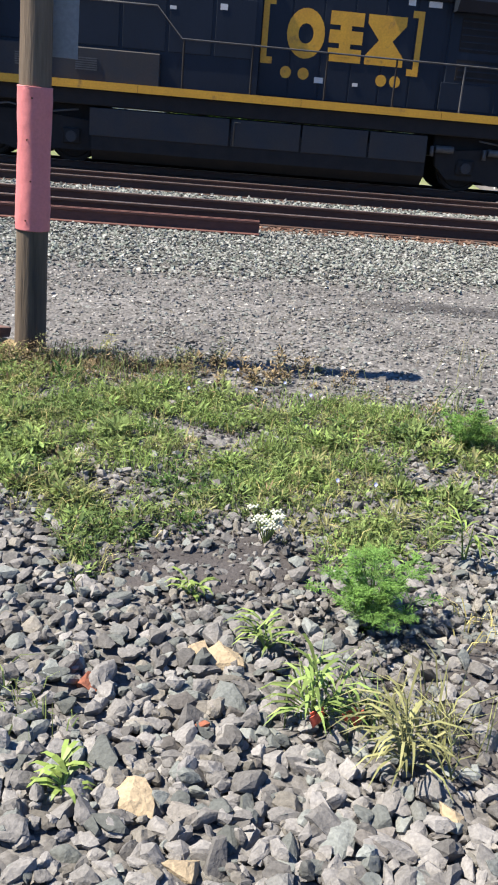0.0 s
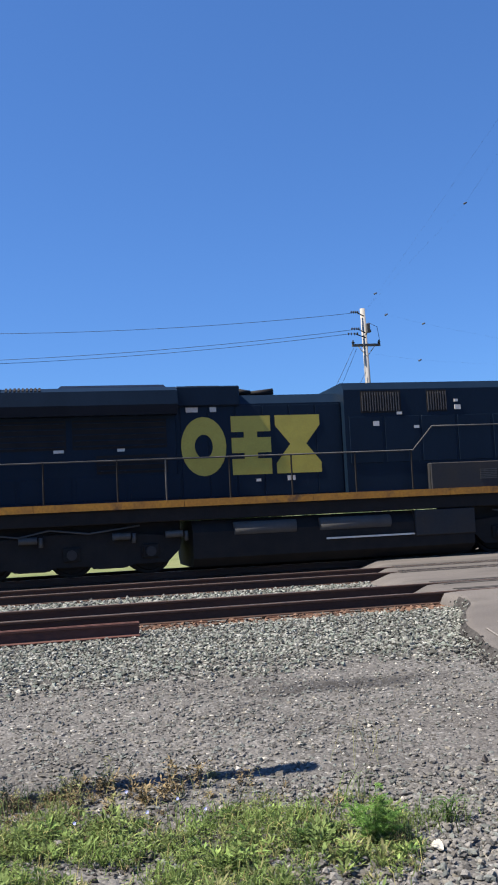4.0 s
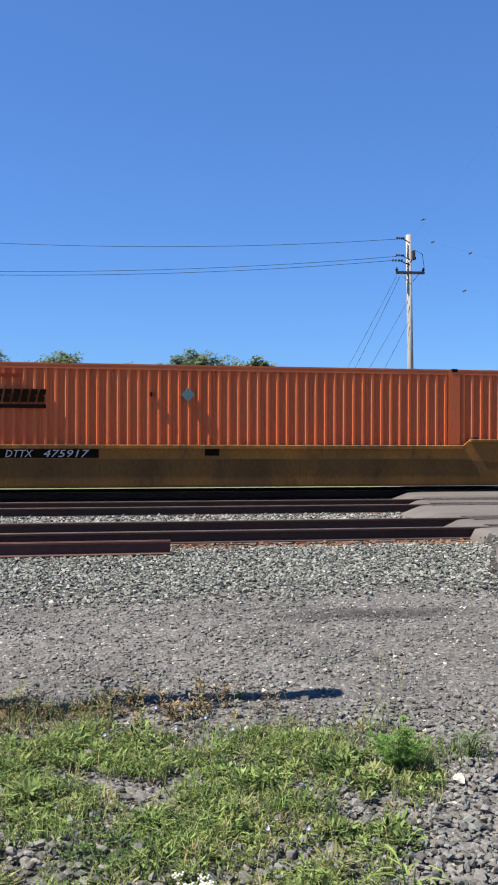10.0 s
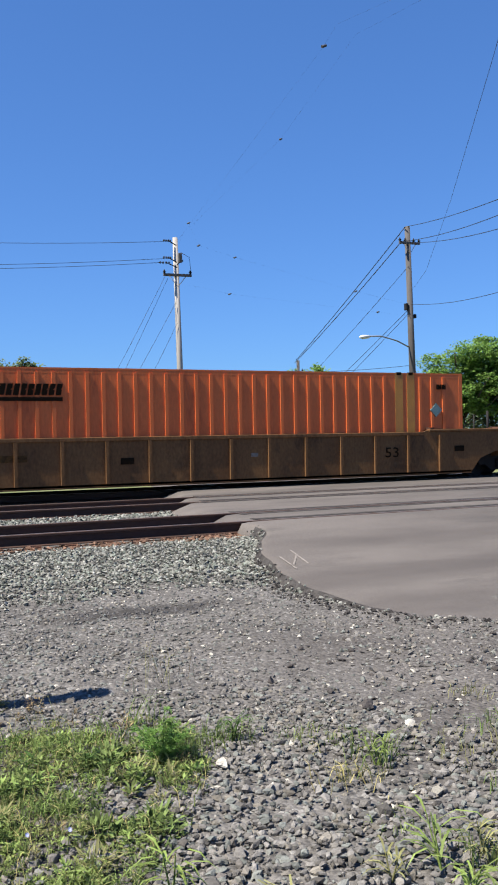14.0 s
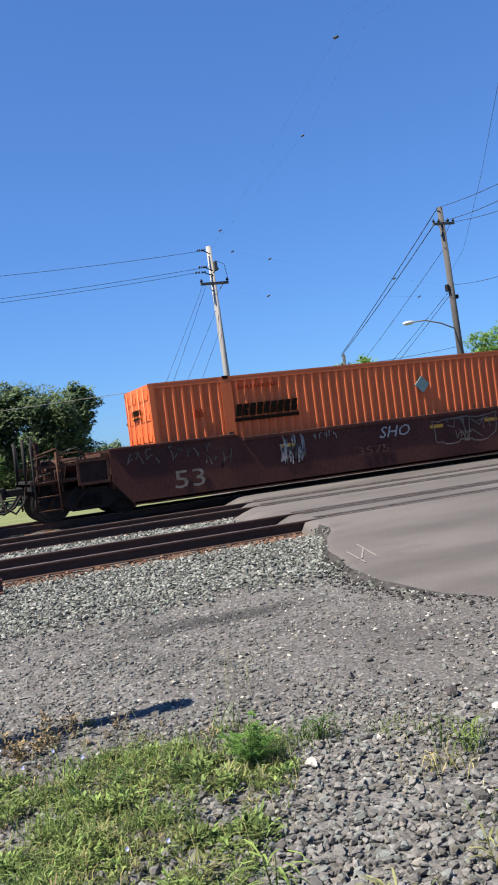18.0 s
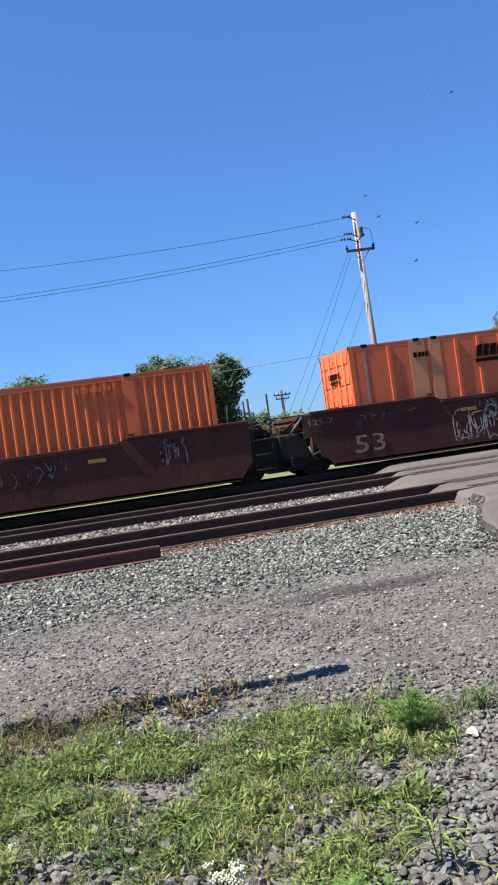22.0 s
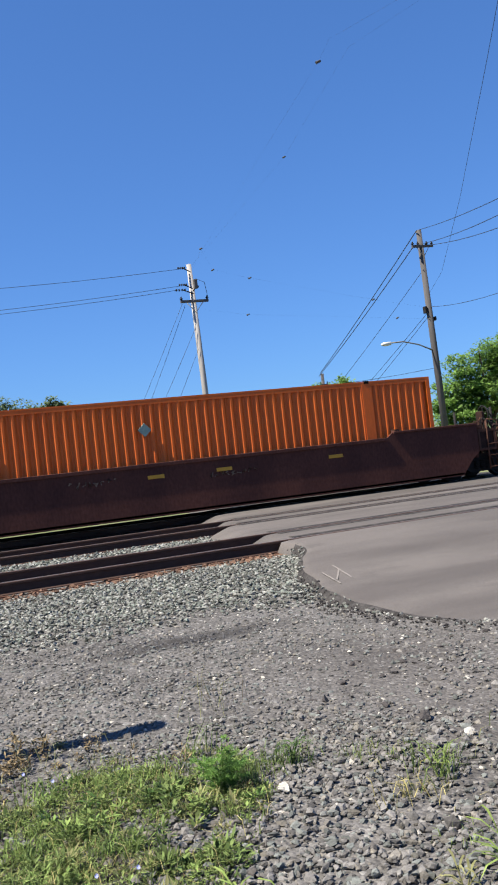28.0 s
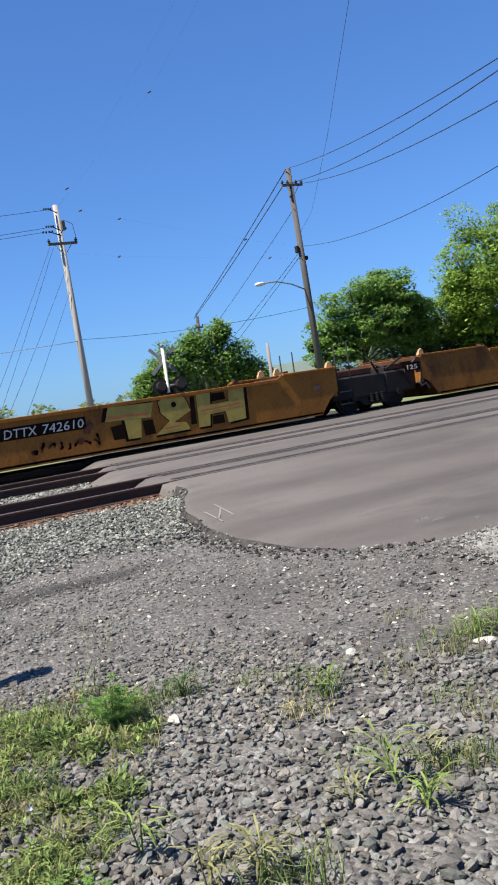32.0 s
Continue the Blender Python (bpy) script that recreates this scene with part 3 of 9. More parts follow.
    l.new(col, b.inputs["Base Color"])
    bp = n.new("ShaderNodeBump")
    bp.inputs["Strength"].default_value, bp.inputs["Distance"].default_value = 0.8, 0.012
    l.new(rng_(v.outputs["Distance"], 0.0, 0.7), bp.inputs["Height"])
    bp.invert = True
    l.new(bp.outputs[0], b.inputs["Normal"])
    return m


M["ground"] = ground_material()
ground = new("ground", soup("ground", np.stack([GX, GY, GZ], -1).reshape(-1, 3), quads, "ground", True))
tagged(ground, "grey gravel lot with dirt and a grass verge behind the tracks", "ground", kind="structure")


def rail_profile(h=0.175):
    """Half by half: foot, web and head of a rail, with its top at 0."""
    right = [(0.07, -h), (0.07, -h + 0.012), (0.010, -h + 0.032), (0.010, -0.042), (0.037, -0.034), (0.037, -0.008), (0.028, -0.001)]
    return right + [(-y, z) for y, z in reversed(right)]


def track(yc, label):
    tr = empty("railway_track", label, "railway track", "railway tracks", pose(0, yc, RAIL_Z))
    tagged(tr, kind="structure")
    for s in (-1, 1):
        bm = drawn(B(), [(y + s * GAUGE, z) for y, z in rail_profile()], -160, 160)
        rail = part("rail", bm, "rail", tr)
        part("rail_head", box(B(), -160, 160, s * GAUGE - 0.026, s * GAUGE + 0.026, -0.0005, 0.0025), "railtop", rail, "worn bright rail head")
    return tr


tracks = [track(TRACKS[0], "rusty near railway track on wooden ties"), track(TRACKS[1], "rusty middle railway track on wooden ties"),
          track(TRACKS[2], "railway track under the passing train")]

# the loose rail that lies beside the near track
bm = drawn(B(), [(y, z) for y, z in rail_profile(0.18)], -14.0, 0.985)
for xk in (-1.9, -1.6, 0.70, 0.84):
    tube(bm, (xk, -0.012, -0.09), (xk, 0.012, -0.09), 0.016, n=8)
loose = part("loose_rail", bm, "railred", None)
loose.matrix_basis = pose(0, 11.62, RAIL_Z - 0.015)
tagged(loose, "red-rusted loose rail lying beside the near track", "rail")
part("rail_head", box(B(), -14.0, 0.98, -0.03, 0.03, 0.0, 0.003), "railred", loose, "lighter rusty upper face")

# asphalt crossing: a ramp from the lot and strips between the rails
def ramp_z(y):
    return float(lerp(y, [(5, 0.015), (7, 0.03), (9, 0.11), (10.6, 0.24), (12.0, 0.325), (13, RAIL_Z - 0.004), (24, RAIL_Z - 0.004), (27, 0.2), (34, 0.05), (200, 0.03)]))


def left_edge(y):
    return float(lerp(y, [(5.78, 6.10), (5.86, 5.75), (5.95, 5.45), (6.16, 5.02), (6.46, 4.68), (7.05, 4.43), (8.0, 4.40), (8.9, 4.44), (9.5, 4.60), (10.26, 4.86), (10.8, 5.12), (11.6, 5.52), (12.4, 5.62), (13.8, 5.92), (14.7, 5.95), (16, 6.08), (17, 6.5), (22, 8.0), (30, 10), (200, 50)]))


def jagged(y):
    """The broken left edge of the asphalt."""
    return left_edge(y) + 0.03 * math.sin(2.9 * y) + 0.014 * math.sin(7.3 * y + 1)


def slab(y0, y1, x_right, step=0.2, lip=0.09):
    """A strip of asphalt with an uneven, rounded left end and real thickness."""
    bm = B()
    rows = []
    for y in list(np.arange(y0, y1, step)) + [y1]:
        xl, z = jagged(y), ramp_z(y)
        low = max(min(z - 0.16, 0.14), -0.02)
        cols = [(xl - lip, low), (xl - lip * 0.4, low + (z - low) * 0.55), (xl, z - 0.022), (xl + 0.12, z - 0.009), (xl + 0.35, z - 0.002), (xl + 0.8, z), (xl + 2, z), (xl + 5, z)]
        xr = float(x_right(y))
        cols = [q for q in cols if q[0] < xr - 0.02] + [(xr, z)] * (1 + sum(q[0] >= xr - 0.02 for q in cols))
        rows.append([bm.verts.new((x + 0.0004 * i, y, h)) for i, (x, h) in enumerate(cols)])
    for a_, b_ in zip(rows, rows[1:]):
        for i in range(len(a_) - 1):
            bm.faces.new([a_[i], a_[i + 1], b_[i + 1], b_[i]]).smooth = True
    low = bmesh.ops.extrude_face_region(bm, geom=bm.faces[:])
    for v in low["geom"]:
        if isinstance(v, bmesh.types.BMVert):
            v.co.z -= 0.22
    return bm


pavement = empty("pavement", "worn grey asphalt road crossing over the railway tracks", "pavement")
tagged(pavement, kind="structure")
part("road_apron", slab(5.80, TRACKS[0] - GAUGE - 0.07, lambda y: lerp(y, [(5.78, 6.6), (5.9, 9.5), (6.2, 13.0), (6.9, 22), (8.0, 40), (13, 40)]), 0.06), "asphalt", pavement)
y_prev = None
for yc, yn in ((TRACKS[0], TRACKS[1]), (TRACKS[1], TRACKS[2]), (TRACKS[2], None)):
    part("crossing_strip", slab(yc - GAUGE + 0.14, yc + GAUGE - 0.14, lambda y: 40, 0.15, 0.35), "asphalt", pavement)
    if yn:
        part("crossing_strip", slab(yc + GAUGE + 0.06, yn - GAUGE - 0.06, lambda y: 40, 0.15, 0.45), "asphalt", pavement)
part("road_far_side", slab(TRACKS[2] + GAUGE + 0.06, 90, lambda y: left_edge(y) + 11, 2.0), "asphalt", pavement)
# crumbled dark rim where the asphalt breaks off, and dark bands along the rails
bm = B()
rr = random.Random(5)
prev = None
for y in np.arange(6.3, 11.95, 0.06):
    xl, z, w_ = jagged(y), ramp_z(y), 0.05 + 0.05 * math.sin(2.3 * y + 1) + 0.025 * math.sin(6.7 * y)
    low = max(min(z - 0.16, 0.14), -0.02)
    row = [bm.verts.new((xl - 0.09, y, low + 0.006)), bm.verts.new((xl - 0.036, y, low + (z - low) * 0.55 + 0.008)), bm.verts.new((xl + 0.0, y, z - 0.014)),
           bm.verts.new((xl + 0.02 + max(0.0, w_ * 0.3), y, z - 0.030))]
    if prev:
        for k in range(3):
            bm.faces.new([prev[k], prev[k + 1], row[k + 1], row[k]]).smooth = True
    prev = row
part("broken_edge", bm, "asphaltedge", pavement, "dark crumbling asphalt edge")
for yc in TRACKS:
    for ya, yb in ((yc - GAUGE - 0.30, yc - GAUGE - 0.075), (yc - GAUGE + 0.145, yc - GAUGE + 0.36), (yc + GAUGE - 0.36, yc + GAUGE - 0.145), (yc + GAUGE + 0.065, yc + GAUGE + 0.30)):
        if ya < 12.4:
            continue
        part("grimy_band", box(B(), left_edge(ya) + 0.25, 40, ya, yb, RAIL_Z - 0.03, RAIL_Z + 0.0015), "asphaltedge", pavement, "dark asphalt along a rail")
# sprayed utility mark
bm = B()
for (xa, ya), (xb, yb) in (((4.83, 9.68), (4.72, 9.02)), ((5.14, 10.0), (4.98, 9.23)), ((4.78, 9.22), (5.08, 9.72))):
    d = Vector((xb - xa, yb - ya, 0)).normalized()
    w = Vector((-d.y, d.x, 0)) * 0.011
    q = [Vector((xa, ya, 0)) - w, Vector((xb, yb, 0)) - w, Vector((xb, yb, 0)) + w, Vector((xa, ya, 0)) + w]
    f = [bm.verts.new((p.x, p.y, ramp_z(p.y) + 0.001)) for p in q]
    g_ = [bm.verts.new((p.x, p.y, ramp_z(p.y) + 0.0035)) for p in q]
    bm.faces.new(g_)
    for i in range(4):
        bm.faces.new([f[i], f[(i + 1) % 4], g_[(i + 1) % 4], g_[i]])
part("paint_mark", bm, "fadedmark", pavement, "faded white utility mark")
# pale concrete pad beside the asphalt
bm = B()
prof = [(5.55, 5.76), (5.05, 5.3), (4.90, 4.6), (5.05, 3.9), (5.9, 3.1), (8.2, 2.6), (13.0, 3.0), (14.0, 5.2), (10.5, 5.76), (8.5, 5.78), (6.3, 5.78)]
rr = random.Random(12)
rough_edge = []
for (xa, ya), (xb, yb) in zip(prof, prof[1:] + prof[:1]):
    steps = max(2, int(math.hypot(xb - xa, yb - ya) / 0.14))
    for k in range(steps):
        rough_edge.append((xa + (xb - xa) * k / steps + rr.uniform(-0.06, 0.06), min(5.78, ya + (yb - ya) * k / steps + rr.uniform(-0.06, 0.06))))
top = [bm.verts.new((x, y, 0.018)) for x, y in rough_edge]
bot = [bm.verts.new((x, y, -0.1)) for x, y in rough_edge]
bm.faces.new(top)
for i in range(len(rough_edge)):
    bm.faces.new([bot[i], bot[(i + 1) % len(rough_edge)], top[(i + 1) % len(rough_edge)], top[i]])
pad = part("concrete_pad", bm, "concrete", None)
tagged(pad, "pale gritty concrete pad beside the asphalt", "pavement", kind="structure")


# ---- the train ----
TY = TRACKS[2]
PACE = [(0, -26.0), (1, -21.65), (2, -17.33), (3, -13.0), (3.5, -10.82), (5.5, -2.17), (6, 0), (7, 4.4), (8, 8.77), (9, 13.15), (10, 17.6), (11, 22.0), (12, 26.45), (13, 30.85),
        (14.5, 37.5), (16, 44.2), (17, 48.66), (18, 53.18), (19, 57.58), (20, 62.02), (21, 66.5), (22, 71.0), (23, 75.55), (24, 80.16), (25, 84.7), (26, 89.3), (27.5, 96.15), (29, 103.14),
        (30, 107.73), (31, 112.2), (32, 116.8)]
PACE = [(t, 1.0143 * s) for t, s in PACE]


def run(t):
    return float(np.interp(t, [p[0] for p in PACE], [p[1] for p in PACE]))


MOVERS, WHEELS = [], []


def vehicle(name, label, category, u, group=""):
    """A thing on the train's track, whose left end is at u when the clock shows six seconds."""
    ob = empty(name, label, category, group, pose(u - run(0), TY, RAIL_Z))
    MOVERS.append((ob, u))
    return ob


def wheel_mesh(r):
    bm = B()
    for s in (-1, 1):
        y0 = s * 0.755
        tube(bm, (0, y0 - s * 0.07, 0), (0, y0 - s * 0.035, 0), r + 0.028, n=28)
        tube(bm, (0, y0 - s * 0.04, 0), (0, y0 + s * 0.07, 0), r, n=28)
        tube(bm, (0, y0 + s * 0.07, 0), (0, y0 + s * 0.085, 0), r * 0.86, r * 0.80, n=28)
        tube(bm, (0, y0 + s * 0.08, 0), (0, y0 + s * 0.13, 0), 0.13, 0.11, n=12)
        for k in range(3):
            a_ = k * math.tau / 3
            box(bm, math.cos(a_) * 0.25 - 0.03, math.cos(a_) * 0.25 + 0.03, y0 + s * 0.07 - 0.02, y0 + s * 0.07 + 0.02, math.sin(a_) * 0.25 - 0.03, math.sin(a_) * 0.25 + 0.03)
    tube(bm, (0, -0.75, 0), (0, 0.75, 0), 0.085, n=12)
    return mesh_of(bm, "wheelset", "black")


WHEEL_BIG, WHEEL_SMALL = wheel_mesh(0.52), wheel_mesh(0.46)


def wheelset(parent, x, r, me):
    ob = new("wheelset", me)
    ob.parent = parent
    ob.matrix_basis = pose(x, 0, r)
    WHEELS.append((ob, x, r))


def truck_freight(parent, x, base=1.75):
    """A two-axle bogie with cast side frames, springs and bearing caps."""
    for s in (-1, 1):
        y = s * 1.0
        bm = prism(B(), [(x - base / 2 - 0.22, 0.36), (x - base / 2 + 0.25, 0.36), (x - 0.42, 0.20), (x + 0.42, 0.20), (x + base / 2 - 0.25, 0.36), (x + base / 2 + 0.22, 0.36),
                         (x + base / 2 + 0.22, 0.58), (x + 0.5, 0.72), (x - 0.5, 0.72), (x - base / 2 - 0.22, 0.58)], y - 0.07, y + 0.07)
        fr = part("side_frame", bm, "black", parent)
        bm = B()
        for k in (-0.2, 0.0, 0.2):
            for j in range(5):
                tube(bm, (x + k, y + s * 0.09, 0.28 + j * 0.055), (x + k, y + s * 0.09, 0.315 + j * 0.055), 0.085, n=12)
        part("spring", bm, "black", fr, "grimy coil springs")
        for k in (-1, 1):
            tube(bm2 := B(), (x + k * base / 2, y + s * 0.05, 0.46), (x + k * base / 2, y + s * 0.17, 0.46), 0.12, 0.10, n=14)
            part("bearing_cap", bm2, "black", fr)
    # plain dark block added so that less daylight shows through the truck
    part("brake_rigging", box(B(), x - base / 2 + 0.1, x + base / 2 - 0.1, -0.6, 0.6, 0.2, 0.6, 0.04), "black", parent)
    part("bolster", box(B(), x - 0.22, x + 0.22, -0.95, 0.95, 0.40, 0.66, 0.02), "black", parent)
    bm = B()
    for k in (-1, 1):
        tube(bm, (x + k * 0.38, -0.9, 0.5), (x + k * 0.38, 0.9, 0.5), 0.05, n=8)
        box(bm, x + k * 0.36 - 0.05, x + k * 0.36 + 0.05, -0.86, -0.66, 0.3, 0.62)
        box(bm, x + k * 0.36 - 0.05, x + k * 0.36 + 0.05, 0.66, 0.86, 0.3, 0.62)
    part("brake_beam", bm, "rust", parent)
    for k in (-1, 1):
        wheelset(parent, x + k * base / 2, 0.46, WHEEL_SMALL)


def coupler(parent, x, d, f=1.0):
    bm = box(B(), min(x, x + d * 0.75 * f), max(x, x + d * 0.75 * f), -0.09, 0.09, 0.72, 0.90, 0.015)
    box(bm, min(x + d * 0.6 * f, x + d * 0.95 * f), max(x + d * 0.6 * f, x + d * 0.95 * f), -0.17, 0.14, 0.66, 0.97, 0.03)
    part("coupler", bm, "black", parent)
    bm = B()
    for s in (-1, 1):
        pts = [(x + d * 0.1, s * 0.3, 0.72), (x + d * 0.3, s * 0.33, 0.45), (x + d * 0.55 * f, s * 0.3, 0.33), (x + d * 0.85 * f, s * 0.2, 0.42), (x + d * 1.0 * f, s * 0.1, 0.6)]
        rod(bm, pts, 0.03, 8)
    part("air_hose", bm, "black", parent)


def block_logo(parent, x, z, w, h, mat, y):
    """Three heavy plain blocks in a row: a closed ring, a stack of bars on a post and an hourglass."""
    t = w / 3.15
    cx, cz, n_ = x + t * 0.5, z + h / 2, 24
    bm = B()
    loops = [[bm.verts.new((cx + r * t * math.cos(k * math.tau / n_), yy, cz + r * h * math.sin(k * math.tau / n_))) for k in range(n_)] for r, yy in ((0.5, y), (0.5, y - 0.004), (0.2, y - 0.004), (0.2, y))]
    for l0, l1 in zip(loops, loops[1:] + loops[:1]):
        for k in range(n_):
            bm.faces.new([l0[k], l0[(k + 1) % n_], l1[(k + 1) % n_], l1[k]])
    emblem = part("painted_ring", bm, mat, parent, "heavy yellow painted ring")
    x1 = x + t * 1.08
    for k, (a0, a1, b0, b1) in enumerate(((0.04, 0.93, 0, 0.27), (0.04, 0.93, 0.37, 0.63), (0.04, 0.93, 0.73, 1), (0.32, 0.62, 0.1, 0.9))):
        part("painted_bar", prism(B(), [(x1 + t * a0, z + h * b0), (x1 + t * a1, z + h * b0), (x1 + t * a1, z + h * b1), (x1 + t * a0, z + h * b1)], y - 0.004 - 0.0006 * k, y), mat, parent, "heavy yellow painted bar")
    x2 = x + t * 2.12
    q = [(0, 0), (1.03, 0), (1.03, 0.18), (0.70, 0.5), (1.03, 0.82), (1.03, 1), (0, 1), (0, 0.82), (0.33, 0.5), (0, 0.18)]
    part("painted_hourglass", prism(B(), [(x2 + a_ * t, z + b_ * h) for a_, b_ in q], y - 0.004, y), mat, parent, "heavy yellow painted hourglass")
    return emblem


SCREEN_BAR = mesh_of(box(B(), -0.0125, 0.0125, -0.008, 0.008, 0, 0.48), "screen_bar", "grey")
GRILLE_BAR = mesh_of(box(B(), -0.43, 0.43, -0.009, 0.009, -0.015, 0.015), "grille_bar", "black")


def locomotive(u, mirrored, label, body, logo_mat, sill):
    L_ = 22.4
    ob = vehicle("locomotive", label, "locomotive", u, "locomotives")

    def X(x):
        return L_ - x if mirrored else x

    def bx(bm, x0, x1, y0, y1, z0, z1, bev=0.0):
        a_, b_ = sorted((X(x0), X(x1)))
        return box(bm, a_, b_, y0, y1, z0, z1, bev)

    def pr(bm, outline, y0, y1):
        o = [(X(x), z) for x, z in outline]
        return prism(bm, o[::-1] if mirrored else o, y0, y1)

    # underframe, walkway and sill stripe
    part("underframe", bx(B(), 1.2, 21.1, -1.40, 1.40, 1.22, 1.56, 0.02), "black", ob)
    for s in (-1, 1):
        y = s * 1.52
        k = 0
        for x0, x1 in ((1.22, 3.9), (3.91, 7.4), (7.41, 10.6), (10.61, 14.2), (14.21, 17.9), (17.91, 20.95)):
            part("sill_stripe", bx(B(), x0, x1, min(y, y - s * 0.03), max(y, y - s * 0.03), 1.55, 1.72), sill, ob, "worn orange-yellow sill stripe")
    part("walkway", bx(B(), 0.60, 21.65, -1.50, 1.50, 1.56, 1.70), "black", ob)
    # rear radiator section under a wide overhanging roof
    hood = part("radiator_section", bx(B(), 1.27, 7.35, -1.05, 1.05, 1.70, 3.95, 0.03), body, ob)
    up = 0.06 if mirrored else 0.0
    bm = drawn(B(), [(-1.52, 4.02), (-1.38, 3.80), (1.38, 3.80), (1.52, 4.02), (1.47, 4.36 + up), (1.18, 4.48 + up), (-1.18, 4.48 + up), (-1.47, 4.36 + up)], min(X(1.07), X(7.35)), max(X(1.07), X(7.35)))
    roof = part("radiator_roof", bm, body, ob, "dark overhanging radiator roof")
    bm = drawn(B(), [(-1.49, 3.98), (-1.30, 3.66), (1.30, 3.66), (1.49, 3.98), (1.42, 4.30 + up), (1.1, 4.40 + up), (-1.1, 4.40 + up), (-1.42, 4.30 + up)], min(X(0.95), X(1.065)), max(X(0.95), X(1.065)))
    # end cap in the lighter navy that imitates sunlight
    part("roof_end_cap", bm, "roofblue", roof, "bevelled roof end in a sunlit lighter blue")
    for x0 in ((1.85, 2.75, 3.65, 5.0, 5.9) if mirrored else (1.5, 2.42, 3.34)):
        bm = B()
        for k in range(9):
            xa_, xb_ = sorted((X(x0 + k * 0.095), X(x0 + k * 0.095 + 0.05)))
            drawn(bm, [(-1.45, 4.366 + up), (-1.18, 4.478 + up), (-1.18, 4.505 + up), (-1.45, 4.395 + up)], xa_, xb_)
        part("roof_grille", bm, "black", roof)
    for x0, x1, m in ((4.62, 4.98, "roofpale"), (6.85, 7.3, "roofpale"), (1.1, 1.5, "roofpale")) if mirrored else ((4.62, 7.08, "roofpale"),):
        if mirrored:
            xa_, xb_ = sorted((X(x0), X(x1)))
            part("roof_panel", drawn(B(), [(-1.478, 4.37 + up), (-1.19, 4.49 + up), (1.19, 4.49 + up), (1.19, 4.505 + up), (-1.19, 4.505 + up), (-1.478, 4.386 + up)], xa_, xb_), m, roof, "pale worn roof panel")
        else:
            part("roof_hatch", pr(B(), [(x0 - 0.12, 4.47), (x1 + 0.1, 4.47), (x1, 4.57), (x0, 4.57)], -0.98, 0.98), m, roof, "pale low roof hatch")
    # radiator screens; their black also carries the roof overhang's shade on this wall
    for x0, x1, z0, z1 in ((2.5, 4.7, 3.02, 3.72), (4.85, 7.1, 3.02, 3.72), (5.4, 7.1, 2.42, 2.86)):
        scr = part("radiator_screen", bx(B(), x0, x1, -1.062, -1.04, z0, z1), "black", hood, "black radiator screen")
        for k in range(int((z1 - z0) / 0.14)):
            part("screen_slat", bx(B(), x0 + 0.03, x1 - 0.03, -1.072, -1.06, z0 + 0.06 + k * 0.14, z0 + 0.09 + k * 0.14), body, scr)
    for x0 in (2.3, 3.6, 4.9, 6.2):
        part("access_door", bx(B(), x0, x0 + 1.2, -1.064, -1.04, 1.78, 2.36, 0.006), body, hood)
    # the end of the hood, in yellow with a dark window band
    ends = sorted((X(1.25), X(1.28)))
    for y0, y1, z0, z1, m in ((-1.05, 1.05, 2.08, 3.80, "yellow"), (-1.05, 1.05, 1.7, 2.07, body)):
        part("hood_end_panel", box(B(), *ends, y0, y1, z0, z1), m, ob, "yellow end panel" if m == "yellow" else "")
    if not mirrored:
        part("side_end_stripe", box(B(), 1.28, 1.76, -1.056, -1.04, 2.06, 3.80), "yellow", ob, "yellow wrap-round end stripe")
        part("side_end_stripe", box(B(), 1.28, 1.76, -1.057, -1.04, 1.72, 2.055), body, ob)
        part("end_emblem", prism(prism(B(), [(1.29, 2.42), (1.38, 2.42), (1.56, 2.86), (1.47, 2.86)], -1.062, -1.05), [(1.47, 2.42), (1.56, 2.42), (1.38, 2.86), (1.29, 2.86)], -1.064, -1.05), body, ob, "small dark crossed emblem")
    # engine hood with doors
    hood2 = part("engine_hood", drawn(B(), [(-1.0, 1.70), (1.0, 1.70), (1.0, 4.05), (0.72, 4.30), (-0.72, 4.30), (-1.0, 4.05)], min(X(7.35), X(11.6)), max(X(7.35), X(11.6))), body, ob)
    for x0 in np.arange(7.45, 11.5, 0.69):
        part("hood_door", bx(B(), x0 + 0.015, x0 + 0.665, -1.018, -0.99, 1.76, 4.0, 0.005), body, hood2)
    part("stack_housing", bx(B(), 7.36, 8.95, -1.12, 1.12, 4.0, 4.50 + up, 0.03), body, ob)
    part("exhaust_stack", bx(B(), 7.7, 8.6, -0.35, 0.35, 4.49 + up, 4.62 + up, 0.02), "black", ob)
    bm = bx(B(), 9.3, 9.6, -0.12, 0.12, 4.30, 4.40)
    for k in (-1, 1):
        tube(bm, (X(9.45), k * 0.1, 4.44), (X(10.05), k * 0.1, 4.46), 0.05, 0.10, n=10)
        tube(bm, (X(9.45), k * 0.1, 4.46), (X(9.1), k * 0.1, 4.48), 0.05, 0.09, n=10)
    part("air_horn", bm, "black", ob)
    # tall equipment section in front of the cab
    tall = part("equipment_cabinet", drawn(B(), [(-1.25, 1.70), (1.25, 1.70), (1.25, 4.32), (1.05, 4.52), (-1.05, 4.52), (-1.25, 4.32)], min(X(11.6), X(17.35)), max(X(11.6), X(17.35))), body, ob)
    for x0, w in ((12.05, 1.08), (13.84, 0.56), (15.96, 0.60)):
        bm = bx(B(), x0, x0 + w, -1.262, -1.24, 3.72, 4.28)
        part("intake_screen", bm, "black", tall, "dark intake screen")
        pieces("screen_bar", SCREEN_BAR, tall, [pose(X(x0 + 0.04 + k * 0.07), -1.268, 3.76) for k in range(int(w / 0.07))])
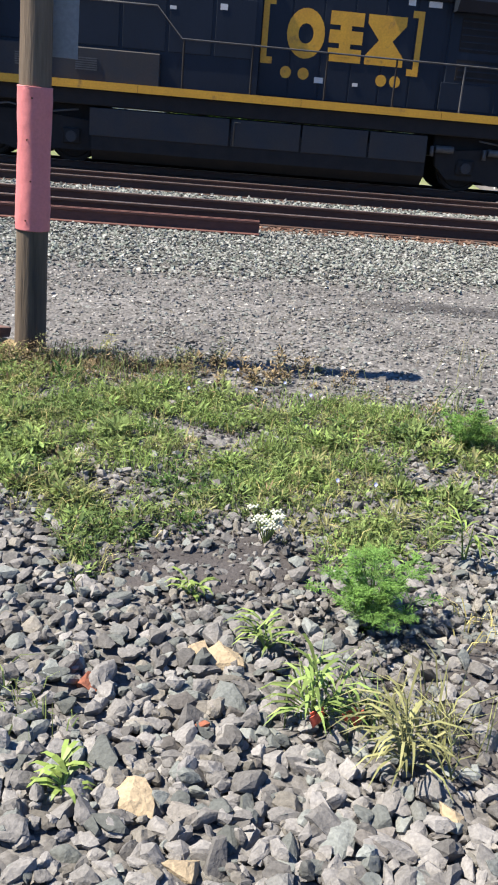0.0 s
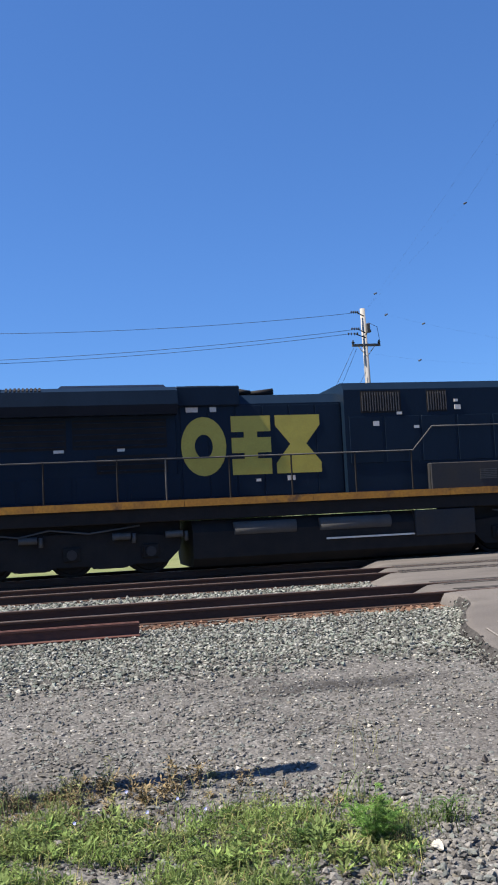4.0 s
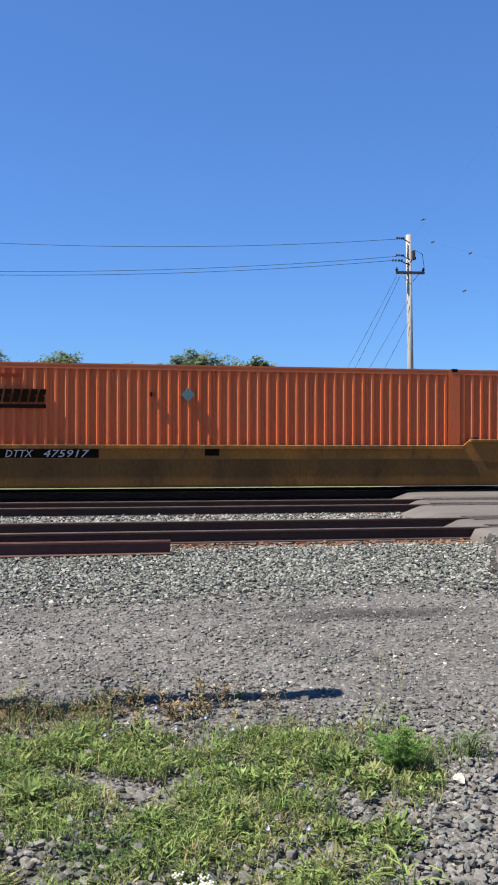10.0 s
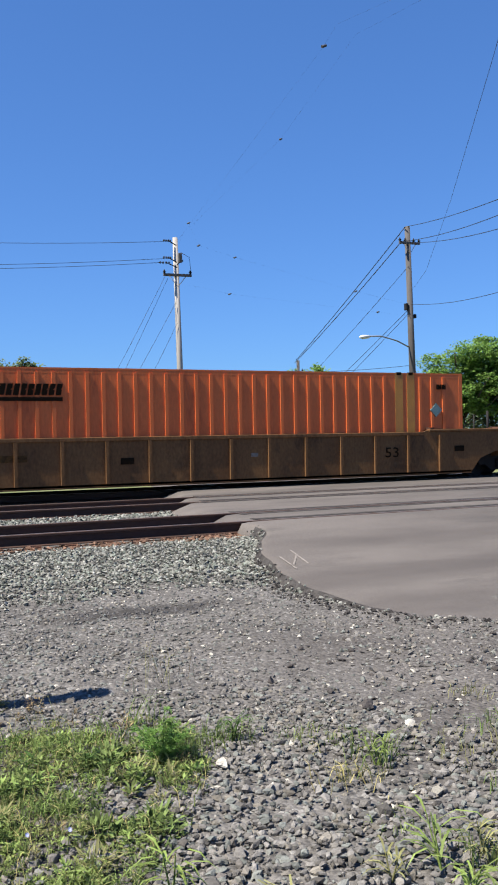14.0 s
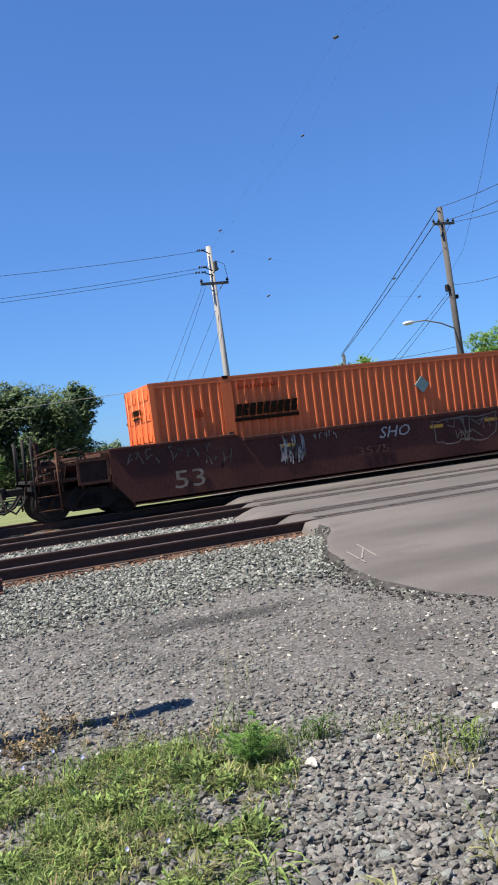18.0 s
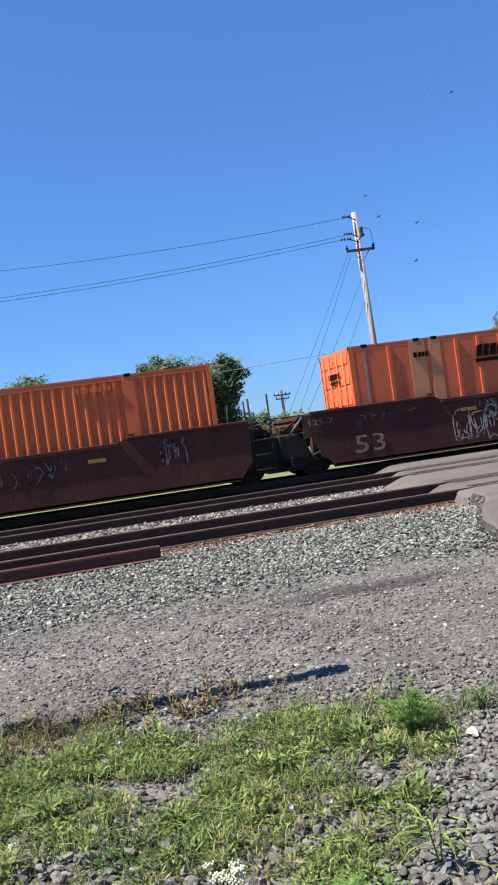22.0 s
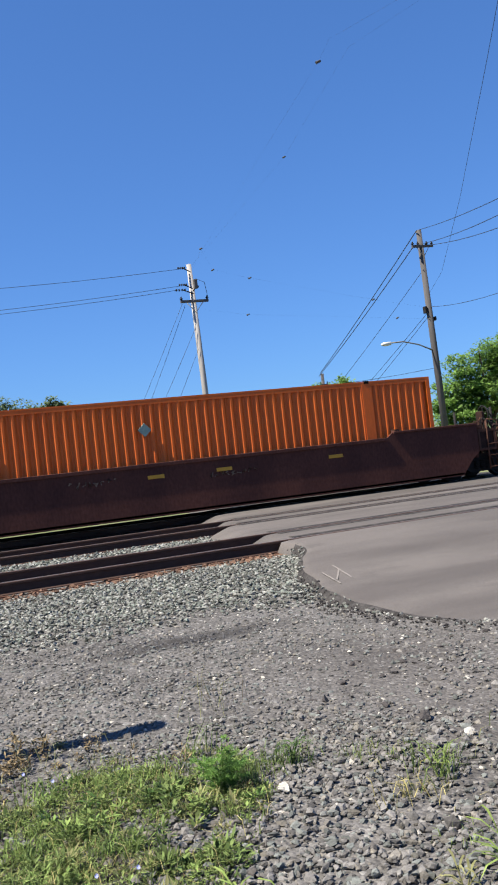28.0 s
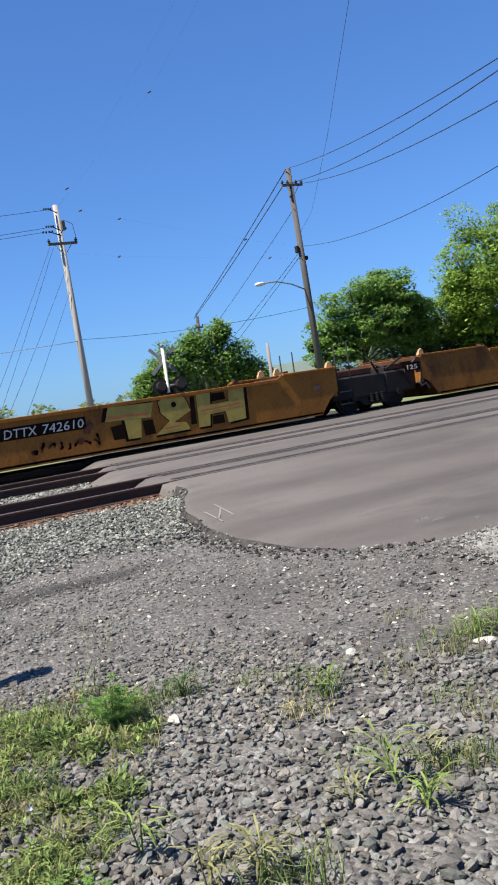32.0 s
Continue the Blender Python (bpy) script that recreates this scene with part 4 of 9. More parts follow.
    for x0, x1 in ((11.7, 12.6), (12.65, 13.6), (13.65, 14.6), (14.65, 15.6), (15.65, 16.5), (16.55, 17.25)):
        part("cabinet_door", bx(B(), x0 + 0.015, x1 - 0.015, -1.268, -1.24, 2.45, 3.62, 0.006), body, tall)
    lowb = part("low_equipment_box", bx(B(), 13.75, 17.42, -1.46, 1.46, 1.70, 2.38, 0.02), "brownlow", ob, "brown-dusted low equipment box")
    for x0 in (15.10, 16.38):
        bm = B()
        for k in range(6):
            bx(bm, x0, x0 + 0.46, -1.475, -1.455, 1.93 + k * 0.045, 1.955 + k * 0.045)
        part("louvre", bm, "steel", lowb)
    # cab and nose
    cab = part("cab", pr(B(), [(17.35, 1.70), (19.70, 1.70), (19.66, 3.62), (19.46, 4.42), (17.35, 4.42)], -1.50, 1.50), body, ob)
    part("cab_roof", drawn(B(), [(-1.54, 4.36), (1.54, 4.36), (1.52, 4.44), (1.30, 4.55), (0.9, 4.60), (-0.9, 4.60), (-1.30, 4.55), (-1.52, 4.44)], min(X(17.29), X(19.47)), max(X(17.29), X(19.47))), "white" if not mirrored else body, ob, "white cab roof" if not mirrored else "")
    for x0 in (17.9, 18.25):
        part("roof_antenna", tube(B(), (X(x0), -0.4, 4.56), (X(x0), -0.4, 4.80), 0.018, n=6), "grey", ob)
    part("roof_antenna", rod(B(), [(X(18.7), -0.45, 4.58), (X(18.72), -0.45, 4.72), (X(19.0), -0.45, 4.72), (X(19.02), -0.45, 4.58)], 0.025), "grey", ob)
    for x0, x1, z0, z1, lab in ((17.68, 18.36, 3.54, 4.18, "side window"), (18.44, 18.92, 3.56, 4.06, "side window")):
        fr = part("window_frame", bx(B(), x0 - 0.05, x1 + 0.05, -1.515, -1.49, z0 - 0.05, z1 + 0.05), "black", cab)
        part("window_pane", bx(B(), x0, x1, -1.522, -1.512, z0, z1), "glass", fr)
    bm = B()
    bx(bm, 17.64, 17.68, -1.535, -1.5, 3.5, 4.22)
    bx(bm, 17.64, 17.95, -1.535, -1.5, 4.18, 4.22)
    bx(bm, 17.64, 18.3, -1.535, -1.5, 3.48, 3.515)
    part("window_trim", bm, "steel", cab)
    part("sun_shade", bx(B(), 18.76, 18.90, -1.55, -1.5, 3.58, 4.0), "decal", cab, "pale window shade")
    part("mirror", bx(B(), 18.28, 18.42, -1.62, -1.52, 3.36, 3.56), "decal", cab)
    part("front_quarter_window", pr(B(), [(19.03, 3.70), (19.20, 3.70), (19.20, 3.93), (19.03, 3.90)], -1.515, -1.495), "decal", cab, "small pale corner window")
    part("windshield", pr(B(), [(19.62, 3.68), (19.665, 3.68), (19.52, 4.32), (19.475, 4.32)], -1.2, 1.2), "glass", cab)
    nose = part("nose", pr(B(), [(19.60, 1.70), (20.87, 1.70), (20.92, 3.06), (20.82, 3.27), (20.10, 3.57), (19.60, 3.63)], -1.42, 1.42), body, ob)
    part("nose_fitting", bx(B(), 20.30, 20.42, -1.2, -1.0, 3.46, 3.56, 0.01), "black", nose)
    part("nose_grab_rail", rod(B(), [(X(19.85), -1.3, 3.58), (X(20.0), -1.3, 3.68), (X(20.45), -1.3, 3.52), (X(20.5), -1.3, 3.40)], 0.016), "steel", nose)
    part("headlight_box", bx(B(), 20.55, 20.80, -0.9, 0.9, 3.30, 3.46, 0.02), "steel", nose)
    for x0 in (17.60, 18.66):
        g = part("grille_panel", bx(B(), x0, x0 + 0.92, -1.515, -1.49, 1.78, 2.42), "brownlow", cab)
        pieces("grille_bar", GRILLE_BAR, g, [pose(X(x0 + 0.46), -1.522, 1.82 + k * 0.06) for k in range(10)])
    if not mirrored:
        lettering("painted_number", "5239", 0.62, "yellowgreen", cab, pose(17.93, -1.506, 2.80), width=1.24)
        for x0, x1, z0, z1, m in ((19.70, 19.86, 2.14, 2.38, "decal"), (19.70, 19.98, 1.86, 2.10, "signcream"), (20.74, 20.86, 3.02, 3.09, "decal")):
            part("decal", box(B(), x0, x1, -1.43, -1.40, z0, z1), m, nose)
    # small pale service decals
    for x0, z0, w, y in ((12.35, 3.38, 0.16, -1.275), (13.45, 3.30, 0.14, -1.275), (14.6, 3.76, 0.17, -1.275), (14.6, 3.96, 0.1, -1.275), (13.0, 3.66, 0.14, -1.275), (3.2, 3.35, 0.2, -1.06), (2.4, 3.42, 0.14, -1.06),
                         (6.9, 3.36, 0.16, -1.06), (6.2, 2.62, 0.22, -1.06), (5.9, 2.95, 0.18, -1.06), (4.4, 2.95, 0.24, -1.06), (10.1, 2.1, 0.2, -1.03), (9.3, 2.1, 0.12, -1.03), (7.6, 3.86, 0.3, -1.03), (8.2, 3.86, 0.16, -1.03)):
        part("decal", bx(B(), x0, x0 + w, y, y + 0.03, z0, z0 + 0.07 + 0.05 * (w > 0.15)), "decal", ob)
    if mirrored:
        block_logo(ob, 11.40, 2.58, 2.66, 1.03, logo_mat, -1.024)
        for xa, d in ((10.85, 1), (14.44, -1)):
            bm = B()
            prism(bm, [(xa + d * qx, qz) for qx, qz in ((0, 2.42), (0.26, 2.42), (0.26, 2.56), (0.13, 2.56), (0.13, 3.62), (0.26, 3.62), (0.26, 3.76), (0, 3.76))], -1.024, -1.01)
            part("painted_bracket", bm, logo_mat, ob, "yellow painted bracket")
        for xx in (11.44, 11.84, 13.62, 13.94):
            part("painted_dot", tube(B(), (xx, -1.0, 2.27), (xx, -1.024, 2.27), 0.125, n=16), logo_mat, ob, "yellow painted dot")
    else:
        block_logo(ob, 7.45, 2.28, 3.55, 1.46, logo_mat, -1.024)
    # handrails on posts
    for s in (-1, 1):
        y = s * 1.44
        xs_ = [1.68, 3.05, 4.15, 5.85, 7.0, 8.55, 10.1, 11.75, 13.25]
        for x in xs_:
            part("handrail_post", tube(B(), (X(x), y, 1.7), (X(x), y, 2.72), 0.022, n=6), "steel" if x == 7.0 else "black", ob)
        part("handrail", rod(B(), [(X(0.6), y, 2.66), (X(1.68), y, 2.70), (X(13.3), y, 2.72), (X(13.85), y, 3.32), (X(17.3), y, 3.32)], 0.02), "steel", ob)
        part("grab_rail", tube(B(), (X(17.3), s * 1.55, 1.75), (X(17.3), s * 1.55, 4.2), 0.02, n=6), "steel", ob)
    # bogies, tank and reservoirs
    for c in (4.75, 17.5):
        for s in (-1, 1):
            y = s * 1.08
            bm = pr(B(), [(c - 2.55, 0.55), (c - 2.25, 0.26), (c - 1.5, 0.26), (c - 1.2, 0.18), (c - 0.6, 0.18), (c - 0.35, 0.26), (c + 0.35, 0.26), (c + 0.6, 0.18), (c + 1.2, 0.18), (c + 1.5, 0.26), (c + 2.25, 0.26), (c + 2.55, 0.55), (c + 2.6, 0.86), (c + 1.0, 1.02), (c - 1.0, 1.02), (c - 2.6, 0.86)], y - 0.09, y + 0.09)
            fr = part("bogie_frame", bm, "black", ob)
            for k in (-1.85, 0.0, 1.85):
                bm = bx(B(), c + k - 0.2, c + k + 0.2, y - 0.16, y + 0.16, 0.38, 0.72, 0.03)
                part("axle_box", bm, "black", fr)
                tube(bm2 := B(), (X(c + k), y - 0.16, 0.54), (X(c + k), y - 0.24, 0.54), 0.12, n=12)
                part("axle_cap", bm2, "brownlow", fr)
            for k in (-1.2, 0.95, 2.2):
                bm = tube(B(), (X(c + k), y - 0.2, 0.92), (X(c + k + 0.42), y - 0.2, 0.92), 0.085, n=10)
                tube(bm, (X(c + k + 0.5), y - 0.2, 0.98), (X(c + k + 0.5), y - 0.2, 0.75), 0.05, n=8)
                part("brake_cylinder", bm, "steel", fr, "dusty steel brake cylinder")
            part("air_pipe", rod(B(), [(X(c - 2.0), y - 0.14, 1.12), (X(c - 1.2), y - 0.2, 1.0), (X(c - 0.5), y - 0.2, 1.14), (X(c + 0.4), y - 0.2, 1.02), (X(c + 1.6), y - 0.16, 1.16)], 0.022), "grey", fr)
        # plain dark blocks added to stop daylight showing through the bogie
        for k in (-0.93, 0.92):
            part("traction_motor", bx(B(), c + k - 0.46, c + k + 0.46, -0.62, 0.62, 0.16, 0.95, 0.05), "black", ob)
        part("bogie_bolster", bx(B(), c - 2.6, c + 2.6, -0.98, 0.98, 0.74, 1.24, 0.03), "black", ob)
        for k in (-1.85, 0.0, 1.85):
            wheelset(ob, X(c + k), 0.52, WHEEL_BIG)
    tank = part("fuel_tank", drawn(B(), [(-1.40, 0.30), (-1.1, 0.08), (1.1, 0.08), (1.40, 0.30), (1.40, 0.92), (1.2, 1.2), (-1.2, 1.2), (-1.40, 0.92)], min(X(7.6), X(15.2 if mirrored else 14.86)), max(X(7.6), X(15.2 if mirrored else 14.86))), "black", ob)
    if mirrored:
        for x0, x1 in ((12.15, 15.24), (10.55, 12.1), (9.0, 10.5), (7.62, 8.95)):
            part("tank_panel", box(B(), X(x1), X(x0), -1.43, -1.38, 0.60, 1.18, 0.01), "brownlow", tank, "grey-brown skirt panel")
        part("panel_handle", rod(B(), [(X(12.05), -1.47, 0.62), (X(12.05), -1.47, 1.12), (X(11.9), -1.47, 1.12)], 0.018), "steel", tank)
    else:
        for x0, x1 in ((8.6, 10.15), (10.75, 12.6)):
            bm = tube(B(), (x0, -1.32, 0.97), (x1, -1.32, 0.97), 0.165, n=18)
            part("air_reservoir", bm, "grey", ob, "horizontal grey air reservoir")
        part("tank_ledge", box(B(), 10.9, 13.2, -1.47, -1.38, 0.60, 0.64), "decal", tank)
        part("battery_box", bx(B(), 13.25, 14.88, -1.45, -0.9, 0.56, 1.20, 0.02), "brownlow", ob, "dusty grey battery box")
    # ends: steps, grab irons, pilot
    for x0, d in ((0.60, -1), (21.65, 1)):
        xin = x0 - d * 0.64
        for s in (-1, 1):
            st = part("step_well", bx(B(), min(xin, x0), max(xin, x0), s * 1.5 - 0.05 if s < 0 else 0.85, -0.85 if s < 0 else 1.55, 0.30, 0.34), "black", ob)
            for k in range(4):
                y0, y1 = sorted((s * 1.52, s * (1.1 - 0.06 * k)))
                part("step", bx(B(), min(xin, x0) + 0.04, max(xin, x0) - 0.04, y0, y1, 0.52 + k * 0.29, 0.55 + k * 0.29), "steel", st)
            for xx in (xin, x0):
                part("stringer", bx(B(), xx - 0.02, xx + 0.02, min(s * 1.53, s * 0.95), max(s * 1.53, s * 0.95), 0.30, 1.70), "black", st)
                part("grab_iron", rod(B(), [(X(xx), s * 1.56, 0.7), (X(xx), s * 1.56, 2.45), (X(xx), s * 1.3, 2.62)], 0.02), "grey", ob)
            part("end_rail", rod(B(), [(X(x0), s * 1.45, 1.7), (X(x0), s * 1.45, 2.6), (X(x0), s * 0.35, 2.6), (X(x0), s * 0.35, 1.7)], 0.02), "steel", ob)
        part("end_underframe", bx(B(), min(xin, x0) - 0.05, max(xin, x0) - 0.06 if d > 0 else max(xin, x0), -0.98, 0.98, 0.34, 1.54, 0.02), "black", ob)
        part("pilot_plate", bx(B(), x0 - 0.04, x0 + 0.05, -1.4, 1.4, 0.32, 1.56), "black", ob)
        part("end_hose_rack", rod(B(), [(X(x0 + d * 0.1), -0.6, 1.3), (X(x0 + d * 0.25), -0.4, 0.5), (X(x0 + d * 0.3), 0.1, 0.42), (X(x0 + d * 0.2), 0.5, 1.2)], 0.03), "black", ob)
        xx = X(x0)
        coupler(ob, xx, (-1 if (d < 0) != mirrored else 1), 0.66 if d < 0 else 0.9)
        e_ = -1 if (d < 0) != mirrored else 1
        for k in range(5):
            yk, low_ = -1.05 + 0.17 * k, 0.52 + 0.13 * ((k * 3) % 4)
            part("jumper_hose", rod(B(), [(xx, yk, 1.42), (xx + e_ * 0.16, yk, 1.30), (xx + e_ * 0.30, yk + 0.05, low_ + 0.12), (xx + e_ * 0.46, yk + 0.09, low_), (xx + e_ * 0.60, yk + 0.12, low_ + 0.05)], 0.026, 7), "black", ob)
    return ob


loco_1 = locomotive(-35.6, True, "dark faded-blue diesel locomotive with yellow block emblem", "bluegrey", "yellow", "yellow")
loco_2 = locomotive(-13.2, False, "dark navy diesel locomotive with white cab roof", "blue", "yellowgreen", "stripe")


def container(u0, u1, label, mat, kind, posts):
    """A 53-foot box: corner posts, rails, corrugated or ribbed sides, barred end doors."""
    ob = vehicle("shipping_container", label, "container", u0, "shipping containers")
    L_, H0, H1, W_ = u1 - u0, 0.20, 3.06, 1.30
    side_y = W_ - 0.002
    body = box(B(), 0.06, L_ - 0.06, -side_y + 0.10, side_y - 0.10, H0 + 0.05, H1 - 0.03)
    part("body", body, mat, ob)
    for s in (-1, 1):
        y = s * side_y
        bm = B()
        if kind == "corrugated":
            pitch, d = 0.240, 0.060
            xs_, prev = [], None
            x = 0.12
            pr_ = []
            while x < L_ - 0.12:
                pr_ += [(x, 0), (x + pitch * 0.20, 0), (x + pitch * 0.48, d), (x + pitch * 0.66, d)]
                x += pitch
            lo = [bm.verts.new((px, y - s * q, H0 + 0.15)) for px, q in pr_ if px < L_ - 0.1]
            hi = [bm.verts.new((px, y - s * q, H1 - 0.12)) for px, q in pr_ if px < L_ - 0.1]
            for i in range(len(lo) - 1):
                bm.faces.new([lo[i], lo[i + 1], hi[i + 1], hi[i]])
            part("side_wall", bm, mat, ob)
        else:
            box(bm, 0.1, L_ - 0.1, min(y, y - s * 0.03), max(y, y - s * 0.03), H0 + 0.1, H1 - 0.1)
            sw = part("side_wall", bm, mat, ob)
            pitch = 0.405 if kind == "ribbed" else 0.61
            x = 0.45
            me = mesh_of(prism(B(), [(-0.045, 0), (0.045, 0), (0.045, H1 - H0 - 0.22), (-0.045, H1 - H0 - 0.22)], min(0, s * 0.028), max(0, s * 0.028)), "side_rib", mat)
            places = []
            while x < L_ - 0.3:
                if not any(abs(x - p) < 0.22 for p, *_ in posts):
                    places.append(pose(x, y, H0 + 0.11))
                x += pitch
            pieces("side_rib", me, sw, places)
        part("top_rail", box(B(), 0, L_, s * W_ - 0.03 if s > 0 else -W_, W_ if s > 0 else -W_ + 0.03, H1 - 0.13, H1), mat, ob)
        part("bottom_rail", box(B(), 0, L_, s * W_ - 0.03 if s > 0 else -W_, W_ if s > 0 else -W_ + 0.03, H0, H0 + 0.16), mat, ob)
        for xx in (0, L_ - 0.12):
            part("corner_post", box(B(), xx, xx + 0.12, s * W_ - 0.06 if s > 0 else -W_ - 0.004, W_ + 0.004 if s > 0 else -W_ + 0.06, H0, H1), mat, ob)
        for p, w, pm in posts:
            part("lifting_post", box(B(), p - w / 2, p + w / 2, s * W_ - 0.05 if s > 0 else -W_ - 0.006, W_ + 0.006 if s > 0 else -W_ + 0.05, H0, H1 - 0.01), pm, ob)
            part("lifting_casting", box(B(), p - 0.075, p + 0.075, s * W_ - 0.05 if s > 0 else -W_ - 0.012, W_ + 0.012 if s > 0 else -W_ + 0.05, H1 - 0.06, H1 + 0.02), "logoblack", ob)
    part("roof", box(B(), 0.02, L_ - 0.02, -W_ + 0.02, W_ - 0.02, H1 - 0.04, H1 - 0.012), "grey", ob)
    for s in (-1, 1):
        part("roof_edge", box(B(), 0.0, L_, min(s * 1.303, s * 1.25), max(s * 1.303, s * 1.25), H1 - 0.035, H1 + 0.004), mat, ob)
    # left end with doors and bars
    for k in range(2):
        y0, y1 = (-1.18, -0.02) if k == 0 else (0.02, 1.18)
        dr = part("door", box(B(), 0.0, 0.06, y0, y1, H0 + 0.15, H1 - 0.12, 0.01), mat, ob)
        for j in range(5):
            z = H0 + 0.4 + j * 0.52
            part("door_rib", box(B(), -0.02, 0.005, y0 + 0.05, y1 - 0.05, z, z + 0.16), mat, dr)
        for yy in (y0 + 0.32, y1 - 0.32):
            part("lock_bar", tube(B(), (-0.045, yy, H0 + 0.1), (-0.045, yy, H1 - 0.06), 0.02, n=8), mat, dr)
    part("end_frame", box(B(), 0.0, 0.05, -1.3, 1.3, H1 - 0.12, H1 - 0.005), mat, ob)
    bm = B()
    for k in range(9):
        y = 0.45 - k * 0.105
        box(bm, -0.06, -0.05, y - 0.075, y, 2.35, 2.50)
    box(bm, -0.06, -0.05, -0.45, 0.40, 2.24, 2.30)
    part("end_mark", bm, "logoblack", ob, "small black block mark")
    return ob


def side_mark(ob, x, z, w=1.5, h=0.25):
    """A row of slanted black blocks over a bar."""
    bm = B()
    n_, sl = 9, 0.2
    for k in range(n_):
        a_, b_ = x + w * k / n_, x + w * (k + 0.74) / n_
        cut = (0.0, 0.45, 0.0, 0.3, 0.4, 0.0, 0.25, 0.4, 0.2)[k]
        zm = z + h * 0.5
        prism(bm, [(a_, z), (b_, z), (b_ + sl * h * 0.42, z + h * 0.42), (b_ - cut * (b_ - a_) + sl * h * 0.5, zm), (b_ + sl * h * 0.58, z + h * 0.58), (b_ + sl * h, z + h), (a_ + sl * h, z + h)], -1.335, -1.30)
    prism(bm, [(x - 0.03, z - 0.14), (x + w, z - 0.14), (x + w, z - 0.05), (x - 0.03, z - 0.05)], -1.335, -1.30)
    part("painted_mark", bm, "logoblack", ob, "black block mark with underline")


def small_marks(ob, rows):
    for x, z, w, h, m in rows:
        bm = B()
        k = 0.0
        rr_ = random.Random(int(x * 100))
        while k < w:
            d = rr_.uniform(0.05, 0.09)
            box(bm, x + k, x + min(w, k + d), -1.335, -1.30, z, z + h)
            k += d + rr_.uniform(0.02, 0.05)
        part("painted_code", bm, m, ob, "unreadable painted code")


def placard(ob, x, z, s=0.2):
    bm = prism(B(), [(x - s, z), (x, z - s), (x + s, z), (x, z + s)], -1.34, -1.30)
    part("placard", bm, "sealblue", ob, "weathered diamond placard")


c1 = container(12.81, 29.02, "orange corrugated 53-foot container in a yellow well car", "orange", "corrugated", ((2.0, 0.3, "orange"), (14.05, 0.3, "orange")))
side_mark(c1, 2.24, 2.14, 1.75, 0.30)
small_marks(c1, ((2.3, 2.72, 1.1, 0.08, "markfaint"), (1.2, 2.2, 0.22, 0.2, "markfaint"), (6.4, 2.3, 0.1, 0.1, "logoblack")))
placard(c1, 7.3, 2.35, 0.17)
c2 = container(36.35, 52.46, "orange-red ribbed container with ochre lifting posts", "orangedark", "ribbed", ((1.72, 0.26, "ochre"), (2.05, 0.26, "ochre"), (13.9, 0.26, "ochre"), (14.3, 0.26, "ochre")))
side_mark(c2, 2.80, 2.40, 1.5, 0.27)
small_marks(c2, ((1.15, 2.5, 0.2, 0.2, "logoblack"), (15.2, 2.6, 0.3, 0.14, "logoblack")))
placard(c2, 15.15, 2.0, 0.20)
c3 = container(59.73, 75.65, "orange corrugated 53-foot container with diamond placard", "orange", "corrugated", ((2.02, 0.3, "orange"), (13.9, 0.3, "orange")))
side_mark(c3, 2.18, 2.02, 1.75, 0.30)
small_marks(c3, ((2.3, 2.72, 1.1, 0.08, "markfaint"), (1.1, 2.1, 0.22, 0.2, "markfaint"), (12.6, 2.72, 1.0, 0.12, "orangedark")))
placard(c3, 7.75, 2.32, 0.23)
c4 = container(79.16, 95.08, "faded orange smooth-ribbed container with beige posts", "orangepale", "wide", ((1.82, 0.42, "beige"), (2.3, 0.3, "beige"), (13.0, 0.42, "beige"), (13.45, 0.3, "beige"), (0.42, 0.05, "galv"), (8.05, 0.09, "galv")))
side_mark(c4, 3.4, 2.42, 1.75, 0.30)
small_marks(c4, ((1.7, 2.6, 0.42, 0.12, "logoblack"), (6.4, 2.62, 1.3, 0.09, "logoblack"), (14.3, 1.7, 0.4, 0.3, "orange")))
c5 = container(98.45, 114.5, "bright orange corrugated 53-foot container", "orangefresh", "corrugated", ((2.05, 0.3, "orangefresh"), (14.0, 0.3, "orangefresh")))
side_mark(c5, 2.15, 1.93, 1.75, 0.30)
small_marks(c5, ((2.3, 2.72, 1.1, 0.08, "markfaint"), (1.1, 2.1, 0.22, 0.2, "markfaint")))
placard(c5, 7.6, 2.3, 0.17)


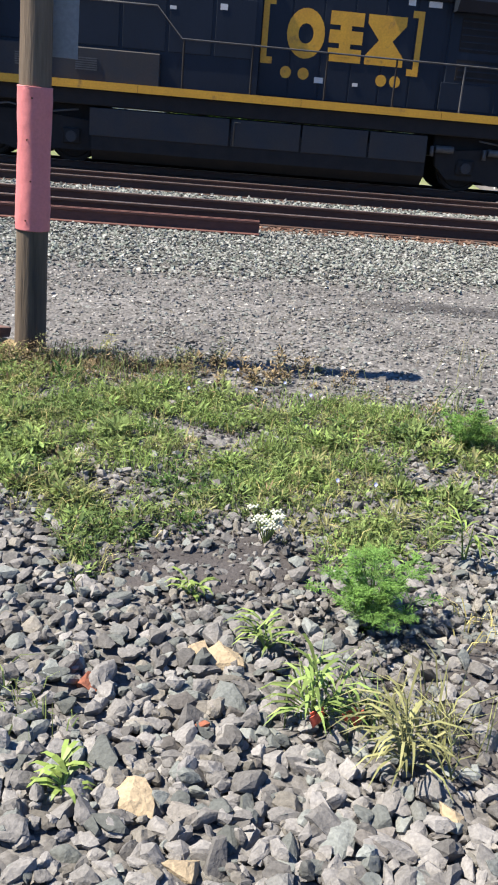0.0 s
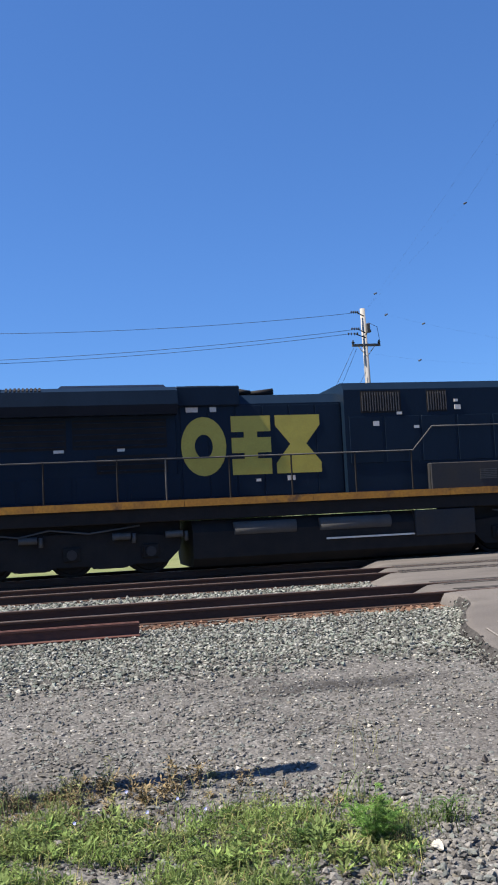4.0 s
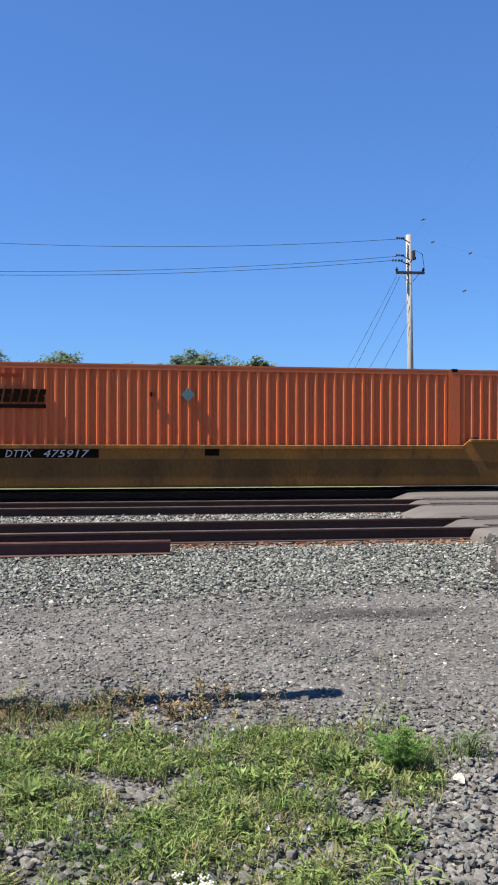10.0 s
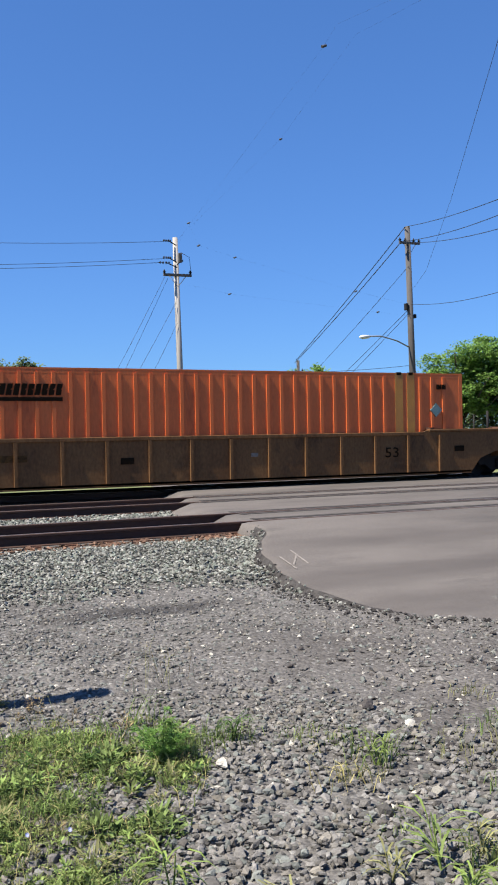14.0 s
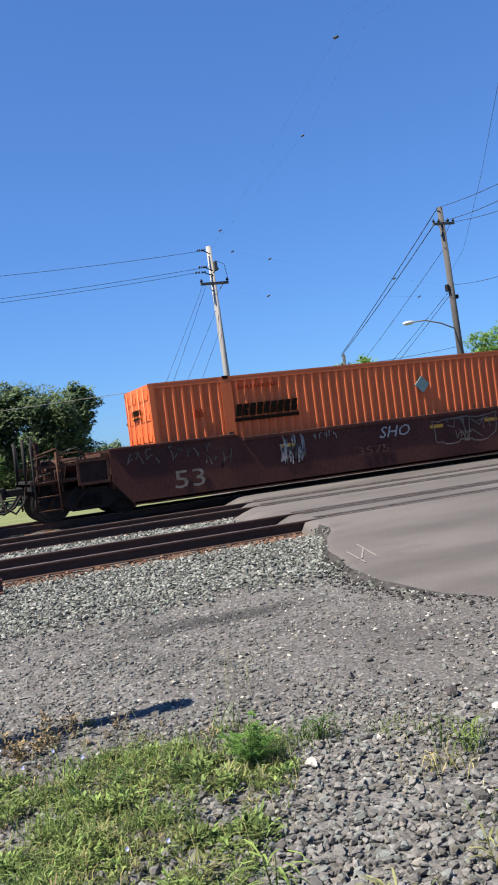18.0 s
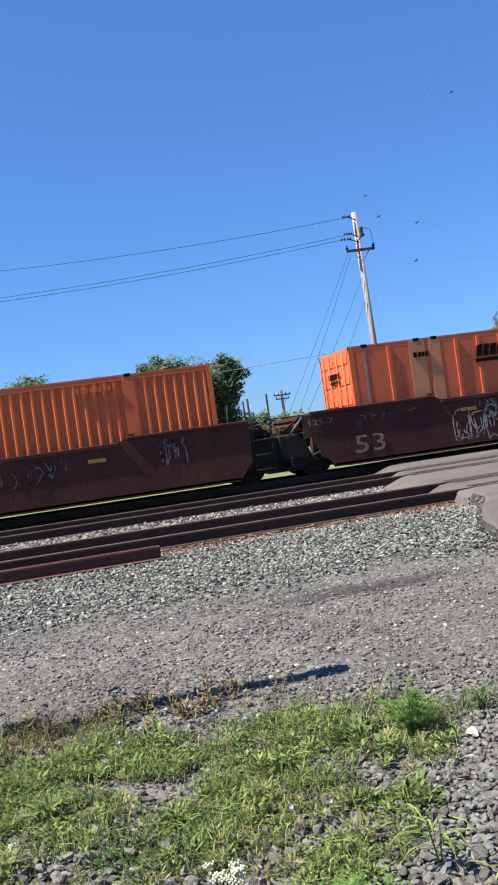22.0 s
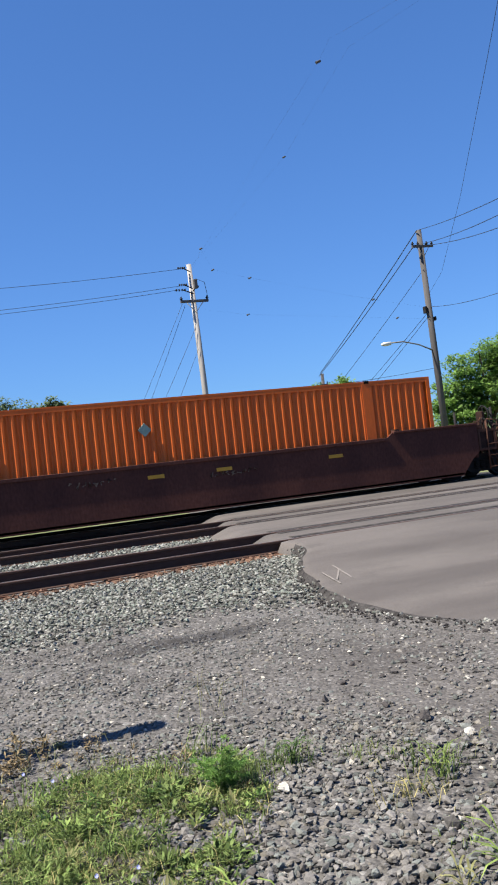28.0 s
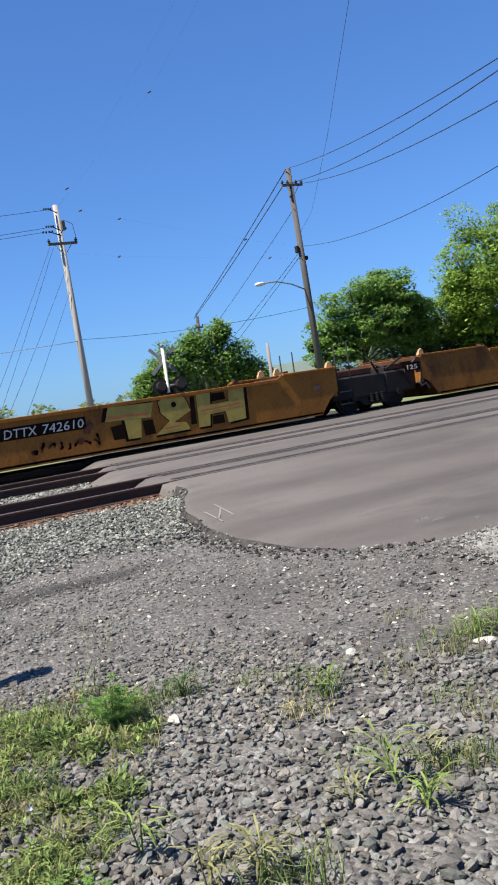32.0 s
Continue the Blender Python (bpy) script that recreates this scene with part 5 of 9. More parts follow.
def end_gear(ob, xe, tip, d, hi, seed):
    """The open platform over an outer bogie: framed side panels, corner ladder, tall posts, brake stand, pipes and valves."""
    def bar(x0, x1, y0, y1, z0, z1, bev=0.0):
        return box(B(), min(x0, x1), max(x0, x1), min(y0, y1), max(y0, y1), z0, z1, bev)
    end = tip - d * 0.5
    span = abs(end - xe)
    part("end_platform", bar(xe, end, -1.42, 1.42, 0.92, 0.98), "rust", ob)
    part("end_sill", bar(end, end - d * 0.12, -1.45, 1.45, 0.80, 1.06, 0.02), "black", ob)
    for s in (-1, 1):
        # framed panel next to the car side
        w_ = min(0.78, span * 0.6)
        x0, x1 = xe + d * 0.03, xe + d * (0.03 + w_)
        fr = part("side_panel_frame", bar(x0, x1, s * 1.49, s * 1.43, 1.34, 1.42), "rust", ob)
        part("frame_rail", bar(x0, x1, s * 1.49, s * 1.43, 0.80, 0.87), "rust", fr)
        for xx in (x0, x1 - d * 0.06):
            part("frame_post", bar(xx, xx + d * 0.06, s * 1.488, s * 1.432, 0.87, 1.34), "rust", fr)
        part("panel_sheet", bar(x0 + d * 0.06, x1 - d * 0.06, s * 1.45, s * 1.435, 0.87, 1.34), "rustdark", fr)
        # open rail on to the end sill
        part("side_rail", bar(x1, end, s * 1.47, s * 1.42, 1.30, 1.36), "rust", ob)
        part("side_rail", bar(x1, end, s * 1.47, s * 1.42, 0.96, 1.02), "rust", ob)
        # corner ladder, its rails standing high over the deck
        q = end - d * 0.1
        lad = part("ladder", rod(B(), [(q, s * 1.48, 0.26), (q, s * 1.48, 1.95)], 0.024), "black", ob)
        part("ladder_rail", rod(B(), [(q - d * 0.56, s * 1.48, 0.26), (q - d * 0.56, s * 1.48, 1.66)], 0.024), "rust", lad)
        for j in range(3):
            part("rung", rod(B(), [(q, s * 1.48, 0.32 + j * 0.33), (q - d * 0.56, s * 1.48, 0.32 + j * 0.33)], 0.017), "rust", lad)
        part("upright_post", tube(B(), (end, s * 0.9, 0.98), (end, s * 0.9, 2.05), 0.04, n=8), "black", ob)
    # brake stand with its wheel, reservoir, valves and pipes
    xb = end - d * 0.32
    stand = part("brake_stand", bar(xb - 0.05, xb + 0.05, -0.95, -0.65, 0.98, 1.95, 0.02), "rustdark", ob)
    bm = B()
    ring = [(xb + d * 0.12, -0.8 + 0.24 * math.cos(a_), 1.86 + 0.24 * math.sin(a_)) for a_ in np.linspace(0, math.tau, 19)]
    rod(bm, ring, 0.022, 6)
    for a_ in (0.3, 1.55, 2.8, 4.05, 5.3):
        rod(bm, [(xb + d * 0.10, -0.8, 1.86), (xb + d * 0.12, -0.8 + 0.24 * math.cos(a_), 1.86 + 0.24 * math.sin(a_))], 0.014, 5)
    part("brake_wheel", bm, "black", stand)
    xm = xe + d * span * 0.55
    bm = tube(B(), (xm - 0.45, -0.55, 1.30), (xm + 0.45, -0.55, 1.30), 0.2, n=16)
    part("air_reservoir", bm, "rust", ob)
    rc = random.Random(seed)
    for j in range(16):
        xx, yy = xe + d * rc.uniform(0.1, 0.85) * span, rc.uniform(-1.36, -0.2)
        w_, h_ = rc.uniform(0.04, 0.13), rc.uniform(0.12, 0.5)
        bm = box(B(), xx - w_, xx + w_, yy - 0.8 * w_, yy + 0.8 * w_, 0.98, 0.98 + h_, 0.012)
        if j % 2:
            tube(bm, (xx, yy, 0.95 + h_), (xx, yy, 1.1 + h_), 0.035, n=8)
            box(bm, xx - w_ * 1.3, xx + w_ * 0.5, yy - 0.03, yy + 0.03, 1.02 + h_, 1.07 + h_)
        part("end_fitting", bm, ("rustdark", "rust", "black")[j % 3], ob)
    for j in range(9):
        xx, yy = xe + d * rc.uniform(0.15, 0.75) * span, rc.uniform(-1.42, -0.8)
        zt = rc.uniform(1.15, 1.75)
        part("brake_pipe", rod(B(), [(xx, yy, 0.72), (xx, yy, zt - 0.08), (xx + d * 0.06, yy, zt), (xx + d * rc.uniform(0.25, 0.6), yy + 0.05, zt - rc.uniform(0, 0.15)), (xx + d * rc.uniform(0.35, 0.7), yy + 0.1, 0.75)], 0.02), ("black", "rustdark", "rust")[j % 3], ob)
    for j in range(4):
        xx = xe + d * (0.25 + 0.17 * j) * span
        part("brake_lever", rod(B(), [(xx, -1.3, 0.80), (xx + d * 0.3, -1.32, 0.55), (xx + d * 0.42, -1.2, 0.30)], 0.028), "rustdark", ob)
    part("loose_hose", rod(B(), [(end, -0.55, 0.9), (end + d * 0.08, -0.6, 0.55), (end + d * 0.3, -0.6, 0.32), (end + d * 0.55, -0.5, 0.50), (end + d * 0.6, -0.4, 0.85)], 0.03, 8), "black", ob)


def well_car(u0, u1, label, mat, low_mat, lo, hi, steps, arch, ribs=(), end_left=True, end_right=True, trucks=(), outer=(2.25, 2.25), inner=(0.75, 0.75)):
    """A low car with a deep well. lo, hi: heights of the side sill between and outside the two steps; arch: where the sides rise over the bogies."""
    ob = vehicle("well_car", label, "railway wagon", u0, "well cars")
    L_ = u1 - u0
    s0, s1 = steps[0] - u0, steps[1] - u0
    a0, a1 = arch[0] - u0, arch[1] - u0
    e0, e1 = outer[0] if end_left else inner[0], L_ - (outer[1] if end_right else inner[1])
    for s in (-1, 1):
        y0, y1 = sorted((s * 1.50, s * 1.44))
        out = [(e0, 0.80), (max(e0 + 0.02, a0 - 0.85), 0.76), (a0 - 0.33, 0.58), (a0, 0.19), (a1, 0.19), (a1 + 0.33, 0.58), (min(e1 - 0.02, a1 + 0.85), 0.76), (e1, 0.80), (e1, hi), (s1 + 0.1, hi), (s1 - 0.08, lo), (s0 + 0.08, lo), (s0 - 0.1, hi), (e0, hi)]
        side = part("side_plate", prism(B(), out, y0, y1), mat, ob)
        if low_mat != mat:
            yb0, yb1 = sorted((s * 1.503, s * 1.49))
            part("lower_side_band", prism(B(), [(a0 - 0.33, 0.60), (a0, 0.195), (a1, 0.195), (a1 + 0.33, 0.60), (s1 - 0.2, lo - 0.33), (s0 + 0.2, lo - 0.33)], yb0, yb1), low_mat, side)
        t0, t1 = sorted((s * 1.54, s * 1.40))
        part("top_chord", box(B(), s0 + 0.1, s1 - 0.1, t0, t1, lo - 0.09, lo + 0.005, 0.01), mat, side)
        part("top_chord", box(B(), e0, s0 - 0.1, t0, t1, hi - 0.05, hi + 0.015, 0.01), mat, side)
        part("top_chord", box(B(), s1 + 0.1, e1, t0, t1, hi - 0.05, hi + 0.015, 0.01), mat, side)
        part("bottom_chord", box(B(), a0, a1, min(s * 1.50, s * 1.3), max(s * 1.50, s * 1.3), 0.16, 0.24), low_mat, side)
        if ribs:
            me = mesh_of(prism(B(), [(-0.04, 0.24), (0.04, 0.24), (0.04, lo - 0.09), (-0.04, lo - 0.09)], min(s * 1.50, s * 1.565), max(s * 1.50, s * 1.565)), "side_post", mat)
            pieces("side_post", me, side, [pose(x - u0, 0, 0) for x in ribs])
        for k in (s0 - 0.25, s1 + 0.15):
            part("guide_block", box(B(), k, k + 0.14, min(s * 1.52, s * 1.32), max(s * 1.52, s * 1.32), hi, hi + 0.07), "rust", side)
    # well floor and bulkheads
    for x in (a0 + 0.4, a1 - 0.46):
        part("well_end_plate", box(B(), x, x + 0.06, -1.43, 1.43, 0.16, hi - 0.15), mat, ob)
    part("well_floor", box(B(), a0 + 0.4, a1 - 0.4, -1.3, 1.3, 0.14, 0.19), "black", ob)
    for x in (e0, e1 - 0.08):
        part("bulkhead", box(B(), x, x + 0.08, -1.44, 1.44, 0.62, hi - 0.04), mat, ob)
    part("end_deck", box(B(), e0 - 0.2, a0 + 0.4, -1.44, 1.44, hi - 0.14, hi - 0.06), "rust", ob)
    part("end_deck", box(B(), a1 - 0.4, e1 + 0.2, -1.44, 1.44, hi - 0.14, hi - 0.06), "rust", ob)
    for k, plain in ((0, end_left), (1, end_right)):
        d = -1 if k == 0 else 1
        xe = e0 if k == 0 else e1
        tip = 0.0 if k == 0 else L_
        # centre sill stub, and for outer ends the platform with brake gear, ladder and posts
        part("centre_sill", box(B(), min(xe, tip - d * 0.5), max(xe, tip - d * 0.5), -0.32, 0.32, 0.62, 1.0, 0.02), "black", ob)
        if plain:
            end_gear(ob, xe, tip, d, hi, int(u0 * 7) + k)
            coupler(ob, tip - d * 0.5, d)
        else:
            bm = B()
            for j in range(4):
                box(bm, tip - d * (0.15 + 0.2 * j) - 0.06, tip - d * (0.15 + 0.2 * j) + 0.06, -1.0 + 0.4 * j, -0.7 + 0.45 * j, 1.0, 1.25 + 0.1 * (j % 2), 0.02)
            rod(bm, [(tip - d * 0.6, -1.3, 1.5), (tip - d * 0.2, -1.0, 1.2), (tip, -0.6, 1.4)], 0.035)
            part("articulated_joint", bm, "black", ob)
            part("joint_housing", box(B(), min(xe, tip), max(xe, tip), -1.15, 1.15, 0.45, 1.12, 0.05), "black", ob)
            part("joint_hood", box(B(), min(xe, tip - d * 0.12), max(xe, tip - d * 0.12), -0.75, 0.75, 1.10, 1.36, 0.06), "rust", ob)
            for s in (-1, 1):
                if k == 1:
                    lad = part("ladder", rod(B(), [(xe + 0.06, s * 1.46, 0.30), (xe + 0.06, s * 1.46, 2.10)], 0.024), "black", ob)
                    part("ladder_rail", rod(B(), [(xe + 0.54, s * 1.46, 0.30), (xe + 0.54, s * 1.46, 2.16)], 0.024), "black", lad)
                    for j in range(4):
                        part("rung", rod(B(), [(xe + 0.06, s * 1.46, 0.36 + j * 0.36), (xe + 0.54, s * 1.46, 0.36 + j * 0.36)], 0.017), "steel", lad)
                else:
                    part("corner_panel", box(B(), xe - 0.22, xe - 0.01, min(s * 1.5, s * 1.45), max(s * 1.5, s * 1.45), 0.95, hi - 0.08), "rust", ob)
                    part("corner_brace", rod(B(), [(xe - 0.2, s * 1.48, hi - 0.1), (xe - 0.62, s * 1.40, 1.02)], 0.035), "steel", ob)
                    part("brake_pipe", rod(B(), [(xe - 0.1, s * 1.42, 0.75), (xe - 0.05, s * 1.46, 0.52), (xe + 0.12, s * 1.46, 0.60), (xe + 0.3, s * 1.4, 0.42)], 0.04), "steel", ob)
    for x in trucks:
        truck_freight(ob, x - u0)
    return ob


def plate(ob, u0, u, z, w, h, mat, label=""):
    return part("painted_panel", box(B(), u - u0, u - u0 + w, -1.512, -1.50, z, z + h), mat, ob, label)


w1 = well_car(9.45, 32.1, "dirty yellow well car carrying an orange container", "caryellow", "caryellowlow", 1.15, 1.29, (14.78, 27.1), (12.7, 28.9), trucks=(11.3, 30.55), outer=(2.25, 1.2))
plate(w1, 9.45, 15.61, 0.85, 2.4, 0.20, "logoblack", "black reporting-mark panel")
lettering("reporting_mark", "DTTX", 0.24, "decal", w1, pose(15.9 - 9.45, -1.516, 0.87), 0.25, 0.62)
lettering("reporting_mark", "475917", 0.24, "decal", w1, pose(16.75 - 9.45, -1.516, 0.87), 0.25, 1.05)
lettering("painted_number", "53", 0.34, "stencil", w1, pose(28.05 - 9.45, -1.516, 0.72), width=0.42)
w2 = well_car(32.5, 55.7, "brown well car with vertical side posts", "carbrown", "carbrown", 1.37, 1.43, (38.2, 51.0), (36.1, 52.6), tuple(np.arange(37.3, 52.2, 1.09)), trucks=(34.75, 54.1), outer=(2.35, 1.95))
plate(w2, 32.5, 38.45, 0.82, 1.3, 0.16, "stencil", "faded black reporting-mark panel")
lettering("painted_number", "53", 0.40, "logoblack", w2, pose(49.62 - 32.5, -1.516, 0.68), width=0.44)
w3 = well_car(56.1, 77.1, "oxide-brown well car covered in graffiti tags", "carpurple", "carpurple", 1.47, 1.57, (61.85, 73.3), (59.0, 76.0), end_right=False, trucks=(58.0, 77.2), outer=(2.42, 2.25))
w4 = well_car(77.1, 96.3, "oxide-brown well car with white graffiti bubbles", "carpurple", "carpurple", 1.46, 1.57, (81.25, 93.1), (78.4, 95.2), end_left=False, end_right=False, trucks=(96.7,), inner=(0.8, 0.4))
w5 = well_car(96.3, 117.3, "oxide-brown well car with faded tags", "carpurple", "carpurple", 1.46, 1.60, (100.4, 112.9), (97.4, 115.2), end_left=False, trucks=(116.15,), outer=(2.25, 1.5))
for w_, u0, u in ((w3, 56.1, 60.05), (w4, 77.1, 78.95), (w5, 96.3, 98.55)):
    lettering("painted_number", "53", 0.62, "graffgrey", w_, pose(u - u0, -1.516, 0.42), width=0.78)
    for k in (2.9, 7.4, 9.2, 12.4):
        plate(w_, u0, u + k, 1.08, 0.42, 0.09, "reflector", "yellow reflector stripe")
w6 = well_car(117.7, 135.9, "empty orange-brown well car with yellow graffiti", "carorange", "carorange", 1.36, 1.47, (123.3, 131.9), (121.6, 133.2), end_right=False, trucks=(120.4, 135.5), outer=(3.25, 2.25), inner=(0.75, 2.07))
plate(w6, 117.7, 123.95, 0.84, 2.16, 0.30, "logoblack", "black reporting-mark panel")
lettering("reporting_mark", "DTTX", 0.31, "decal", w6, pose(124.05 - 117.7, -1.516, 0.88), 0.15, 0.82)
lettering("reporting_mark", "742610", 0.31, "decal", w6, pose(125.0 - 117.7, -1.516, 0.88), 0.15, 1.05)
w7 = well_car(135.9, 154.5, "empty orange-brown well car", "carorange", "carorange", 1.36, 1.47, (139.9, 150.2), (137.7, 153.0), end_left=False, trucks=(153.0,), inner=(1.18, 0.75))
for w_, u0, u in ((w6, 117.7, 131.34), (w6, 117.7, 131.86), (w6, 117.7, 133.65), (w7, 135.9, 137.16), (w6, 117.7, 122.7)):
    bm = prism(B(), [(u - u0 - 0.11, 1.47), (u - u0 + 0.11, 1.47), (u - u0 + 0.09, 1.60), (u - u0 + 0.03, 1.66), (u - u0 - 0.05, 1.62)], -1.47, -1.40)
    box(bm, u - u0 - 0.03, u - u0 + 0.03, -1.40, -1.28, 1.46, 1.55)
    part("container_guide", bm, "guidepale", w_, "pale worn steel container guide")
plate(w7, 135.9, 136.4, 1.02, 0.62, 0.26, "logoblack", "black number panel")
lettering("painted_number", "125", 0.2, "decal", w7, pose(136.5 - 135.9, -1.516, 1.07), width=0.4)
lettering("painted_number", "40", 0.5, "stencil", w6, pose(121.9 - 117.7, -1.516, 0.55), width=0.62)


# ---- spray paint ----
def ribbon(bm, pts, w, y):
    """A flat painted stroke on the side facing the lot."""
    for (xa, za), (xb, zb) in zip(pts, pts[1:]):
        d = Vector((xb - xa, 0, zb - za))
        if d.length < 1e-5:
            continue
        d.normalize()
        o = Vector((-d.z, 0, d.x)) * w / 2
        e_ = d * w * 0.3
        q = [(xa - o.x - e_.x, za - o.z - e_.z), (xb - o.x + e_.x, zb - o.z + e_.z), (xb + o.x + e_.x, zb + o.z + e_.z), (xa + o.x - e_.x, za + o.z - e_.z)]
        bm.faces.new([bm.verts.new((px, y, pz)) for px, pz in q])


LAYER = iter(np.arange(0.0, 0.2, 0.0006))


def bubble(ob, u0, u, z, w, h, fill, line, seed):
    """One swollen shape: a filled outline with a few inner loops."""
    rr_ = random.Random(seed)
    x0 = u - u0
    y = -1.5135 - next(LAYER)
    k = [rr_.uniform(0.72, 1.2) for _ in range(12)]
    pts = []
    for i in range(36):
        a_ = i * math.tau / 36
        m_ = k[i // 3] * (1 - (i % 3) / 3) + k[(i // 3 + 1) % 12] * (i % 3) / 3
        pts.append((x0 + w / 2 + m_ * w / 2 * (1 + 0.22 * math.sin(a_)) * math.copysign(abs(math.cos(a_)) ** 0.4, math.cos(a_)), z + h / 2 + m_ * h / 2 * math.copysign(abs(math.sin(a_)) ** 0.4, math.sin(a_))))
    if fill:
        bm = B()
        bm.faces.new([bm.verts.new((px, y, pz)) for px, pz in pts])
        part("sprayed_fill", bm, fill, ob, "sprayed letter-like fill")
    bm = B()
    y -= 0.0012
    ribbon(bm, pts + pts[:1], 0.03, y)
    for j in range(4):
        xa, za = x0 + w * rr_.uniform(0.2, 0.8), z + h * rr_.uniform(0.15, 0.85)
        q = [(xa, za)]
        for i in range(rr_.randint(2, 4)):
            xa, za = min(max(xa + w * rr_.uniform(-0.3, 0.3), x0 + 0.1 * w), x0 + 0.9 * w), min(max(za + h * rr_.uniform(-0.4, 0.4), z + 0.1 * h), z + 0.9 * h)
            q.append((xa, za))
        ribbon(bm, q, 0.024, y)
    part("sprayed_outline", bm, line, ob, "sprayed outline stroke")


def scrawl(ob, u0, u, z, w, h, n_, mat, seed, width=0.028):
    """A row of quick illegible strokes."""
    rr_ = random.Random(seed)
    y = -1.5135 - next(LAYER)
    for j in range(n_):
        xa = u - u0 + w * j / n_
        ww = w / n_ * 0.9
        pts = [(xa + rr_.uniform(0, ww), z + rr_.uniform(0, h)) for _ in range(rr_.randint(3, 5))]
        smooth = []
        for i in range(len(pts) - 1):
            for t in range(4):
                f_ = t / 4
                smooth.append((pts[i][0] * (1 - f_) + pts[i + 1][0] * f_ + 0.04 * h * math.sin(f_ * math.pi), pts[i][1] * (1 - f_) + pts[i + 1][1] * f_ + 0.10 * h * math.sin(f_ * math.pi)))
        bm = B()
        ribbon(bm, smooth + pts[-1:], width, y)
        part("sprayed_stroke", bm, mat, ob, "illegible sprayed stroke")


# first oxide-brown car
scrawl(w3, 56.1, 58.9, 1.1, 2.2, 0.36, 9, "graffgrey", 1)
scrawl(w3, 56.1, 60.9, 0.8, 0.8, 0.42, 4, "graffgrey", 2)
scrawl(w3, 56.1, 62.9, 0.62, 0.7, 0.85, 12, "graffwhite", 3, 0.03)
scrawl(w3, 56.1, 63.9, 1.15, 0.7, 0.25, 5, "graffwhite", 4, 0.02)
lettering("sprayed_tag", "SHO", 0.42, "graffwhite", w3, pose(65.85 - 56.1, -1.516, 1.0), 0.3, 0.95)
bubble(w3, 56.1, 67.55, 0.62, 1.1, 0.72, None, "graffgrey", 6)
bubble(w3, 56.1, 68.4, 0.55, 1.3, 0.8, None, "graffgrey", 7)
scrawl(w3, 56.1, 70.4, 0.75, 1.6, 0.5, 6, "graffgrey", 8, 0.03)
scrawl(w3, 56.1, 74.1, 0.7, 0.7, 0.75, 5, "graffgrey", 9, 0.03)
lettering("painted_number", "3575", 0.30, "stencilfaint", w3, pose(65.15 - 56.1, -1.516, 0.62), width=0.95)
# second: tall white outlines, bubbles
scrawl(w4, 77.1, 82.2, 1.02, 1.6, 0.3, 7, "graffwhite", 11, 0.022)
for k in range(4):
    bubble(w4, 77.1, 81.62 + 0.42 * k, 0.34, 0.4, 0.75 - 0.05 * (k % 2), None, "graffwhite", 20 + k)
scrawl(w4, 77.1, 82.9, 1.2, 0.5, 0.3, 3, "graffwhite", 12)
scrawl(w4, 77.1, 83.3, 0.45, 1.2, 0.3, 5, "graffgrey", 13)
for k, (u, w_, z_, h_) in enumerate(((85.33, 0.66, 0.76, 0.54), (86.42, 0.62, 0.72, 0.52), (87.32, 0.62, 0.68, 0.54), (88.62, 0.46, 0.82, 0.44), (88.98, 0.42, 0.78, 0.46), (89.36, 0.42, 0.80, 0.44), (89.74, 0.40, 0.78, 0.44), (91.5, 0.68, 0.78, 0.56))):
    bubble(w4, 77.1, u, z_, w_, h_, "graffgrey", "carpurple", 30 + k)
bubble(w4, 77.1, 90.75, 0.72, 0.6, 0.6, None, "rust", 41)
bubble(w4, 77.1, 93.3, 0.95, 0.95, 0.52, "graffdim", "graffgrey", 42)
scrawl(w4, 77.1, 83.95, 1.08, 0.75, 0.26, 3, "graffwhite", 44, 0.026)
bubble(w4, 77.1, 83.5, 0.5, 0.55, 0.66, None, "graffwhite", 45)
for u, z_ in ((84.72, 0.96), (87.12, 0.93)):
    plate(w4, 77.1, u, z_, 0.42, 0.09, "reflector", "yellow reflector stripe")
scrawl(w4, 77.1, 79.1, 1.2, 1.6, 0.16, 6, "graffgrey", 43, 0.02)
# third
scrawl(w5, 96.3, 100.9, 0.42, 1.3, 0.48, 5, "graffwhite", 51, 0.028)
scrawl(w5, 96.3, 104.0, 1.05, 1.2, 0.14, 8, "graffgrey", 52, 0.02)
scrawl(w5, 96.3, 107.5, 0.95, 1.4, 0.12, 9, "graffgrey", 53, 0.02)
# the empty car: broad yellow blocks with dark outlines
def slabs(ob, u0, shapes, mat, lift, label):
    """Angular sprayed shapes, each an outline of corners on the car's side."""
    for pts in shapes:
        y = -1.5135 - lift - next(LAYER) * 0.2
        bm = B()
        bm.faces.new([bm.verts.new((px - u0, y, pz)) for px, pz in pts])
        part("sprayed_block", bm, mat, ob, label)


TAG = (((126.55, 0.86), (128.0, 0.80), (128.15, 1.20), (126.7, 1.24)), ((127.2, 0.30), (127.62, 0.30), (127.70, 0.88), (127.15, 0.88)), ((128.1, 0.28), (129.25, 0.30), (129.15, 0.52), (128.75, 0.56), (129.35, 0.82), (129.2, 1.22), (128.75, 1.34), (128.3, 1.2), (128.35, 0.86), (128.6, 0.62)),
       ((129.55, 0.30), (129.95, 0.30), (130.0, 0.62), (130.55, 0.64), (130.6, 0.30), (131.25, 0.34), (131.3, 1.24), (130.75, 1.26), (130.7, 0.92), (130.05, 0.90), (130.1, 1.28), (129.6, 1.24)))
TAG = tuple(tuple((126.6 + (px - 126.55) * 0.86, 0.12 + pz * 0.93) for px, pz in q) for q in TAG)
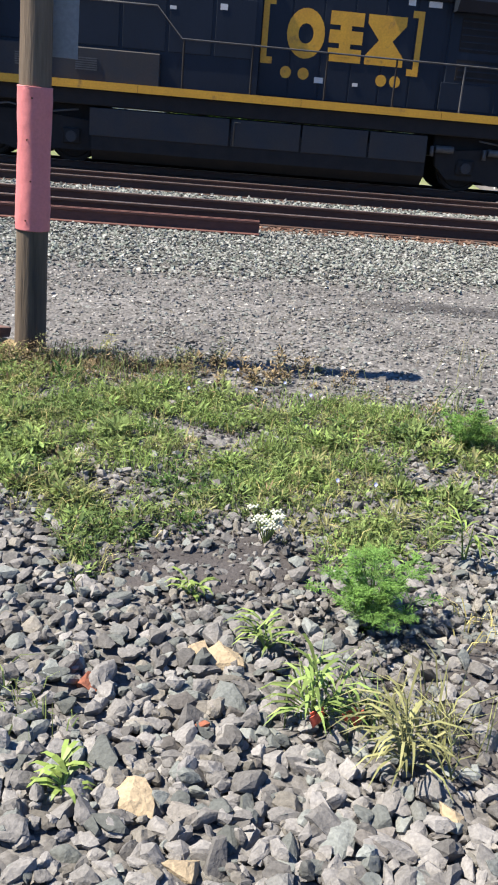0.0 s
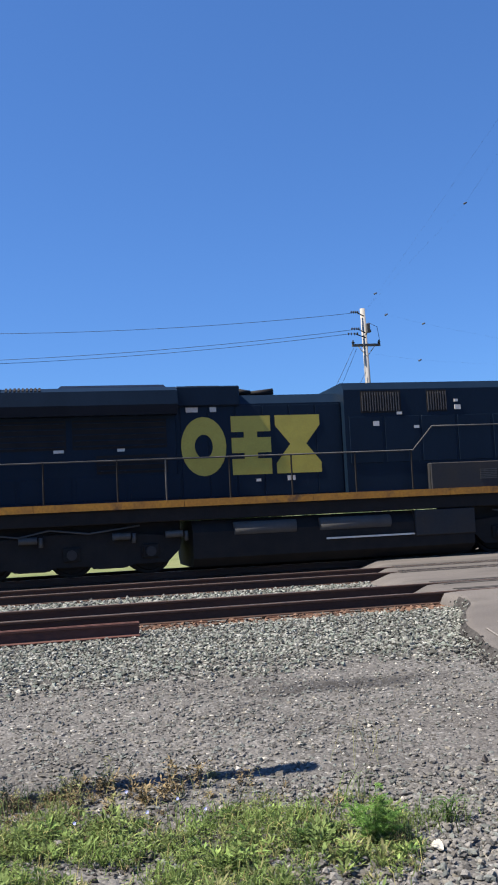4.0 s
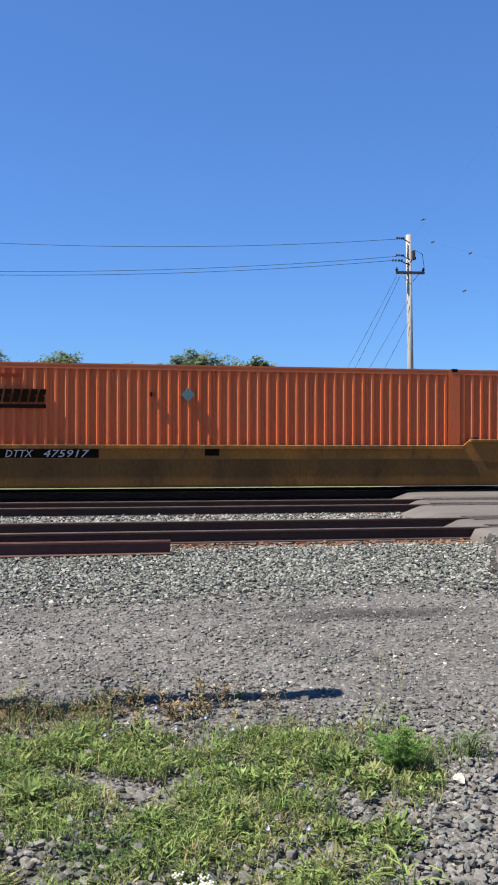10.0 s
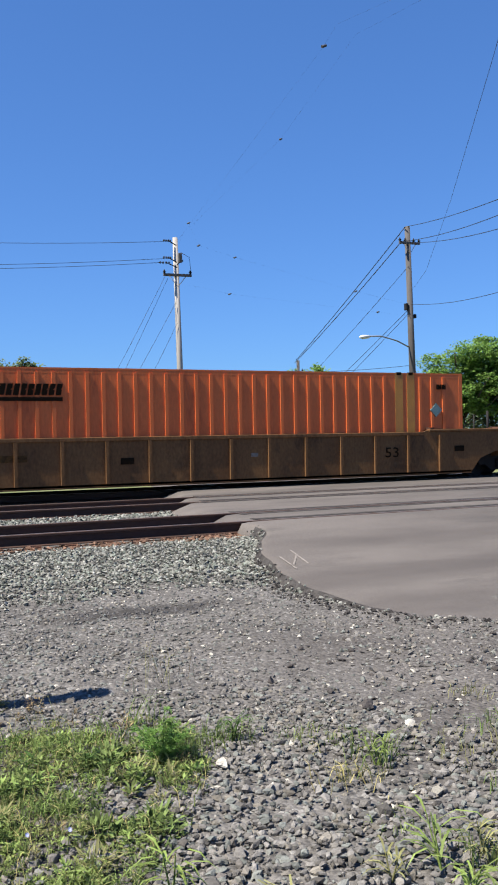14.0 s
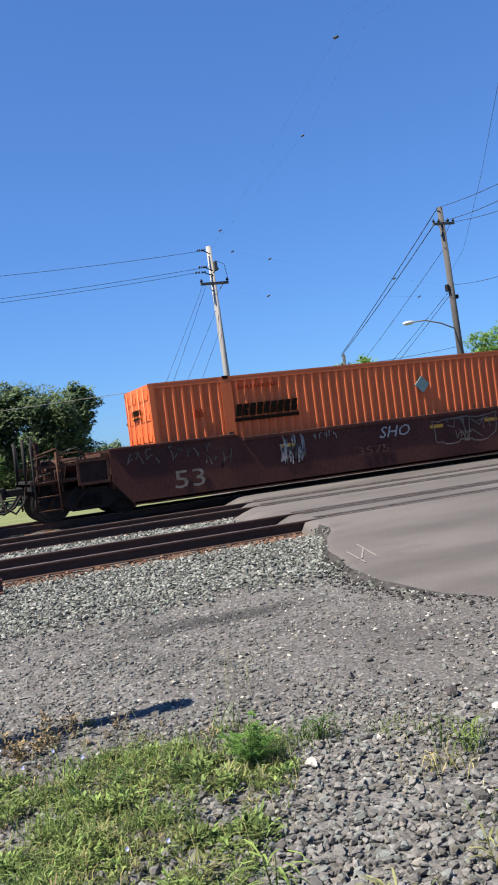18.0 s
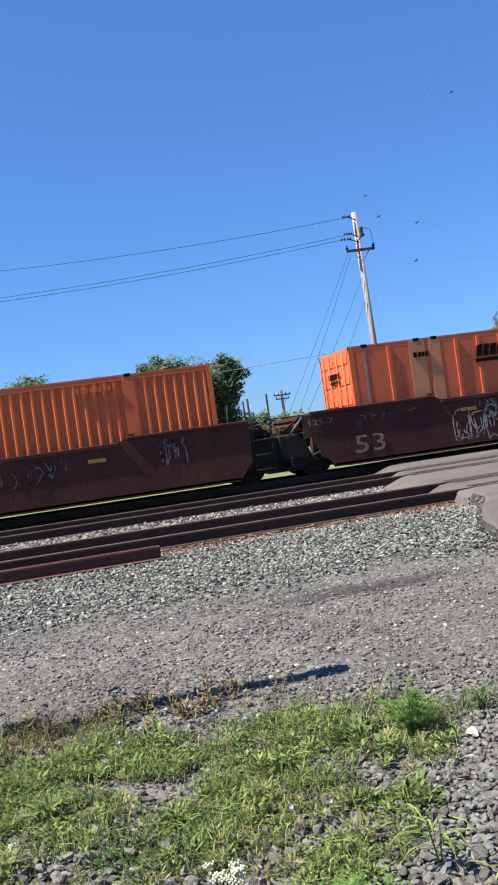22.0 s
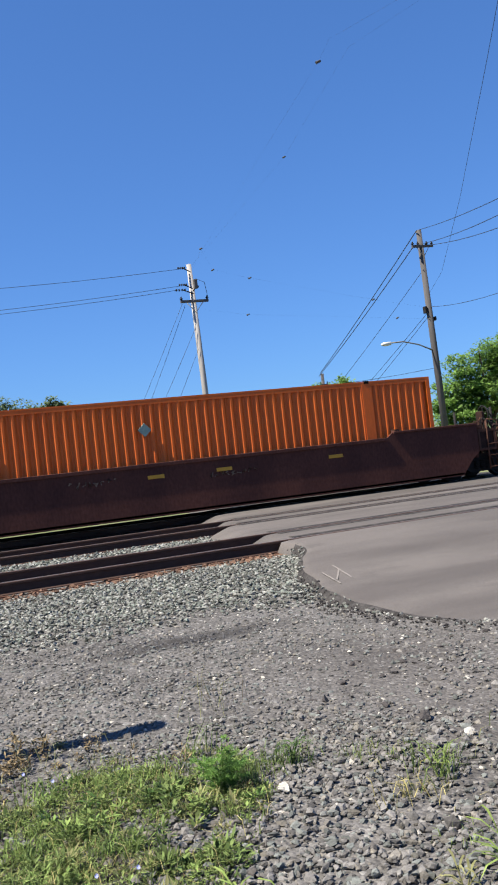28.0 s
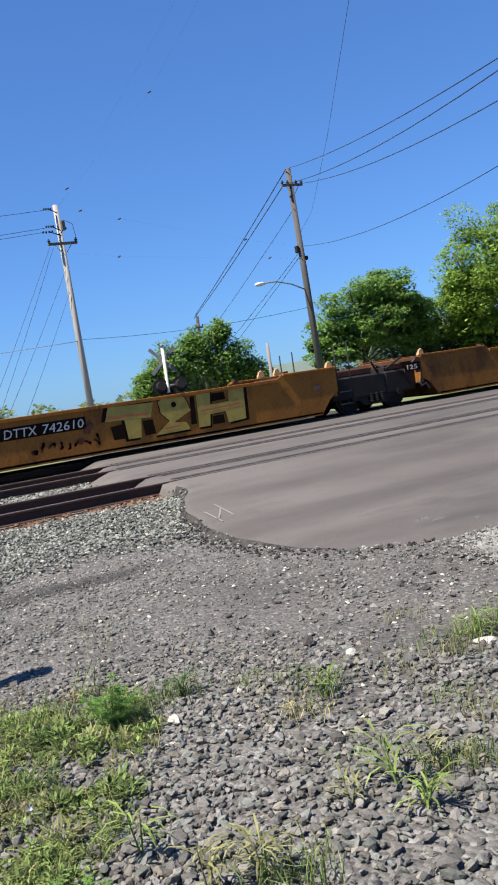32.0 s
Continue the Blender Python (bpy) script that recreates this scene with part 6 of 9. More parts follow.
slabs(w6, 117.7, [[(128.65 + (px - 128.65) * 1.05, 0.84 + (pz - 0.84) * 1.12) for px, pz in q] for q in TAG], "logoblack", 0.0, "black sprayed outline")
slabs(w6, 117.7, TAG, "graffyellow", 0.004, "yellow sprayed letter-like block")
slabs(w6, 117.7, [[(126.6 + (px - 126.55) * 0.86, 0.12 + pz * 0.93) for px, pz in q] for q in (((126.75, 0.34), (127.15, 0.34), (127.1, 0.74), (126.7, 0.70)), ((127.75, 0.32), (128.1, 0.34), (128.05, 0.74), (127.72, 0.74)), ((130.1, 0.97), (130.6, 0.99), (130.58, 1.2), (130.15, 1.2)), ((130.05, 0.32), (130.48, 0.32), (130.46, 0.56), (130.08, 0.56)), ((129.3, 0.42), (129.5, 0.42), (129.52, 1.2), (129.38, 1.2)))], "logoblack", 0.008, "black sprayed patch")
for k, (uu, zz) in enumerate(((128.54, 1.10),)):
    slabs(w6, 117.7, [[(uu + 0.075 * math.cos(i * math.tau / 10), zz + 0.075 * math.sin(i * math.tau / 10)) for i in range(10)]], "logoblack", 0.009, "black sprayed dot")
for pts in (((126.6, 0.96), (127.4, 0.93), (127.9, 0.90)), ((129.7, 0.75), (130.3, 0.78), (131.1, 0.80)), ((128.4, 0.42), (128.9, 0.45))):
    bm = B()
    ribbon(bm, [(126.6 + (px - 126.55) * 0.86 - 117.7, 0.12 + pz * 0.93) for px, pz in pts], 0.035, -1.527)
    part("sprayed_stroke", bm, "signred", w6, "red sprayed inner line")
scrawl(w6, 117.7, 124.6, 0.40, 1.8, 0.28, 8, "carpurple", 61, 0.05)
for uu in (125.9, 126.2, 126.1):
    slabs(w6, 117.7, [[(uu + 0.1 * math.cos(i), 0.55 + 0.35 * (uu - 125.9) / 0.3 + 0.09 * math.sin(i)) for i in range(6)]], "carpurple", 0.002, "dark rusty smear")
lettering("painted_number", "125-7", 0.20, "graffgrey", w4, pose(77.85 - 77.1, -1.516, 1.24), width=0.62)
# small stencils on the yellow and brown cars
for w_, u0, spots in ((w1, 9.45, ((12.9, 0.62), (28.6, 0.95), (29.4, 0.95), (20.5, 0.9))), (w2, 32.5, ((37.6, 0.9), (42.0, 0.7), (45.5, 0.8), (52.0, 0.8))), (w6, 117.7, ((133.0, 0.9), (122.6, 1.1)))):
    for k, (u, z_) in enumerate(spots):
        plate(w_, u0, u, z_, 0.34 if k % 2 else 0.2, 0.10 + 0.06 * (k % 2), "logoblack" if k % 2 else "graffgrey", "unreadable stencilled data")


# ---- gravel, stones and plants of the lot ----
def stone_soup(name, xs_, ys_, radii, mat, seed, faces20=True, sink=0.35, zs_=None, fine=1):
    """Angular crushed stones, each with its own shape cut by random planes, in one mesh."""
    r_ = np.random.default_rng(seed)
    bm = B()
    if faces20:
        bmesh.ops.create_icosphere(bm, subdivisions=fine, radius=1.0)
    else:
        vs = [bm.verts.new(v) for v in ((1, 0, 0), (0, 1, 0), (-1, 0, 0), (0, -1, 0), (0, 0, 1), (0, 0, -1))]
        for i in range(4):
            bm.faces.new([vs[i], vs[(i + 1) % 4], vs[4]])
            bm.faces.new([vs[(i + 1) % 4], vs[i], vs[5]])
    bm.verts.index_update()
    base = np.array([v.co[:] for v in bm.verts])
    fc = np.array([[v.index for v in f.verts] for f in bm.faces])
    bm.free()
    n_ = len(xs_)
    k = len(base)
    rough_ = (0.78, 1.22) if faces20 else (0.6, 1.3)
    shape = base[None] * r_.uniform(*rough_, (n_, k, 1))
    # cut against random planes, so that faces come out broad and flat
    for _ in range(9 if fine > 1 else 6 if faces20 else 3):
        d = r_.normal(0, 1, (n_, 1, 3))
        d /= np.linalg.norm(d, axis=2, keepdims=True)
        h = (shape * d).sum(2, keepdims=True)
        lim = r_.uniform(0.40, 0.72, (n_, 1, 1))
        shape = shape - d * np.maximum(h - lim, 0)
    shape = shape * np.stack([r_.uniform(0.95, 1.75, n_), r_.uniform(0.8, 1.3, n_), r_.uniform(0.55, 1.05, n_)], 1)[:, None]
    th = r_.uniform(0, math.tau, n_)
    tl = r_.normal(0, 0.45, n_)
    c, s = np.cos(th)[:, None], np.sin(th)[:, None]
    ct, st = np.cos(tl)[:, None], np.sin(tl)[:, None]
    x, y, z = shape[..., 0], shape[..., 1], shape[..., 2]
    y, z = ct * y - st * z, st * y + ct * z
    x, y = c * x - s * y, s * x + c * y
    R = np.asarray(radii)[:, None]
    z0 = ground_z(np.asarray(xs_), np.asarray(ys_)) if zs_ is None else zs_
    P = np.stack([x * R + np.asarray(xs_)[:, None], y * R + np.asarray(ys_)[:, None], z * R + (z0 + np.asarray(radii) * (0.5 - sink))[:, None]], -1)
    F = (fc[None] + (np.arange(n_) * k)[:, None, None]).reshape(-1, 3)
    return new(name, soup(name, P.reshape(-1, 3), F, mat))


EDGE_Y = np.linspace(5.8, 13, 60)
EDGE_X = np.array([left_edge(v) for v in EDGE_Y])


def oily(x, y):
    """Where the oil stain lies, 0 to 1."""
    return np.exp(-(((x - 2.62) / 0.85) ** 2 + ((y - 8.05 - 0.1 * (x - 2.62)) / 0.26) ** 2) ** 2)


def off_road(x, y):
    return (y < 5.8) | (x < np.interp(y, EDGE_Y, EDGE_X) - 0.02)


def patch_noise(x, y, s, seed=0.0):
    return np.sin(s * x * 1.7 + 1.3 * np.sin(s * y * 1.1 + seed) + seed) * np.cos(s * y * 1.9 + 1.1 * np.sin(s * x * 0.8 + 2 * seed)) * 0.5 + 0.5


def grass_cover(x, y):
    """How thick the grass stands, 0 to 1."""
    low = np.interp(x, [-4, -0.9, -0.55, -0.35, -0.1, 0.1, 0.35, 0.7, 1.0, 1.35, 1.65, 1.8], [3.2, 3.35, 3.2, 2.7, 2.95, 3.2, 3.05, 2.75, 3.1, 3.55, 4.1, 5.2])
    high = np.interp(x, [-4, -1.2, -0.6, 0.0, 0.8, 1.6, 1.8], [5.6, 5.45, 5.2, 5.12, 5.03, 4.85, 4.5])
    d = np.minimum(y - low, high - y)
    return np.clip(d / 0.28 + 0.25, 0, 1) * (x < 1.75) * np.clip((x + 3.7) / 0.9, 0, 1) * np.clip(1.7 * patch_noise(x, y, 2.6, 0.7) + 0.9 * patch_noise(x, y, 6.5, 2.0) - 0.60 + 0.28 * (x < -0.3), 0.05, 1) * (1 - bare(x, y))


def bare(x, y):
    """Stony gaps in the grass, 0 to 1."""
    out = 0 * x
    for cx, cy, rx, ry in ((-0.72, 4.72, 0.20, 0.13), (0.09, 4.06, 0.12, 0.15), (0.35, 5.02, 0.35, 0.07), (0.86, 3.42, 0.18, 0.12), (1.25, 3.75, 0.22, 0.10), (-0.35, 3.55, 0.12, 0.10), (-1.5, 4.6, 0.15, 0.1)):
        out = np.maximum(out, np.exp(-(((x - cx) / rx) ** 2 + ((y - cy) / ry) ** 2) ** 2))
    return 0.95 * out


def clumpy(x, y):
    """Where the weeds grow in tufts, 0 to 1."""
    return np.clip(1.5 * patch_noise(x, y, 9.0, 1.1) * patch_noise(x, y, 15.0, 4.2) + 0.35 * patch_noise(x, y, 4.0, 2.2) - 0.08, 0, 1)


def dirt_cover(x, y):
    """Bare dark soil among the stones, 0 to 1."""
    a_ = np.exp(-(((x - 0.2) / 0.42) ** 2 + ((y - 2.85) / 0.26) ** 2))
    b_ = np.exp(-(((x - 0.85) / 0.28) ** 2 + ((y - 2.15) / 0.30) ** 2))
    return np.clip(a_ + b_, 0, 1)


r0 = np.random.default_rng(11)


def scatter(n_, x0, x1, y0, y1, keep):
    x, y = r0.uniform(x0, x1, n_), r0.uniform(y0, y1, n_)
    m = keep(x, y) > r0.uniform(0, 1, n_)
    return x[m], y[m]


x, y = scatter(11000, -2.5, 1.3, 1.1, 3.7, lambda x, y: np.clip((x + 2.5) / 0.9, 0, 1) * np.clip((y - 1.1) / 0.3, 0, 1) * (1 - 0.97 * grass_cover(x, y)) * (1 - 0.75 * dirt_cover(x, y)))
rad = 0.86 * (0.011 + 0.028 * r0.uniform(0, 1, len(x)) ** 1.2) * np.where(r0.uniform(0, 1, len(x)) < 0.08, 1.35, 1) * np.interp(y, [1, 2.2, 3.4], [1.12, 1.0, 0.72])
near_ = np.flatnonzero((y < 2.05) & (np.abs(x) < 0.72))[:300]
rest = np.setdiff1d(np.arange(len(x)), near_)
STONES = []
for k in range(30):
    one = stone_soup("stone", np.zeros(1), np.zeros(1), np.array([0.03]), "stone", 400 + k, sink=0.5, zs_=np.zeros(1), fine=2)
    STONES.append(one.data)
    bpy.data.objects.remove(one)
for k, i in enumerate(near_):
    one = new("stone", STONES[k % 30])
    one.parent = ground
    one.matrix_basis = pose(x[i], y[i], float(ground_z(x[i], y[i])) + 0.35 * rad[i] + r0.uniform(-0.006, 0.016), r0.uniform(-35, 35), r0.uniform(-35, 35), r0.uniform(0, 360)) @ Matrix.Scale(rad[i] / 0.03, 4)
x, y, rad = x[rest], y[rest], rad[rest]
tagged(stone_soup("crushed_stones", x, y, rad, "stone", 1, sink=0.15, zs_=ground_z(x, y) + r0.uniform(-0.008, 0.022, len(x)), fine=2), "loose angular grey crushed stones by the grass", "gravel", kind="stuff")
x, y = scatter(40000, 0.9, 5.3, 0.7, 5.4, lambda x, y: np.clip((5.3 - x) / 1.1, 0, 1) * np.clip((y - 0.7) / 0.9, 0, 1) * (1 - 0.97 * grass_cover(x, y)) * off_road(x, y) * np.clip(1 - (y - np.interp(x, [1, 2, 3, 4], [5.0, 4.5, 3.7, 3.3])) / 0.9, 0.06, 1) * (0.62 + 0.38 * patch_noise(x, y, 1.6, 1.0)) * (1 - 0.85 * np.exp(-((x - 1.97) / 0.22) ** 2 - ((y - 3.33) / 0.10) ** 2)) * (1 - 0.8 * np.exp(-((x - 3.35) / 0.6) ** 2 - ((y - 4.0) / 0.35) ** 2)))
rad = 0.80 * (0.007 + 0.025 * r0.uniform(0, 1, len(x)) ** 1.5) * np.where(r0.uniform(0, 1, len(x)) < 0.05, 1.5, 1) * np.interp(y, [2, 3.6, 5.4], [1.10, 0.92, 0.72])
tagged(stone_soup("crushed_stones", x, y, rad, "stone", 2, sink=0.2, zs_=ground_z(x, y) + r0.uniform(-0.008, 0.014, len(x))), "loose grey crushed stones thinning out across the lot", "gravel", kind="stuff")
x, y = scatter(9000, 0.9, 5.4, 4.2, 8.6, lambda x, y: (1 - 0.97 * grass_cover(x, y)) * off_road(x, y) * (1 - 0.9 * oily(x, y)) * (0.15 + 0.85 * patch_noise(x, y, 1.3, 2.0)) * np.interp(x, [2.2, 3.4], [1, 0.35]))
rad = 0.006 + 0.016 * r0.uniform(0, 1, len(x)) ** 1.6
tagged(stone_soup("crushed_stones", x, y, rad, "stone", 8, sink=0.3), "small stones strewn over the packed lot", "gravel", kind="stuff")
x, y = scatter(5000, -0.4, 1.3, 1.7, 3.3, lambda x, y: dirt_cover(x, y) ** 0.6)
tagged(stone_soup("soil_crumbs", x, y, r0.uniform(0.004, 0.013, len(x)), "soil", 9, faces20=False, sink=-0.5), "dark soil crumbs and grit", "soil", kind="stuff")
x, y = scatter(1500, -0.4, 1.3, 1.7, 3.3, lambda x, y: dirt_cover(x, y) ** 0.6)
tagged(stone_soup("gravel_chips", x, y, r0.uniform(0.006, 0.020, len(x)), "stone", 10, sink=-0.2), "small chips lying on the dark soil", "gravel", kind="stuff")
ye = r0.uniform(6.0, 12.2, 520)
xe = np.array([jagged(v) for v in ye]) + r0.normal(-0.20, 0.09, 520)
tagged(stone_soup("asphalt_crumbs", xe, ye, r0.uniform(0.008, 0.024, 520), "asphaltedge", 12, faces20=False, sink=0.0, zs_=np.maximum(ground_z(xe, ye), np.array([ramp_z(v) for v in ye]) * np.clip((xe - np.array([jagged(v) for v in ye])) / 0.22 + 0.9, 0.1, 1) - 0.02)), "dark crumbs broken off the asphalt edge", "gravel", kind="stuff")
x, y = scatter(46000, -9, 5.8, 8.7, 12.15, lambda x, y: off_road(x, y) * np.clip((y - 8.9 + 0.5 * patch_noise(x, y, 1.7, 0.3)) / 1.3, 0.02, 1))
rad = r0.uniform(0.011, 0.030, len(x))
tagged(stone_soup("ballast_stones", x, y, rad, "stonefine", 3, faces20=False, sink=0.1, zs_=ground_z(x, y) + r0.uniform(-0.006, 0.022, len(x))), "pale grey railway ballast along the near track", "gravel", kind="stuff")
x, y = scatter(40000, -5, 5.2, 4.2, 9.8, lambda x, y: off_road(x, y) * (1 - 0.9 * oily(x, y)) * (1 - 0.9 * grass_cover(x, y)) * (0.4 + 0.6 * patch_noise(x, y, 0.8, 3.0)) * np.interp(x + 0.25 * (y - 5), [2.0, 3.2], [1, 0.4]))
rad = r0.uniform(0.006, 0.020, len(x)) * np.where(r0.uniform(0, 1, len(x)) < 0.04, 1.6, 1)
tagged(stone_soup("gravel_chips", x, y, rad, "stone", 4, faces20=False, sink=0.3), "small grey chips trodden into the gravel lot", "gravel", kind="stuff")
x, y = scatter(2600, 1.2, 4.0, 7.4, 8.8, oily)
tagged(stone_soup("oily_chips", x, y, r0.uniform(0.006, 0.022, len(x)), "oilsoil", 13, faces20=False, sink=0.4), "dark oil-soaked chips", "gravel", kind="stuff")
x, y = scatter(1000, -4, 5, 3.2, 9.6, lambda x, y: off_road(x, y) * 1.0)
tagged(stone_soup("pale_pebbles", x, y, r0.uniform(0.006, 0.020, len(x)), "palestone", 6, faces20=False, sink=0.3), "scattered pale pebbles on the gravel", "gravel", kind="stuff")
x, y = scatter(9000, -9, 6.2, TRACKS[0] + 0.9, TRACKS[1] - 0.9, lambda x, y: x * 0 + 1)
tagged(stone_soup("ballast_stones", x, y, r0.uniform(0.02, 0.045, len(x)), "stonefine", 7, faces20=False, sink=-0.6), "pale ballast between the near and middle tracks", "gravel", kind="stuff")


yl = r0.uniform(6.2, 12.1, 480)
xl_ = np.array([jagged(v) for v in yl])
dl = r0.normal(-0.11, 0.05, 480)
zl = np.array([ramp_z(v) for v in yl])
lo_ = np.maximum(np.minimum(zl - 0.16, 0.14), -0.02)
tagged(stone_soup("ballast_stones", xl_ + dl, yl, r0.uniform(0.010, 0.028, 480), "stonefine", 14, sink=0.3, zs_=lo_ + (zl - lo_) * np.clip((dl + 0.10) / 0.10, 0, 0.9)), "ballast stones spilled against the asphalt edge", "gravel", kind="stuff")
ring = [Vector((px, py)) for px, py in prof]
xs_p, ys_p = [], []
for k in range(1500):
    i_ = k % len(ring)
    q_ = ring[i_].lerp(ring[(i_ + 1) % len(ring)], r0.uniform(0, 1))
    xs_p.append(q_.x + r0.normal(0, 0.10))
    ys_p.append(q_.y + r0.normal(0, 0.09))
x, y = scatter(3600, 4.8, 8.6, 2.8, 5.95, lambda x, y: x * 0 + 0.9)
tagged(stone_soup("gravel_chips", x, y, r0.uniform(0.006, 0.022, len(x)), "stone", 18, faces20=False, sink=0.3, zs_=np.full(len(x), 0.016)), "grey chips strewn over the pale pad", "gravel", kind="stuff")
tagged(stone_soup("pale_grit", np.array(xs_p), np.array(ys_p), r0.uniform(0.008, 0.028, 1500), "concrete", 16, faces20=False, sink=0.3, zs_=np.full(1500, 0.012)), "pale crumbled concrete grit round the pad", "gravel", kind="stuff")


x, y = scatter(34, 2.2, 5.0, 3.6, 6.2, lambda x, y: off_road(x, y) * 1.0)
tagged(stone_soup("soil_clods", x, y, r0.uniform(0.014, 0.036, len(x)), "soil", 17, sink=0.2), "dark lumps of soil and asphalt on the lot", "soil", kind="stuff")


def single_stone(x, y, r, mat, seed, label):
    ob = stone_soup("stone", np.array([x]), np.array([y]), np.array([0.76 * r]), mat, seed, sink=0.1, fine=2)
    tagged(ob, label, "stone")


single_stone(1.696, 4.068, 0.066, "palestone", 21, "pale limestone lump beside the ferny weed")
single_stone(0.11, 2.275, 0.085, "yellowstone", 25, "yellowish sandstone lump on grey gravel")
single_stone(0.036, 2.31, 0.050, "yellowstone", 26, "small yellowish stone beside a larger one")
single_stone(-0.255, 2.125, 0.055, "redstone", 27, "reddish-brown stone on grey gravel")
single_stone(0.034, 1.955, 0.042, "redstone", 28, "orange brick fragment on grey gravel")
single_stone(-0.12, 1.69, 0.08, "yellowstone", 29, "tan flat stone among large grey ones")
single_stone(0.607, 1.635, 0.06, "yellowstone", 33, "small tan stone beside dry grass")
single_stone(-0.003, 1.475, 0.06, "yellowstone", 34, "tan stone half buried in grey gravel")
single_stone(-0.46, 3.85, 0.045, "palestone", 35, "pale flat stone lying in the grass")
single_stone(0.05, 4.12, 0.05, "yellowstone", 36, "tan stone in a bare patch of grass")
single_stone(3.35, 3.58, 0.06, "palestone", 30, "pale stone among dry grass")
single_stone(2.81, 4.06, 0.045, "palestone", 31, "flat pale stone on grey gravel")
single_stone(2.93, 3.33, 0.03, "palestone", 32, "small pale rounded stone on grey gravel")
single_stone(2.79, 4.45, 0.075, "soil", 37, "dark lump of soil lying on gravel")
single_stone(2.55, 5.26, 0.05, "soil", 38, "small dark lump of soil on gravel")


def soil_patch(name, cx, cy, rx, ry, mat, seed, label, lift=0.012):
    """A low ragged sheet of darker ground with a real edge."""
    rr_ = random.Random(seed)
    bm = B()
    n_ = 64
    rim, mid = [], []
    ph = [rr_.uniform(0, 6.3) for _ in range(4)]
    for i in range(n_):
        a_ = i * math.tau / n_
        k = 1 + 0.22 * math.sin(2 * a_ + ph[0]) + 0.14 * math.sin(5 * a_ + ph[1]) + 0.10 * math.sin(11 * a_ + ph[2]) + rr_.uniform(-0.08, 0.08)
        for lst, f_, dz in ((rim, 1.0, -0.012), (mid, 0.8, lift)):
            x_, y_ = cx + rx * k * f_ * math.cos(a_), cy + ry * k * f_ * math.sin(a_)
            lst.append(bm.verts.new((x_, y_, float(ground_z(np.array(x_), np.array(y_))) + dz + rr_.uniform(-0.003, 0.003))))
    c = bm.verts.new((cx, cy, float(ground_z(np.array(cx), np.array(cy))) + lift))
    for i in range(n_):
        j = (i + 1) % n_
        bm.faces.new([rim[i], rim[j], mid[j], mid[i]])
        bm.faces.new([mid[i], mid[j], c])
    tagged(part(name, bm, mat, None), label, "soil", kind="structure")


soil_patch("soil_patch", 0.22, 2.86, 0.50, 0.28, "soil", 1, "dark damp soil among the crushed stones")
soil_patch("soil_patch", 0.90, 2.12, 0.30, 0.34, "soil", 2, "dark damp soil under the weeds")


# ---- plants ----
def blades(name, x, y, h, w, mat, seed, lean=0.5, z=None):
    """Bent tapering blades, three faces each, in one mesh."""
    r_ = np.random.default_rng(seed)
    n_ = len(x)
    az, fc = r_.uniform(0, math.tau, n_), r_.uniform(0, math.tau, n_)
    ln = np.abs(r_.normal(lean, 0.3, n_)) * h
    z = ground_z(x, y) if z is None else z
    dx, dy = np.cos(az), np.sin(az)
    wx, wy = np.cos(fc) * w / 2, np.sin(fc) * w / 2
    P = np.empty((n_, 5, 3))
    P[:, 0] = np.stack([x - wx, y - wy, z - 0.01], 1)
    P[:, 1] = np.stack([x + wx, y + wy, z - 0.01], 1)
    P[:, 2] = np.stack([x - wx * 0.8 + dx * ln * 0.3, y - wy * 0.8 + dy * ln * 0.3, z + h * 0.6], 1)
    P[:, 3] = np.stack([x + wx * 0.8 + dx * ln * 0.3, y + wy * 0.8 + dy * ln * 0.3, z + h * 0.6], 1)
    P[:, 4] = np.stack([x + dx * ln, y + dy * ln, z + h * np.clip(1.0 - 0.35 * ln / h, 0.4, 1)], 1)
    F = np.array([[0, 1, 3], [0, 3, 2], [2, 3, 4]])
    F = (F[None] + 5 * np.arange(n_)[:, None, None]).reshape(-1, 3)
    return soup(name, P.reshape(-1, 3), F, mat)


def leaf_quads(x, y, z, ln, w, az, up):
    """Diamond leaves from a point outwards: arrays of corners and faces."""
    n_ = len(x)
    dx, dy, dz = np.cos(az) * np.cos(up), np.sin(az) * np.cos(up), np.sin(up)
    sx, sy = -np.sin(az), np.cos(az)
    o = np.stack([x, y, z], 1)
    d = np.stack([dx, dy, dz], 1) * np.asarray(ln)[:, None]
    s = np.stack([sx, sy, 0 * sx], 1) * np.asarray(w)[:, None] / 2
    P = np.stack([o, o + d * 0.5 + s + [0, 0, 0.002], o + d, o + d * 0.5 - s + [0, 0, 0.002]], 1).reshape(-1, 3)
    F = np.arange(4 * n_).reshape(-1, 4)
    return P, F


x, y = scatter(95000, -3.6, 1.9, 2.6, 5.8, lambda x, y: grass_cover(x, y) * (0.15 + 0.85 * clumpy(x, y)))
h = r0.uniform(0.025, 0.075, len(x)) * (0.6 + 1.2 * clumpy(x, y))
tagged(new("grass", blades("grass", x, y, h, r0.uniform(0.003, 0.007, len(x)), "grass", 41, 0.8)), "low green grass and clover on the gravel", "grass", kind="stuff")
x, y = scatter(90000, -3.6, 1.9, 2.6, 5.8, lambda x, y: grass_cover(x, y) * (0.12 + 0.88 * clumpy(x, y)))
P, F = leaf_quads(x, y, ground_z(x, y) + r0.uniform(0.003, 0.06, len(x)) * (0.3 + 1.2 * clumpy(x, y)), r0.uniform(0.012, 0.036, len(x)), r0.uniform(0.005, 0.012, len(x)), r0.uniform(0, math.tau, len(x)), r0.uniform(-0.3, 0.9, len(x)))
